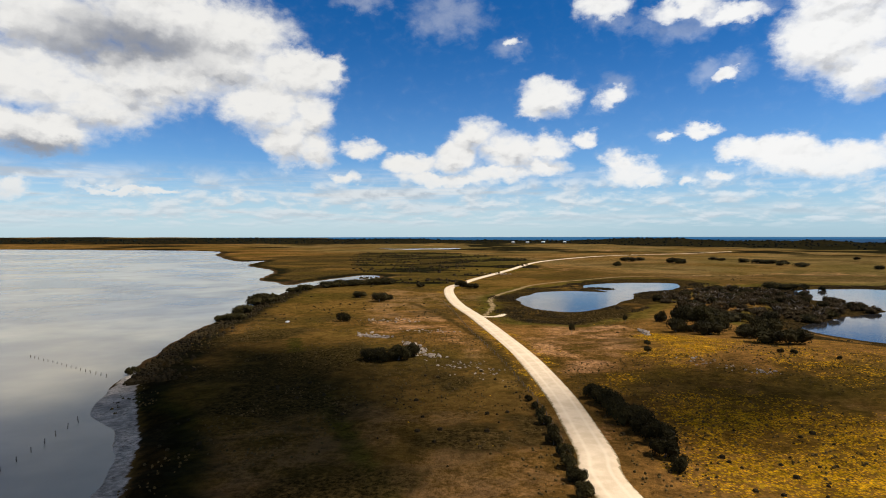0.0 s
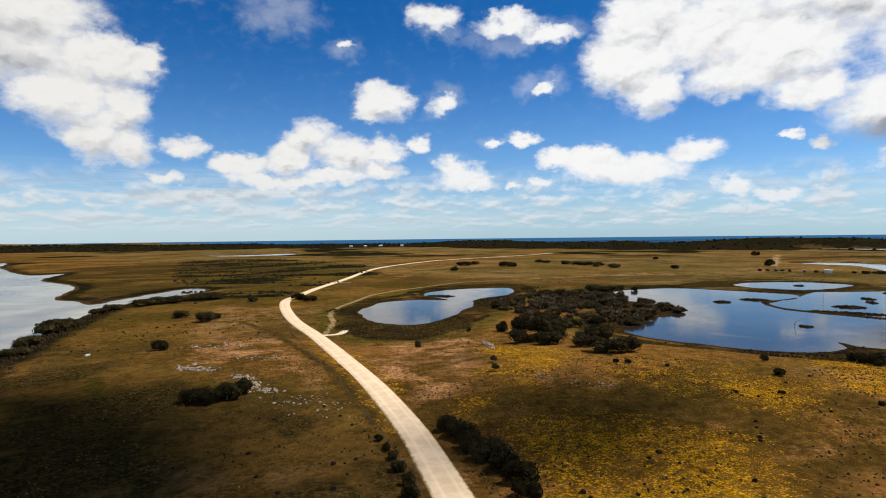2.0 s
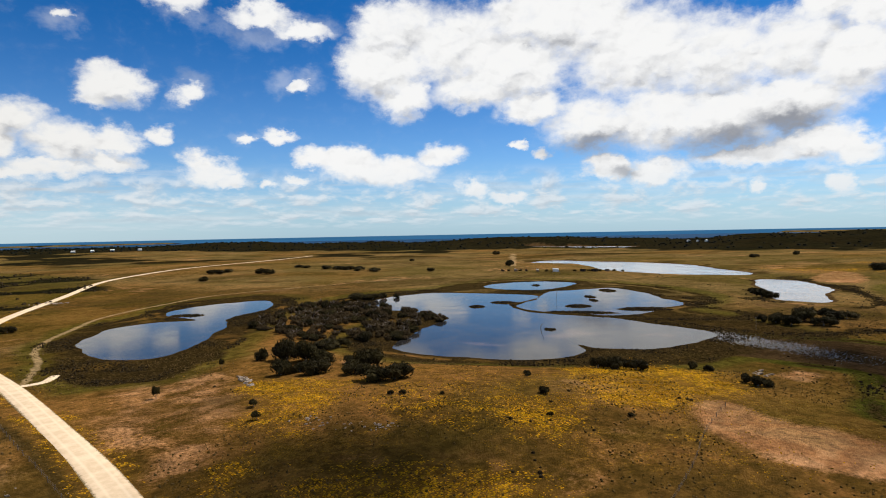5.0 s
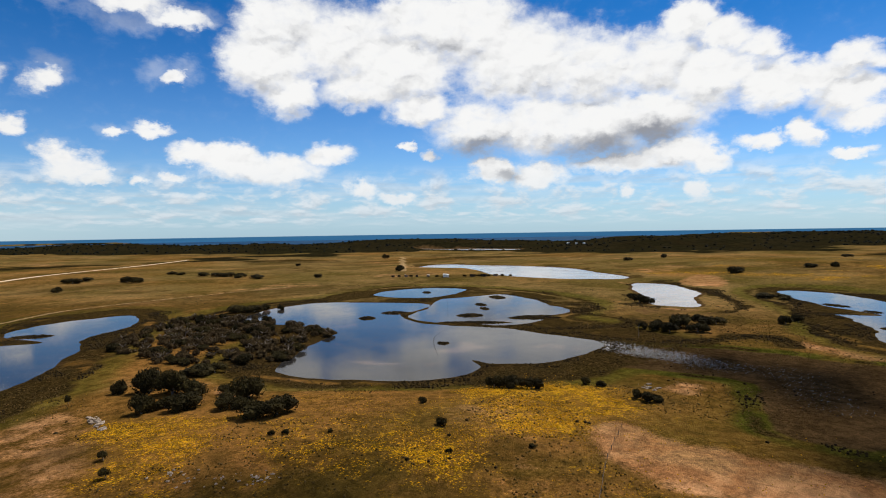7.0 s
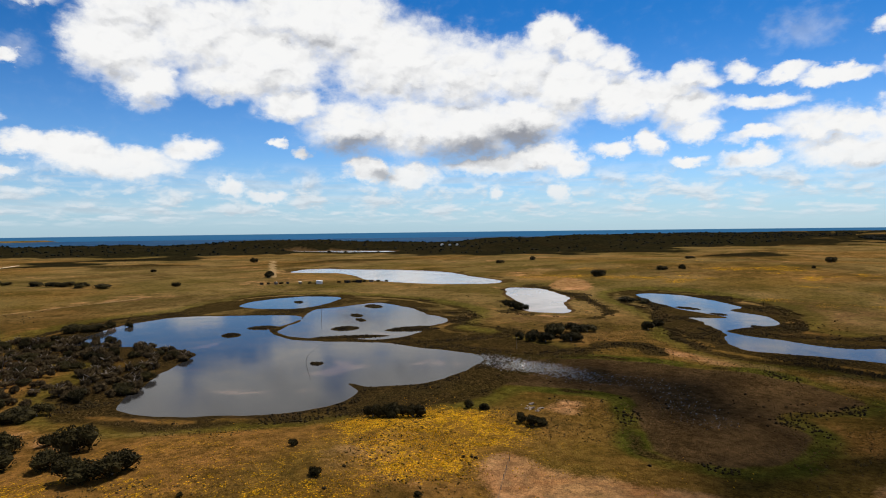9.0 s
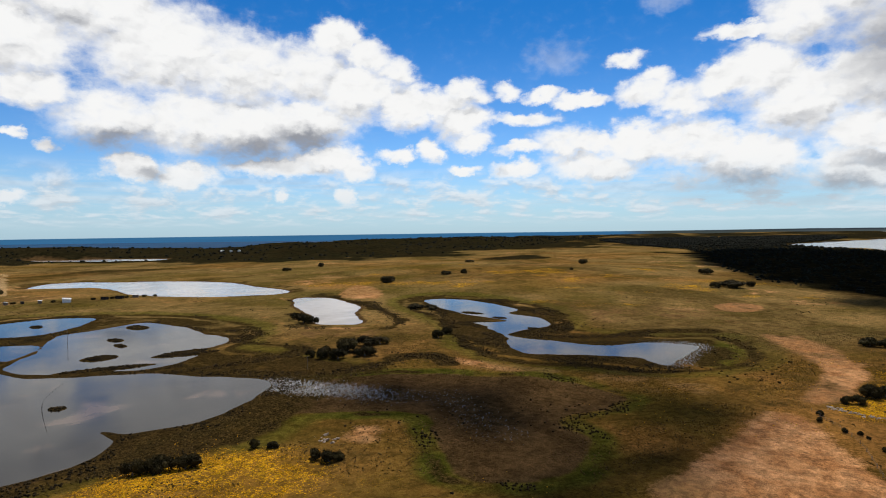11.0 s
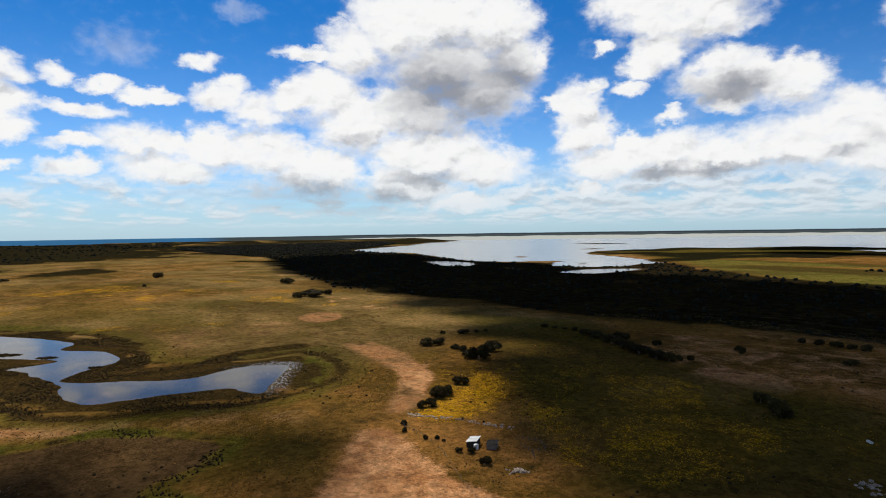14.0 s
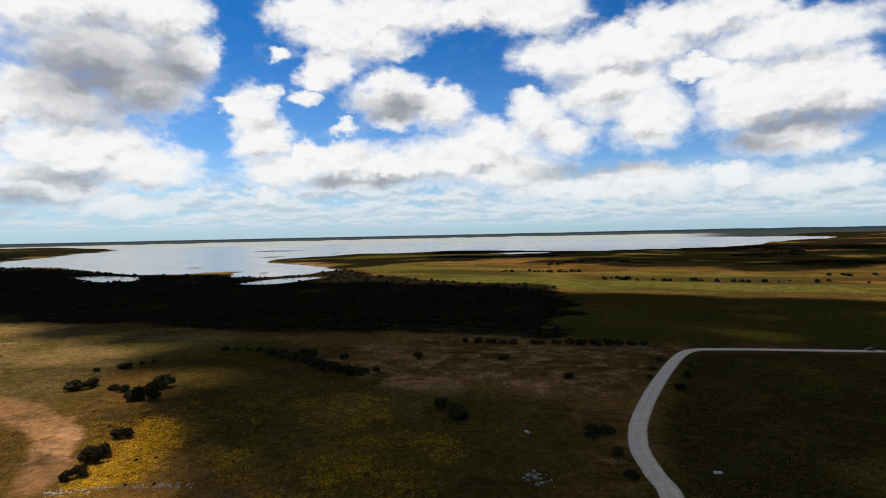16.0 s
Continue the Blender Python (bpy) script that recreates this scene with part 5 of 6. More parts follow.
SINGLE_SHRUBS = [(49.7, 229.2, 1.6, 4.1), (80.3, 261.3, 1.2, 3.4), (97.1, 262.1, 2.5, 5), (67.5, 195.3, 1.8, 2.2), (63.6, 183.2, 1.7, 2.4)]
KNOLL_SHRUBS = [(96.4, 261.9, 3.2, 6.9), (103.4, 254.5, 6.8, 10.8), (107.1, 245.2, 6.8, 10.1), (110, 235.1, 5.3, 7.6), (90.4, 229.7, 4.8, 7.2), (100.1, 221.5, 5.9, 6.7), (97.6, 229.3, 4.4, 4), (127.2, 267.1, 7.4, 4.9), (134.4, 267.3, 5, 5.5), (118, 230, 3.2, 4.2), (118.7, 216.2, 6, 10.4), (107.8, 208.3, 4.7, 5.7), (103.9, 191.8, 6.1, 6.2), (109.5, 186.4, 6, 6.9)]
SHORE_SHRUBS = [(142.7, 161.1, 1.6, 2.3), (129.9, 142.4, 1.7, 4), (206.4, 140.9, 2.3, 4.7), (205.8, 134.5, 2.1, 2.5), (198.8, 118.5, 2.6, 6.3), (197.3, 114.2, 2.7, 4.3), (199.4, 112, 2, 2.7), (183.1, 163.8, 4.1, 5.3), (186.1, 158.7, 4.5, 5.3), (188.7, 152.2, 4.7, 5.3), (135, 118.2, 1.1, 1.3), (107.9, 160.5, 0.9, 1.2), (98, 171.6, 1.1, 1.5), (100.5, 169.1, 1.2, 1.5), (118.5, 130.4, 0.8, 1.2)]
POND_SIDE_SHRUBS = [(459.4, 230, 4.6, 6.5), (444.4, 217.6, 5.8, 8.9), (448.9, 212.5, 5.8, 6.3), (335, 171.2, 3.3, 4.7), (334.8, 164.2, 5.6, 7.3), (331.5, 155.3, 5.5, 7.2), (347, 154.7, 6.8, 10.2), (337.4, 142.6, 6.5, 5.9), (362.5, 148.9, 7, 7), (369.4, 142.4, 6.1, 5.7), (390.8, 111.8, 4.4, 9.6), (406.5, 108.1, 3.8, 6.1), (531.6, 151.5, 7.6, 5.1), (525.2, 138.5, 7.5, 5), (240.6, 432.2, 8.7, 6.9), (249.5, 424.4, 8.6, 6), (268.8, 419.9, 3.1, 7.9), (261.7, 429, 4.4, 5.3)]
FAR_PADDOCK_SHRUBS = [(205.9, 700, 5.9, 6.6), (247.1, 791.1, 11.3, 7.5), (268, 807.3, 7.7, 6.2), (291.3, 754.7, 8.8, 8.8), (295.7, 739.7, 8.6, 8.6), (380.4, 835.4, 7.5, 5), (382.9, 816.4, 6.6, 4.9), (392.7, 775, 10.3, 7.1), (399.4, 751.5, 10.8, 7), (407.1, 737.6, 9.2, 6.9), (405.1, 707.5, 9.6, 7.4), (410.7, 678.7, 12.2, 6.5), (607.5, 869.4, 4.9, 5.8), (456.1, 619, 4.9, 6.3), (879.4, 941.1, 8.4, 11.9), (578.5, 601.6, 6.9, 9.9), (973.4, 451.2, 7, 7), (1090.9, 435.2, 7.7, 7.7), (740.5, 226.1, 9.3, 10.1), (822.2, 165.1, 8.6, 6.3), (831.8, 142.3, 5.5, 7.1), (1171.8, 166.8, 8.9, 6.7)]
HOUSE_HILL_SHRUBS = [(264, -52.6, 2.4, 4.3), (262.8, -55.8, 2.9, 4.3), (270.3, -64.2, 4.2, 5.9), (271.1, -68.9, 3.3, 5), (281.4, -82, 4, 4.8), (250.9, -37.8, 1.5, 3.5), (244.7, -34.9, 1.3, 2.1), (234.6, -37.5, 1.2, 2.1), (232.5, -40.7, 1, 2.5), (229.1, -41.2, 0.8, 2.5), (218.9, -40.7, 1.4, 2.8), (216.1, -43.6, 1.6, 3.1), (206.6, -42.1, 2.1, 4.9), (373.8, -118, 5.4, 5.7), (371.3, -123.9, 4.7, 5.7), (345.3, -124.2, 3.7, 4), (326.2, -116.9, 5.7, 5.7), (319.2, -118.1, 6.3, 9.4), (332.8, -136.3, 6, 7.3), (402.2, -145.8, 2, 3.9), (394.4, -158, 4.7, 3.9), (393.7, -167.5, 1.6, 4), (391.8, -173.6, 1.6, 4), (352.9, -124.4, 3.4, 3.4)]
RIDGE_SHRUBS = [(684.3, -151.1, 16, 10.2), (679.5, -133.1, 6.3, 7.6), (693.8, -172.6, 5.9, 7.9), (859.2, -173.8, 11.3, 9.7), (741.9, 225.2, 8.2, 6.8), (820.3, 165.5, 6.7, 6), (828, 140.6, 3.7, 6), (1093.8, -40.2, 8, 12), (849.9, -1.3, 3.1, 7.7), (733.3, 226.6, 4, 4), (967.2, 452.2, 5.7, 7.6), (1108.7, 441.4, 6.5, 8.6)]
SOUTH_SHRUBS = [(357.1, -222.8, 3, 3.8), (341.7, -217, 5.1, 5.1), (329.9, -215.2, 5.3, 5.7), (312.7, -209.9, 6.8, 6.8), (297.6, -204.6, 6.6, 5.9), (283.9, -200.2, 6.4, 6.4), (270, -197, 6.1, 6.1), (262.7, -197.9, 4.6, 5.5), (319.5, -224.9, 6.4, 5.7), (293.6, -227.3, 3.1, 5.5), (261.5, -204.2, 2.5, 3.7), (258.1, -208.8, 2.2, 3.7), (255.6, -248, 3.4, 5.4), (208.4, -264.9, 4, 4), (162.7, -240.2, 3.9, 3.6), (197, -168.2, 3.7, 6.9), (185.5, -158, 5.4, 8), (181.8, -158.1, 3, 4.7), (382.3, -218.1, 3.2, 3.2), (374.4, -220.3, 2.7, 2.3), (367.2, -222.9, 2.3, 2.3)]
HEDGE_SHRUBS = [(254, -308.9, 3.5, 3.9), (245, -310.5, 3.9, 4.2), (236.4, -311.7, 3.8, 4.6), (228.7, -312.8, 3.1, 3.8), (221.8, -313.6, 3.8, 4.6), (209.9, -320.8, 3.1, 3.8), (204.9, -321, 2.7, 3.8), (196, -325.3, 3.8, 4.6), (188.8, -330.5, 3.9, 5), (180.4, -330.1, 4.2, 5.4), (173.1, -333.1, 5, 5.8), (165.5, -336.4, 5, 5.4), (158.9, -339.2, 4.2, 4.6), (151.4, -342.4, 3.5, 3.9), (143.8, -343.2, 3.5, 3.9)]
ROAD_SIDE_SHRUBS = [(127.5, -165.5, 4.2, 4), (132.5, -167, 3.1, 3.1), (119, -147.2, 2.8, 3.3), (111.5, -130, 2.8, 3.4), (131, -160, 2.8, 2.6), (110.1, -266.9, 2.5, 4.4), (111.2, -291.5, 2.3, 3.4), (110.3, -241, 2.9, 4), (128.4, -300, 2.6, 2.8), (128.4, -276.7, 2.3, 2.6), (126.6, -257, 1.8, 2.4)]
SHRUBS = {"west": WEST_SHRUBS, "verge": VERGE_SHRUBS, "single": SINGLE_SHRUBS, "knoll": KNOLL_SHRUBS, "shore": SHORE_SHRUBS, "pond_side": POND_SIDE_SHRUBS, "far_paddock": FAR_PADDOCK_SHRUBS, "house_hill": HOUSE_HILL_SHRUBS, "ridge": RIDGE_SHRUBS, "south": SOUTH_SHRUBS, "hedge": HEDGE_SHRUBS, "road_side": ROAD_SIDE_SHRUBS}
LABELS = {
    "west": ("shrub", "dark green coastal shrub near limestone rubble and lake shore", "shrubs near the west lake"),
    "verge": ("shrub", "dense dark shrub on the verge of the gravel road", "shrubs on the road verge"),
    "single": ("tree", "lone small paperbark tree on dry grass", "lone trees in the paddock"),
    "knoll": ("shrub", "rounded dark tea-tree shrub on the flowery knoll", "shrubs on the knoll"),
    "shore": ("shrub", "dark shrub on the grassy rise by the lake", "shrubs by the lake"),
    "pond_side": ("shrub", "dark rounded shrub beside the ponds", "shrubs beside the ponds"),
    "far_paddock": ("shrub", "dark shelter shrub far out in the paddock", "shrubs in the far paddock"),
    "house_hill": ("shrub", "dark round shrub near the old shed", "shrubs near the shed"),
    "ridge": ("shrub", "dark shrub clump on the dry ridge", "shrubs on the ridge"),
    "south": ("shrub", "dark shrub in the shaded southern paddock", "shrubs in the southern paddock"),
    "hedge": ("shrub", "dark shrub in a straggling fence-line row", "shrubs along the fence line"),
    "road_side": ("shrub", "low dark shrub beside the bend of the road", "shrubs beside the road bend"),
}
count = 0
for key, rows in SHRUBS.items():
    kind, label, group = LABELS[key]
    for x, y, r, h in rows:
        count += 1
        if kind == "shrub":
            r, h = r * 1.0, min(h * 0.85, r * 1.3)
        plant(kind, x, y, r, h, label, group, count)


def inside_points(line, n, seed, gap=0.0, margin=0.0):
    rng = np.random.default_rng(seed)
    lo, hi = line.min(0), line.max(0)
    kept = []
    for _ in range(40):
        p = rng.uniform(lo, hi, (n * 3, 2))
        p = p[area(p[:, 0], p[:, 1], line, 5.0) < -margin]
        for q in p:
            if len(kept) >= n:
                return np.array(kept)
            if not gap or all((q[0] - k[0]) ** 2 + (q[1] - k[1]) ** 2 > gap * gap for k in kept):
                kept.append(q)
    return np.array(kept)


for k, (x, y) in enumerate(inside_points(curve(THICKET), 230, 5, 3.6)):
    if k >= 118:
        continue
    rnd = random.Random(k)
    plant("shrub", x, y, rnd.uniform(2.6, 4.8), rnd.uniform(2.4, 4.6), "dark wind-shaped tea-tree in the lakeside thicket", "thicket by the lake", 500 + k)


def undergrowth(line, n, seed):
    """The thicket's many smaller bushes, past counting, in one mesh."""
    rnd = random.Random(seed)
    verts, faces, start = [], [], 0
    for k, (x, y) in enumerate(inside_points(line, n, 5, 3.6)):
        if k < 118:
            continue
        me = (DRY_CROWNS + CROWNS)[rnd.randrange(6)]
        co = np.empty(len(me.vertices) * 3)
        me.vertices.foreach_get("co", co)
        r, h, t = rnd.uniform(2.2, 4.0), rnd.uniform(2.2, 4.4), rnd.uniform(0, 6.28)
        co = co.reshape(-1, 3) * (r, r, h)
        c, d = math.cos(t), math.sin(t)
        verts.append(np.stack([co[:, 0] * c - co[:, 1] * d + x, co[:, 0] * d + co[:, 1] * c + y, co[:, 2] + float(land(x, y)) - 0.1], 1))
        tri = np.empty(len(me.polygons) * 3, np.int32)
        me.polygons.foreach_get("vertices", tri)
        faces.append(tri.reshape(-1, 3) + start)
        start += len(co)
    tagged(new("undergrowth", mesh_of("undergrowth", np.concatenate(verts), np.concatenate(faces), MAT_DRY)), "tangled olive-brown undergrowth between the tea-trees", "thicket", kind="stuff")


undergrowth(curve(THICKET), 230, 21)


def off_sand(p):
    """True away from the bare sand."""
    d = np.full(len(p), 60.0)
    for line in (SAND_FIELD, SAND_UP, SAND_NORTH, RED_EARTH):
        d = np.minimum(d, area(p[:, 0], p[:, 1], curve(line), 60.0))
    return d > 2


def clumps(name, pts, sizes, flat, mat, label, category, seed, z=None):
    """Many small uneven mounds in one mesh."""
    rng = np.random.default_rng(seed)
    k = len(pts)
    zz = land(pts[:, 0], pts[:, 1]) if z is None else np.full(k, z)
    ring = 5
    t = rng.uniform(0, 6.28, (k, 1)) + np.arange(ring) * 2 * np.pi / ring
    r1 = sizes[:, None] * rng.uniform(0.75, 1.2, (k, ring))
    r2 = r1 * rng.uniform(0.55, 0.8, (k, ring))
    base = np.stack([pts[:, :1] + r1 * np.cos(t), pts[:, 1:] + r1 * np.sin(t), np.repeat(zz[:, None] - 0.1, ring, 1)], -1)
    up = np.stack([pts[:, :1] + r2 * np.cos(t + 0.4), pts[:, 1:] + r2 * np.sin(t + 0.4), zz[:, None] + sizes[:, None] * flat * rng.uniform(0.6, 1.1, (k, ring))], -1)
    top = np.stack([pts[:, 0], pts[:, 1], zz + sizes * flat * rng.uniform(1.0, 1.4, k)], -1)[:, None]
    v = np.concatenate([base, up, top], 1).reshape(-1, 3)
    o = (np.arange(k) * (2 * ring + 1))[:, None]
    f = []
    for a in range(ring):
        b = (a + 1) % ring
        f.append(np.concatenate([o + a, o + b, o + ring + b], 1))
        f.append(np.concatenate([o + a, o + ring + b, o + ring + a], 1))
        f.append(np.concatenate([o + ring + a, o + ring + b, o + 2 * ring], 1))
    tagged(new(name, mesh_of(name, v, np.concatenate(f), mat)), label, category, kind="stuff")


rng = np.random.default_rng(3)
# rushes round the ponds and mudflats
p = np.column_stack([rng.uniform(20, 640, 230000), rng.uniform(-110, 520, 230000)])
s, m = water_distance(p[:, 0], p[:, 1]), mud_distance(p[:, 0], p[:, 1])
clump = rough(p[:, 0], p[:, 1], 34, 4, 39) + 0.05 * rough(p[:, 0], p[:, 1], 6, 2, 21)
band = np.full(len(p), 60.0)
for line in SEDGE_BANDS:
    band = np.minimum(band, trail(p[:, 0], p[:, 1], curve(line, False)))
keep = (s > 1.0) & ((band < 5 * rng.random(len(p)) + 2) & (clump > 0.40) | ((m < 7) & (m > -1) & (clump > 0.55)) | ((s < 26) & (clump > 0.54 + 0.006 * s)))
p = p[keep][:26000]
clumps("rushes", p, rng.uniform(0.16, 0.52, len(p)), 0.9, MAT_TUFT, "dark brown rushes and sedge round the ponds", "rushes", 1)
# rushes that crown the islets
d = []
for cx, cy, l, w, turn in ISLETS[:17]:
    k = int(min(160, 20 + l * w * 1.5))
    q, t = np.sqrt(rng.random(k)) * 0.85, rng.uniform(0, 6.28, k)
    u, v = l * q * np.cos(t), w * q * np.sin(t)
    c, e = math.cos(radians(turn)), math.sin(radians(turn))
    d.append(np.stack([cx + u * c - v * e, cy + u * e + v * c], 1))
p = np.concatenate(d)
clumps("islet_rushes", p, rng.uniform(0.3, 0.7, len(p)), 0.9, MAT_TUFT, "dark rushes crowding the low islets", "rushes", 12)
# low heath bushes over the paddocks
p = np.column_stack([rng.uniform(-100, 620, 30000), rng.uniform(-420, 560, 30000)])
s = water_distance(p[:, 0], p[:, 1])
clump = rough(p[:, 0], p[:, 1], 45, 4, 22)
keep = off_sand(p) & (s > 6) & (clump > 0.63) & (trail(p[:, 0], p[:, 1], curve(ROAD, False)) > 6)
p = p[keep][:1700]
clumps("heath", p, rng.uniform(0.2, 0.75, len(p)), 0.7, MAT_TUFT, "scattered low heath tussocks on dry grass", "heath", 2)
# grass tussocks, thick where the ground is rough
p = np.column_stack([rng.uniform(-110, 420, 120000), rng.uniform(-380, 380, 120000)])
s = water_distance(p[:, 0], p[:, 1])
clump = rough(p[:, 0], p[:, 1], 26, 5, 24) + 0.25 * (rough(p[:, 0], p[:, 1], 130, 2, 25) - 0.5)
keep = off_sand(p) & (s > 4) & (clump > 0.53) & (trail(p[:, 0], p[:, 1], curve(ROAD, False)) > 5)
p = p[keep][:34000]
clumps("tussocks", p, rng.uniform(0.12, 0.36, len(p)), 0.9, MAT_TUSSOCK, "brown grass tussocks and low weeds in rough pasture", "grass", 6)
# salt scrub along the western shore
shore = curve(COAST[6:15], False, 40)
side = np.gradient(shore, axis=0)
side = np.stack([side[:, 1], -side[:, 0]], 1) / np.linalg.norm(side, axis=1)[:, None]
k = rng.integers(0, len(shore), 1500)
p = shore[k] + side[k] * rng.gamma(2.0, 2.2, (1500, 1)) + side[k] * 1.5
clumps("shore_scrub", p, rng.uniform(0.35, 1.0, len(p)), 0.9, MAT_TUFT, "low dark salt scrub lining the lake shore", "scrub", 14)
# low dark bushes in the wetland
p = inside_points(curve(WETLAND), 1500, 9)
p = p[rough(p[:, 0], p[:, 1] * 2.0, 60, 4, 18) > 0.46]
clumps("wetland_scrub", p, rng.uniform(0.6, 2.2, len(p)), 0.7, MAT_TUFT, "low dark bushes in the damp lowland", "scrub", 7)
# scrub over the dunes and the lowland
d = []
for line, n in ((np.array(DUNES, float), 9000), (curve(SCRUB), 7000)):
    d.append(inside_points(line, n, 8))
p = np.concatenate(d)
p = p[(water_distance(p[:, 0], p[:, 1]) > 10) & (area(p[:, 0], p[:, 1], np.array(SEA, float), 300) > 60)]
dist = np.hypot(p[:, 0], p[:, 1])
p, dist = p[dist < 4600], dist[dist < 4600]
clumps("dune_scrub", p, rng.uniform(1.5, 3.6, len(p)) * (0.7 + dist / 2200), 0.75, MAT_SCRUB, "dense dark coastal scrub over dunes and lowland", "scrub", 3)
# trees and hedges far out on the southern plain
d = []
for line, n in (([(480, -1208), (430, -1409), (344, -1316)], 60), ([(1405, -1954), (1391, -2330), (1099, -2450)], 70), ([(719, -2400), (394, -2640), (136, -1987)], 90), ([(0, -2023), (-266, -2245), (-500, -2300)], 60), ([(139, -1636), (-27, -1975)], 40), ([(300, -860), (120, -850), (-120, -900)], 40), ([(500, -980), (350, -1000)], 20), ([(-20, -1000), (-300, -1100)], 40)):
    q = curve(line, False, 60)
    q = q[rng.integers(0, len(q), n)] + rng.normal(0, 9, (n, 2))
    d.append(q)
p = np.concatenate(d)
p = p[water_distance(p[:, 0], p[:, 1]) > 4]
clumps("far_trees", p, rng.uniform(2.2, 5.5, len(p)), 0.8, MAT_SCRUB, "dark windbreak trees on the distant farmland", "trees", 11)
# yellow flowers, thick inside the drifts and thin round them
p = np.column_stack([rng.uniform(-20, 420, 620000), rng.uniform(-260, 320, 620000)])
thick = np.zeros(len(p))
for most, line in FLOWERS:
    thick = np.maximum(thick, most * smooth(area(p[:, 0], p[:, 1], curve(line), 60.0), 9, -9))
for hx, hy, r in ((108, 171, 62), (141, 138, 60), (150, 105, 45), (272, -103, 85), (205, -130, 70)):
    thick = np.maximum(thick, 0.16 * np.exp(-((p[:, 0] - hx) ** 2 + (p[:, 1] - hy) ** 2) / (r * r)))
drift = rough(p[:, 0], p[:, 1], 26, 5, 23) + 0.15 * thick**2
chance = thick * smooth(drift, 0.55, 0.64) * smooth(rough(p[:, 0], p[:, 1], 5, 2, 26), 0.30, 0.60)
dry = (water_distance(p[:, 0], p[:, 1]) > 8) & (trail(p[:, 0], p[:, 1], curve(ROAD, False)) > 6)
keep = (rng.random(len(p)) < chance * 0.95) & dry
p, chance = p[keep], chance[keep]
bright = rng.random(len(p)) < 0.35 + 0.5 * chance
for name, rows, mat, label in (("wildflowers", p[bright][:45000], MAT_BLOOM, "drifts of low yellow wildflowers in the grass"), ("flower_stems", p[~bright][:12000], MAT_BUD, "olive stems and fading flowers between the drifts")):
    clumps(name, rows, rng.uniform(0.09, 0.25, len(rows)), 0.8, mat, label, "flowers", 4)


# ---------------------------------------------------------------- unseen clouds, added to shade the land
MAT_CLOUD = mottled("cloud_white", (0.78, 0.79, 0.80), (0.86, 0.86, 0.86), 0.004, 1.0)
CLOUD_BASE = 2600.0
# offset towards the sun, so each shadow lands on its outline
SUNWARD = Vector((math.sin(radians(SUN_AZ)), math.cos(radians(SUN_AZ)), 0)) * (CLOUD_BASE / math.tan(radians(SUN_EL)))


def cumulus(outline, gap, seed, ragged=0.0, label="unseen white cloud added to shade the grassland"):
    """A broad unseen cloud, flat base, billowed top, added so its shadow fills the outline."""
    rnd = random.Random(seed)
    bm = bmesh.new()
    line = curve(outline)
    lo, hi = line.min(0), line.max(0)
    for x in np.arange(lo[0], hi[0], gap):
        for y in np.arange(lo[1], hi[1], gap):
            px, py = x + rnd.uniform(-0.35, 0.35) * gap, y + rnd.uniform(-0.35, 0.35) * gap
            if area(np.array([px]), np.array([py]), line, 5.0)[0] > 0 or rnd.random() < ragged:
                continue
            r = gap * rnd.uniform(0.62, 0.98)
            made = bmesh.ops.create_icosphere(bm, subdivisions=2, radius=r, matrix=Matrix.Translation((px + SUNWARD.x, py + SUNWARD.y, CLOUD_BASE + rnd.uniform(0, 30))))
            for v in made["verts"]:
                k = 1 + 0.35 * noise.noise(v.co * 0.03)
                v.co.x, v.co.y = px + SUNWARD.x + (v.co.x - px - SUNWARD.x) * k, py + SUNWARD.y + (v.co.y - py - SUNWARD.y) * k
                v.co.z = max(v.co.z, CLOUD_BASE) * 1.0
    me = bpy.data.meshes.new("shade_cloud")
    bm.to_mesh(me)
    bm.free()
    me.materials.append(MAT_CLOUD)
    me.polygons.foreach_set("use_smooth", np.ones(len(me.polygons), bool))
    tagged(new("shade_cloud", me), label, "cloud", "clouds over the land")


# added out of view; each outline is the shade wanted on the ground
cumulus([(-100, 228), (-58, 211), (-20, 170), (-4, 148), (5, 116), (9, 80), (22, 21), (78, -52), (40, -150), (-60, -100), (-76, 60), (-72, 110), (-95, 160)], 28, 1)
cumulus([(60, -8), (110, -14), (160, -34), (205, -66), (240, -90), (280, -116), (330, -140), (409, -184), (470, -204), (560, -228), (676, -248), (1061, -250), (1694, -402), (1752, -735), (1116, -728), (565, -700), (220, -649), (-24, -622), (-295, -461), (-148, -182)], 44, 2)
cumulus([(60, -8), (110, -12), (160, -26), (205, -58), (240, -84), (280, -112), (300, -150), (220, -200), (60, -160)], 27, 7, 0.0, "unseen cloud edge added to shade the flowery hill")
cumulus([(-800, -1150), (-100, -1130), (400, -1250), (800, -1500), (1300, -1900), (1300, -2500), (400, -2700), (-900, -2400)], 110, 6, 0.3, "unseen broken cloud added to shade the southern farmland")
cumulus([(63.1, 163.7), (95.8, 159.6), (117.6, 138.5), (110.7, 107.2), (85.1, 93.2), (51.5, 113), (36.7, 130.5)], 17, 3, 0.80, "unseen small ragged cloud added to shade the flowery knoll")
cumulus([(313.5, 160.2), (325.4, 123.6), (335.3, 40.3), (308.1, -11.2), (278.7, -22.1), (247.4, -9.7), (220, 5.6), (194.7, 24), (178.1, 36.4), (169.7, 63.3), (203.4, 72.1), (255.2, 90.8), (274.8, 136.3)], 20, 4, 0.80, "unseen thin ragged cloud added to shade the mudflat")


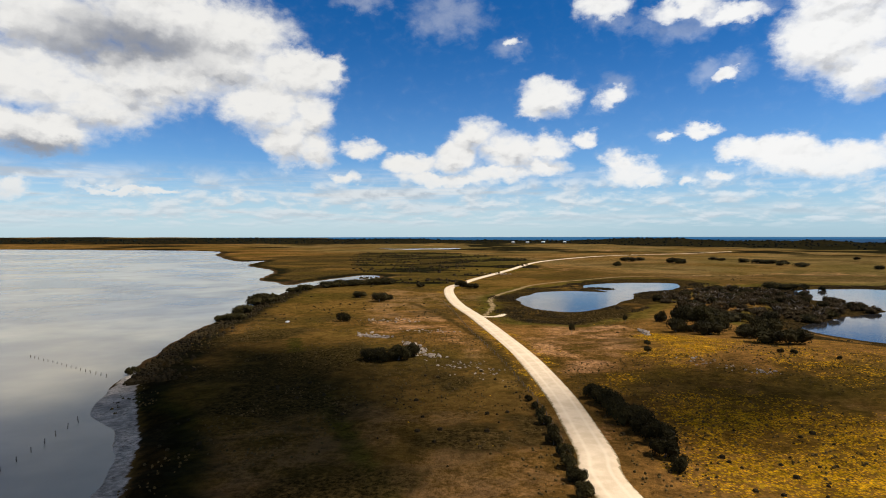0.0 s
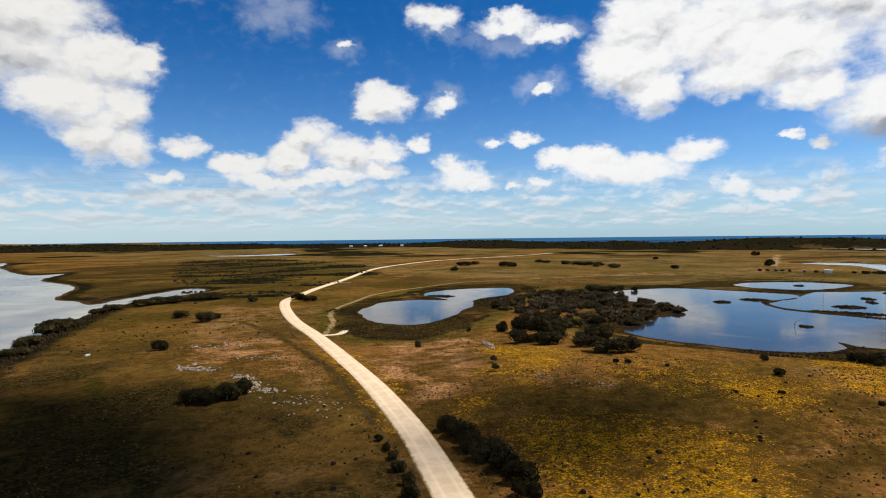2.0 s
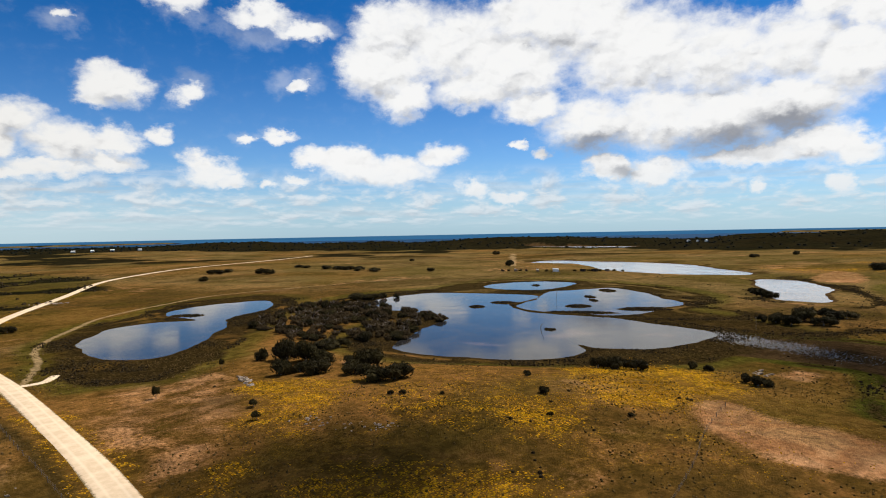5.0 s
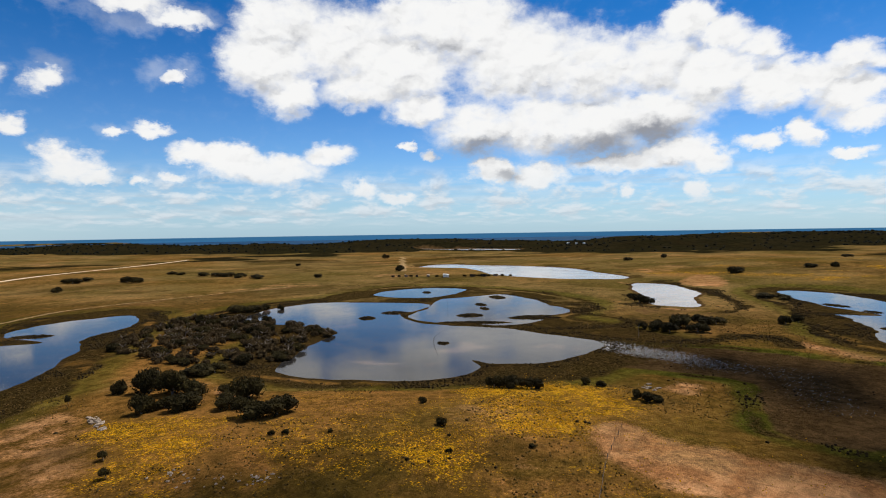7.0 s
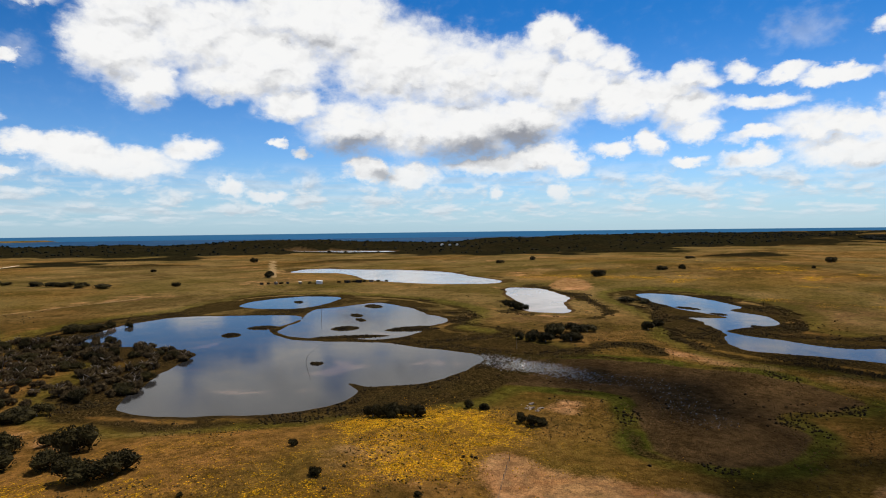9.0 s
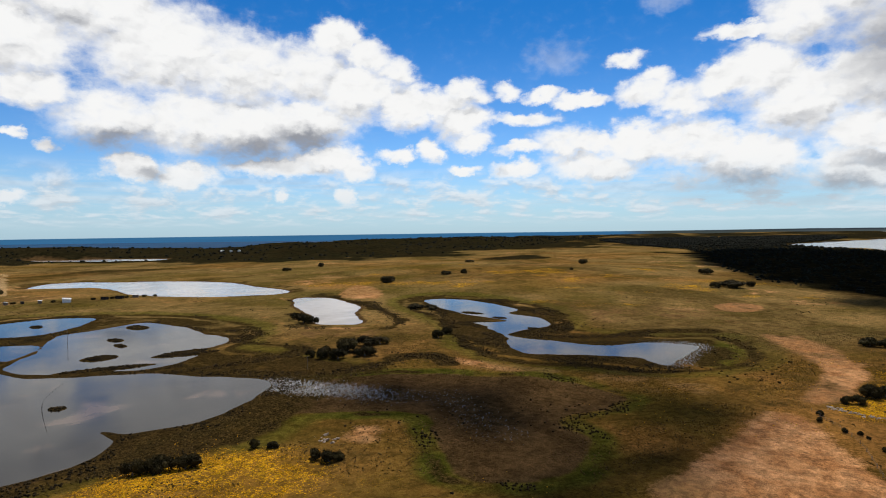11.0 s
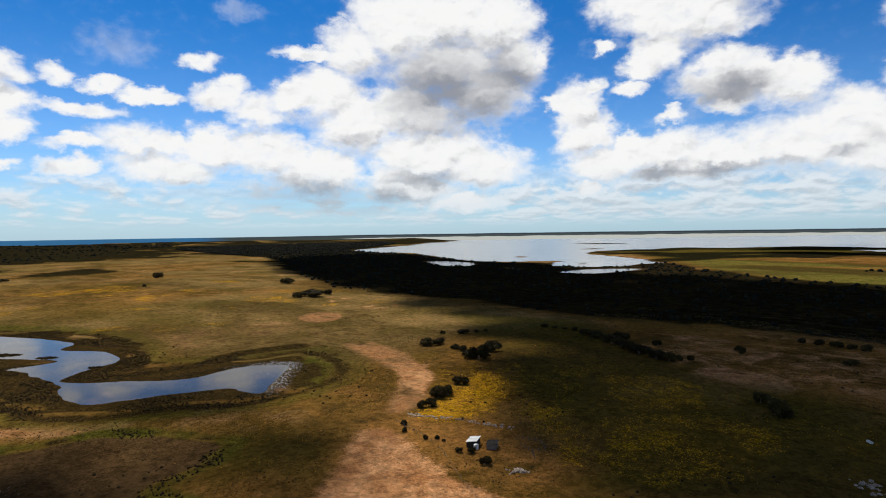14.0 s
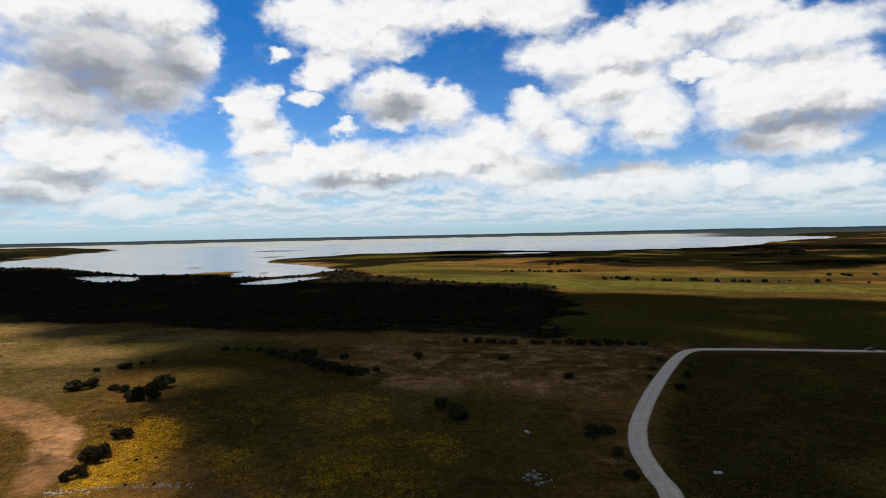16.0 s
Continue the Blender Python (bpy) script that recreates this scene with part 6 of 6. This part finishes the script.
# ---------------------------------------------------------------- stones
def stone_mesh(seed):
    bm = bmesh.new()
    bmesh.ops.create_icosphere(bm, subdivisions=1, radius=1.0)
    for v in bm.verts:
        v.co *= 1 + 0.55 * noise.noise(v.co * 1.3 + Vector((seed * 7.1, 0, 0)))
        v.co.z *= 0.6
    me = bpy.data.meshes.new("stone")
    bm.to_mesh(me)
    bm.free()
    me.materials.append(MAT_ROCK)
    return me


STONES = [stone_mesh(k) for k in range(5)]


def rubble(points, n, spread, size, label, seed):
    """A heap of stones strung along a line."""
    rnd = random.Random(seed)
    line = curve(points, False) if len(points) > 1 else np.array(points, float)
    cx, cy = line[len(line) // 2]
    heap = new("stone_heap", None)
    heap.location = (cx, cy, land(cx, cy))
    for _ in range(n):
        x, y = line[rnd.randrange(len(line))]
        x, y = x + rnd.gauss(0, spread), y + rnd.gauss(0, spread)
        s = size * rnd.uniform(0.35, 1.0) ** 1.5
        ob = new("stone", STONES[rnd.randrange(5)])
        ob.parent = heap
        ob.matrix_parent_inverse = Matrix.Identity(4)
        ob.matrix_basis = Matrix.Translation(-Vector(heap.location)) @ Matrix.LocRotScale((x, y, land(x, y) + s * 0.12), Euler((rnd.uniform(-0.3, 0.3), rnd.uniform(-0.3, 0.3), rnd.uniform(0, 6.28))), (s * rnd.uniform(0.7, 1.4), s * rnd.uniform(0.7, 1.4), s))
    return tagged(heap, label, "stones", "limestone heaps")


rubble([(-30.8, 221.7), (-26.8, 216.5), (-21.9, 213.4)], 70, 2.0, 0.95, "heap of pale grey limestone rubble by dark shrubs", 1)
rubble([(-11.9, 198.8), (-8.9, 191.5), (-5.9, 184.1), (-1.9, 180.0)], 80, 1.5, 0.85, "spill of grey limestone blocks below dark shrubs", 2)
rubble([(0.1, 174.7), (4.0, 170.2), (9.0, 166.0), (14.0, 162.8)], 70, 3.5, 0.45, "scattered white limestone fragments on dry ground", 3)
rubble([(-37.8, 267.7), (-25.8, 266.8), (-14.9, 264.8)], 34, 3.0, 0.7, "pale limestone outcrop beside low shrubs", 4)
rubble([(-13.9, 236.5), (-7.9, 233.4), (0.1, 229.3)], 40, 3.5, 0.55, "broken limestone outcrop in worn grass", 5)
rubble([(79.3, 237.7), (78.8, 230.4), (76.8, 222.0)], 34, 0.9, 1.0, "line of white limestone on the knoll", 6)
rubble([(71.9, 174.8), (74.9, 165.5), (79.8, 158.4), (83.9, 152.4)], 60, 1.8, 0.5, "scattered limestone among low brown heath", 7)
rubble([(259.0, -44.3), (251.8, -49.9), (245.5, -55.5), (235.3, -61.3), (226.1, -67.1)], 130, 0.8, 0.6, "tumbled dry-stone wall of white limestone", 8)
rubble([(198.8, -45.8), (196.3, -49.1)], 26, 1.4, 1.0, "grey stone heap near the shed yard", 9)
rubble([(133.7, -113.4), (138.1, -115.9)], 34, 1.6, 0.85, "dark limestone outcrop on the shaded hill", 10)
rubble([(216.0, 123.1), (212.3, 118.0)], 16, 1.6, 0.9, "pale stones beside dark shrubs", 11)
rubble([(-53.8, 96.8), (-58.8, 108.4), (-65.7, 122.0), (-74.6, 141.9), (-81.6, 159.7)], 46, 0.7, 0.26, "band of shore stones along the beach", 12)
rubble([(51.4, 586.2), (59.4, 582.3)], 24, 4.0, 1.6, "limestone outcrop by the road bend", 13)


# ---------------------------------------------------------------- built things
MAT_TIN = mottled("white_roof_tin", (0.62, 0.62, 0.60), (0.78, 0.78, 0.76), 0.6, 0.45, metal=0.1)
MAT_DARK_TIN = mottled("dark_tin", (0.022, 0.020, 0.018), (0.045, 0.040, 0.034), 0.8, 0.8)
MAT_WALL = mottled("weathered_boards", (0.13, 0.10, 0.08), (0.24, 0.19, 0.15), 1.2, 0.9)
MAT_WOOD = mottled("grey_post_wood", (0.09, 0.075, 0.06), (0.17, 0.145, 0.12), 2.0, 0.9)
MAT_CONCRETE = mottled("pale_concrete", (0.45, 0.44, 0.42), (0.60, 0.59, 0.56), 1.4, 0.85, 0.01)
MAT_GLASS = mottled("dark_window", (0.015, 0.017, 0.02), (0.03, 0.033, 0.036), 1.0, 0.1)
MAT_PAINT = mottled("dark_car_paint", (0.03, 0.032, 0.036), (0.045, 0.046, 0.05), 1.0, 0.3, metal=0.3)
MAT_RUBBER = mottled("black_rubber", (0.015, 0.015, 0.015), (0.03, 0.03, 0.03), 6.0, 0.9)
MAT_RENDER = mottled("white_house_render", (0.68, 0.67, 0.64), (0.80, 0.79, 0.77), 0.4, 0.8)


def box(sx, sy, sz, at=(0, 0, 0), bevel=0.02, turn=0.0):
    """A box with worn edges, standing on its base point."""
    bm = bmesh.new()
    bmesh.ops.create_cube(bm, size=1.0)
    bmesh.ops.scale(bm, vec=(sx, sy, sz), verts=bm.verts)
    bmesh.ops.bevel(bm, geom=bm.edges, offset=bevel, segments=1, affect="EDGES")
    bmesh.ops.translate(bm, vec=(0, 0, sz / 2), verts=bm.verts)
    bmesh.ops.rotate(bm, cent=(0, 0, 0), matrix=Matrix.Rotation(radians(turn), 3, "Z"), verts=bm.verts)
    bmesh.ops.translate(bm, vec=at, verts=bm.verts)
    return bm


def slab_roof(sx, sy, low, high, thick=0.12):
    """A tin roof falling from +y to -y, with raised ribs."""
    bm = bmesh.new()
    ribs = max(6, int(sx / 0.7))
    for k in range(ribs):
        x0, x1 = -sx / 2 + sx * k / ribs, -sx / 2 + sx * (k + 0.92) / ribs
        up = thick * (0.7 if k % 2 else 1.0)
        v = [bm.verts.new(p) for p in ((x0, -sy / 2, low), (x1, -sy / 2, low), (x1, sy / 2, high), (x0, sy / 2, high), (x0, -sy / 2, low + up), (x1, -sy / 2, low + up), (x1, sy / 2, high + up), (x0, sy / 2, high + up))]
        for f in ((0, 3, 2, 1), (4, 5, 6, 7), (0, 1, 5, 4), (1, 2, 6, 5), (2, 3, 7, 6), (3, 0, 4, 7)):
            bm.faces.new([v[i] for i in f])
    return bm


def wedge_walls(sx, sy, low, high, thick=0.15, open_front=False):
    """Four walls under a falling roof; the front may stand open."""
    bm = bmesh.new()

    def wall(a, b, ha, hb):
        a, b = Vector((*a, 0)), Vector((*b, 0))
        n = Vector((-(b - a).y, (b - a).x, 0)).normalized() * thick
        v = [bm.verts.new(p) for p in (a, b, b + n, a + n)] + [bm.verts.new(p) for p in (a + Vector((0, 0, ha)), b + Vector((0, 0, hb)), b + n + Vector((0, 0, hb)), a + n + Vector((0, 0, ha)))]
        for f in ((0, 3, 2, 1), (4, 5, 6, 7), (0, 1, 5, 4), (1, 2, 6, 5), (2, 3, 7, 6), (3, 0, 4, 7)):
            bm.faces.new([v[i] for i in f])

    x, y = sx / 2, sy / 2
    if not open_front:
        wall((-x, -y), (x, -y), low, low)
    wall((x, -y), (x, y), low, high)
    wall((x, y), (-x, y), high, high)
    wall((-x, y), (-x, -y), high, low)
    return bm


def tin_shed(x, y, turn, sx, sy, low, high, wall_mat, roof_mat, label, group="", open_front=False):
    shed = new("shed", None)
    shed.matrix_world = pose(x, y, land(x, y) - 0.05, 0, 0, turn)
    part("wall", wedge_walls(sx, sy, low, high, open_front=open_front), wall_mat, shed)
    part("roof", slab_roof(sx + 0.5, sy + 0.5, low, high), roof_mat, shed, "ribbed tin roof")
    if open_front:
        for k in range(3):
            part("post", box(0.14, 0.14, low, (-sx / 2 + 0.1 + k * (sx - 0.2) / 2, -sy / 2 + 0.1, 0)), MAT_WOOD, shed)
    else:
        door = part("door", box(0.9, 0.06, 2.0, (-sx * 0.2, -sy / 2 - 0.04, 0)), MAT_DARK_TIN, shed)
        part("door_handle", box(0.05, 0.05, 0.18, (-sx * 0.2 + 0.35, -sy / 2 - 0.09, 1.0), 0.01), MAT_TIN, door)
        part("window", box(1.0, 0.05, 0.7, (sx * 0.22, -sy / 2 - 0.03, 1.1)), MAT_GLASS, shed)
    return tagged(shed, label, "shed", group)


def tank(x, y, r, h, mat, label):
    ob = new("water_tank", None)
    ob.location = (x, y, land(x, y))
    for name, base, height, top in (("body", 0.0, h, r), ("lid", h, h * 0.12, r * 0.25)):
        bm = bmesh.new()
        bmesh.ops.create_cone(bm, segments=20, radius1=r, radius2=top, depth=height, cap_ends=True, matrix=Matrix.Translation((0, 0, base + height / 2)))
        part(name, bm, mat, ob)
    tagged(ob, label, "tank")


# the old shed below the flowery hill
tin_shed(221.0, -47.5, 130, 4.8, 3.2, 1.8, 2.3, MAT_DARK_TIN, MAT_TIN, "small dark shed with a white tin roof below the hill", "sheds below the hill")
tin_shed(216.2, -51.6, 135, 4.0, 3.2, 1.5, 1.8, MAT_WALL, MAT_DARK_TIN, "low dark lean-to beside the small shed", "sheds below the hill")
tank(218.0, -46.5, 0.8, 1.5, MAT_TIN, "small white water tank beside the shed")


def rail_fence(points, step, tall, thick, rails, label, group=""):
    """Posts along a line, with rails or wire between them."""
    line = curve(points, False, 10)
    run = np.concatenate([[0], np.cumsum(np.linalg.norm(np.diff(line, axis=0), axis=1))])
    at = np.arange(0, run[-1], step)
    xs, ys = np.interp(at, run, line[:, 0]), np.interp(at, run, line[:, 1])
    fence = new("fence", None)
    fence.location = (xs[0], ys[0], land(xs[0], ys[0]))
    me = None
    tops = []
    rnd = random.Random(len(at))
    for x, y in zip(xs, ys):
        z = max(land(x, y), -0.6)
        if me is None:
            ob = part("post", box(thick, thick, tall + 0.3, (0, 0, -0.3), thick * 0.2), MAT_WOOD, fence)
            me = ob.data
        else:
            ob = new("post", me)
            ob.parent = fence
        ob.matrix_basis = Matrix.Translation(Vector((x, y, z)) - fence.location) @ pose(0, 0, 0, rnd.uniform(-6, 6), rnd.uniform(-6, 6), rnd.uniform(0, 90))
        tops.append(Vector((x, y, z)) - fence.location)
    for k in range(rails):
        bm = bmesh.new()
        h = tall * (k + 1) / (rails + 0.25)
        for a, b in zip(tops, tops[1:]):
            limb(bm, a + Vector((0, 0, h)), b + Vector((0, 0, h)), thick * 0.12, thick * 0.12, 4)
        part("wire", bm, MAT_WOOD, fence)
    return tagged(fence, label, "fence", group)


rail_fence([(211.9, -59.5), (205.8, -59.1), (200.3, -55.7)], 2.2, 1.3, 0.16, 3, "old timber stockyard rails near the shed")
rail_fence([(217.3, -62.0), (211.9, -66.5), (204.8, -64.2), (205.8, -59.1)], 2.2, 1.3, 0.16, 3, "weathered timber yard fence beside the shed")
rail_fence([(-0.1, 338.4), (6.7, 275.9), (12.4, 209.3), (16.7, 177.9), (19.7, 153.3), (21.3, 136.8)] + [(21.9, 110.4), (21.5, 89.7)], 5.0, 1.25, 0.12, 3, "wire fence on grey posts beside the gravel road")
rail_fence([(-136.0, 192.9), (-120.2, 182.5), (-105.3, 172.1), (-93.5, 163.8)], 3.1, 1.3, 0.14, 0, "row of grey posts standing in the lake")
rail_fence([(-74.3, 94.7), (-75.3, 99.9), (-76.2, 108.1), (-77.4, 117.4), (-78.6, 128.2)], 4.4, 1.5, 0.14, 0, "weathered posts standing in shallow water")
rail_fence([(130.2, -328.7), (180.6, -336.9), (241.1, -346.0), (310.4, -348.0)], 6.0, 1.3, 0.14, 3, "paddock fence along the shrub row")
rail_fence([(255.1, -36.9), (227.7, -37.3), (200.4, -29.9), (169.2, -22.8)], 6.0, 1.2, 0.12, 3, "paddock fence between sand and grass")
rail_fence([(166.0, 109.3), (141.6, 102.2), (121.2, 94.4), (100.5, 88.1)], 6.0, 1.2, 0.12, 3, "paddock fence across the flowery slope")
rail_fence([(216.2, 219.3), (246.3, 247.8), (276.5, 264.1)], 4.5, 1.0, 0.12, 0, "line of short posts crossing the lake")


def pole(x, y, tall, label, arm=True):
    ob = new("power_pole", None)
    ob.location = (x, y, max(land(x, y), -0.5))
    bm = bmesh.new()
    limb(bm, (0, 0, -0.3), (0, 0, tall), 0.10, 0.07, 8)
    part("post", bm, MAT_WOOD, ob)
    if arm:
        part("crossarm", box(2.0, 0.12, 0.12, (0, 0, tall - 0.7)), MAT_WOOD, ob)
        for k in (-0.85, 0, 0.85):
            part("insulator", box(0.09, 0.09, 0.18, (k, 0, tall - 0.58), 0.02), MAT_CONCRETE, ob)
    tagged(ob, label, "pole", "power poles")


pole(308.5, 162.8, 6.5, "grey timber pole on the marsh edge")
pole(363.7, 337.1, 11, "tall timber power pole standing by the pool")


def trough(x, y, turn, label):
    """A long concrete trough, hollow, with water in it."""
    ob = new("water_trough", None)
    ob.matrix_world = pose(x, y, land(x, y) - 0.03, 0, 0, turn)
    for name, sx, sy, at in (("side", 2.4, 0.1, (0, 0.4, 0)), ("side", 2.4, 0.1, (0, -0.4, 0)), ("end", 0.1, 0.7, (1.15, 0, 0)), ("end", 0.1, 0.7, (-1.15, 0, 0))):
        part(name, box(sx, sy, 0.6, at), MAT_CONCRETE, ob)
    part("floor", box(2.2, 0.7, 0.42, (0, 0, 0.02)), MAT_CONCRETE, ob)
    tagged(ob, label, "trough")


trough(89.1, -146.2, 20, "pale concrete stock trough in the dark paddock")
trough(-69.9, 262.2, 70, "pale concrete stock trough on the grass")
trough(153.0, -153.7, -40, "weathered pale trough on the shaded slope")

# farm sheds beyond the pool
tin_shed(547.2, 494.1, 40, 13, 7, 2.8, 3.6, MAT_TIN, MAT_TIN, "long open white tin shed at the far farm", "far farm sheds", True)
for k, (x, y, sx, sy, h, m) in enumerate([(535.6, 512.2, 5, 3, 2.2, 0), (528.4, 524.0, 4, 2.4, 2.0, 1), (520.3, 533.8, 5.5, 2.6, 2.2, 0), (510.0, 545.5, 4, 2.4, 1.9, 1), (569.4, 471.5, 6, 4, 2.4, 1), (578.4, 461.9, 7, 4, 2.6, 1), (589.7, 452.5, 5, 3, 2.2, 0)]):
    tin_shed(x, y, 40 + 11 * k, sx, sy, h, h + 0.4, (MAT_WALL, MAT_DARK_TIN)[m], (MAT_TIN, MAT_DARK_TIN)[m], ("small shed with a pale roof at the far farm", "small dark shed at the far farm")[m], "far farm sheds")
for k, (x, y) in enumerate([(541.0, 502.9), (524.3, 529.9), (514.1, 539.5), (563.3, 479.2), (575.5, 467.8), (584.5, 458.2), (595.8, 446.8), (603.9, 441.2)]):
    plant("shrub", x, y, 2.6, 2.6, "dark shelter shrub at the far farm", "shrubs at the far farm", 900 + k)


def beach_house(x, y, turn, sx, sy, h, label):
    ob = new("house", None)
    ob.matrix_world = pose(x, y, land(x, y), 0, 0, turn)
    part("wall", wedge_walls(sx, sy, h, h), MAT_RENDER, ob)
    roof = bmesh.new()
    v = [roof.verts.new(p) for p in ((-sx / 2 - 0.5, -sy / 2 - 0.5, h), (sx / 2 + 0.5, -sy / 2 - 0.5, h), (sx / 2 + 0.5, sy / 2 + 0.5, h), (-sx / 2 - 0.5, sy / 2 + 0.5, h), (-sx / 2 - 0.5, 0, h + sy * 0.28), (sx / 2 + 0.5, 0, h + sy * 0.28))]
    for f in ((0, 1, 5, 4), (2, 3, 4, 5), (0, 4, 3), (1, 2, 5), (3, 2, 1, 0)):
        roof.faces.new([v[i] for i in f])
    part("roof", roof, MAT_TIN, ob)
    for k in (-0.3, 0.0, 0.3):
        part("window", box(sx * 0.16, 0.1, h * 0.45, (sx * k, -sy / 2 - 0.05, h * 0.3)), MAT_GLASS, ob)
    tagged(ob, label, "house", "houses in the dunes")


for x, y, t, sx in ((1990, 1085, 30, 16), (2005, 1062, 20, 13), (1975, 1110, 50, 11), (2190, 770, 60, 12), (2185, 745, 80, 10), (300, 2560, 0, 14), (360, 2550, 10, 12), (430, 2570, 5, 15), (520, 2550, 10, 12)):
    beach_house(x, y, t, sx, 9, 4.5, "white beach house among dark dune scrub")


def car(x, y, turn, label):
    """A dark four-wheel drive."""
    ob = new("car", None)
    ob.matrix_world = pose(x, y, land(x, y) + 0.25, 0, 0, turn)
    body = part("body", box(4.6, 1.85, 0.75, (0, 0, 0.45), 0.12), MAT_PAINT, ob)
    cab = bmesh.new()
    bmesh.ops.create_cube(cab, size=1.0)
    bmesh.ops.scale(cab, vec=(2.9, 1.65, 0.7), verts=cab.verts)
    for v in cab.verts:
        if v.co.z > 0:
            v.co.x, v.co.y = v.co.x * 0.82, v.co.y * 0.88
    bmesh.ops.bevel(cab, geom=cab.edges, offset=0.08, segments=2, affect="EDGES")
    bmesh.ops.translate(cab, vec=(-0.35, 0, 1.52), verts=cab.verts)
    part("cabin", cab, MAT_PAINT, ob)
    part("windscreen", box(0.06, 1.3, 0.42, (1.0, 0, 1.3)), MAT_GLASS, ob)
    for s in (-1, 1):
        part("side_window", box(2.0, 0.06, 0.36, (-0.35, s * 0.79, 1.34)), MAT_GLASS, ob)
        part("headlight", box(0.08, 0.3, 0.16, (2.28, s * 0.65, 0.85), 0.02), MAT_TIN, body)
        for e_ in (-1.45, 1.45):
            w = bmesh.new()
            bmesh.ops.create_cone(w, segments=18, radius1=0.38, radius2=0.38, depth=0.25, cap_ends=True, matrix=Matrix.Translation((e_, s * 0.85, 0.38)) @ Matrix.Rotation(radians(90), 4, "X"))
            wheel = part("wheel", w, MAT_RUBBER, ob)
            r = bmesh.new()
            bmesh.ops.create_cone(r, segments=14, radius1=0.22, radius2=0.2, depth=0.27, cap_ends=True, matrix=Matrix.Translation((e_, s * 0.85, 0.38)) @ Matrix.Rotation(radians(90), 4, "X"))
            part("rim", r, MAT_TIN, wheel)
    tagged(ob, label, "car")


car(21.1, -375.1, 10, "dark four-wheel drive on the pale gravel road")
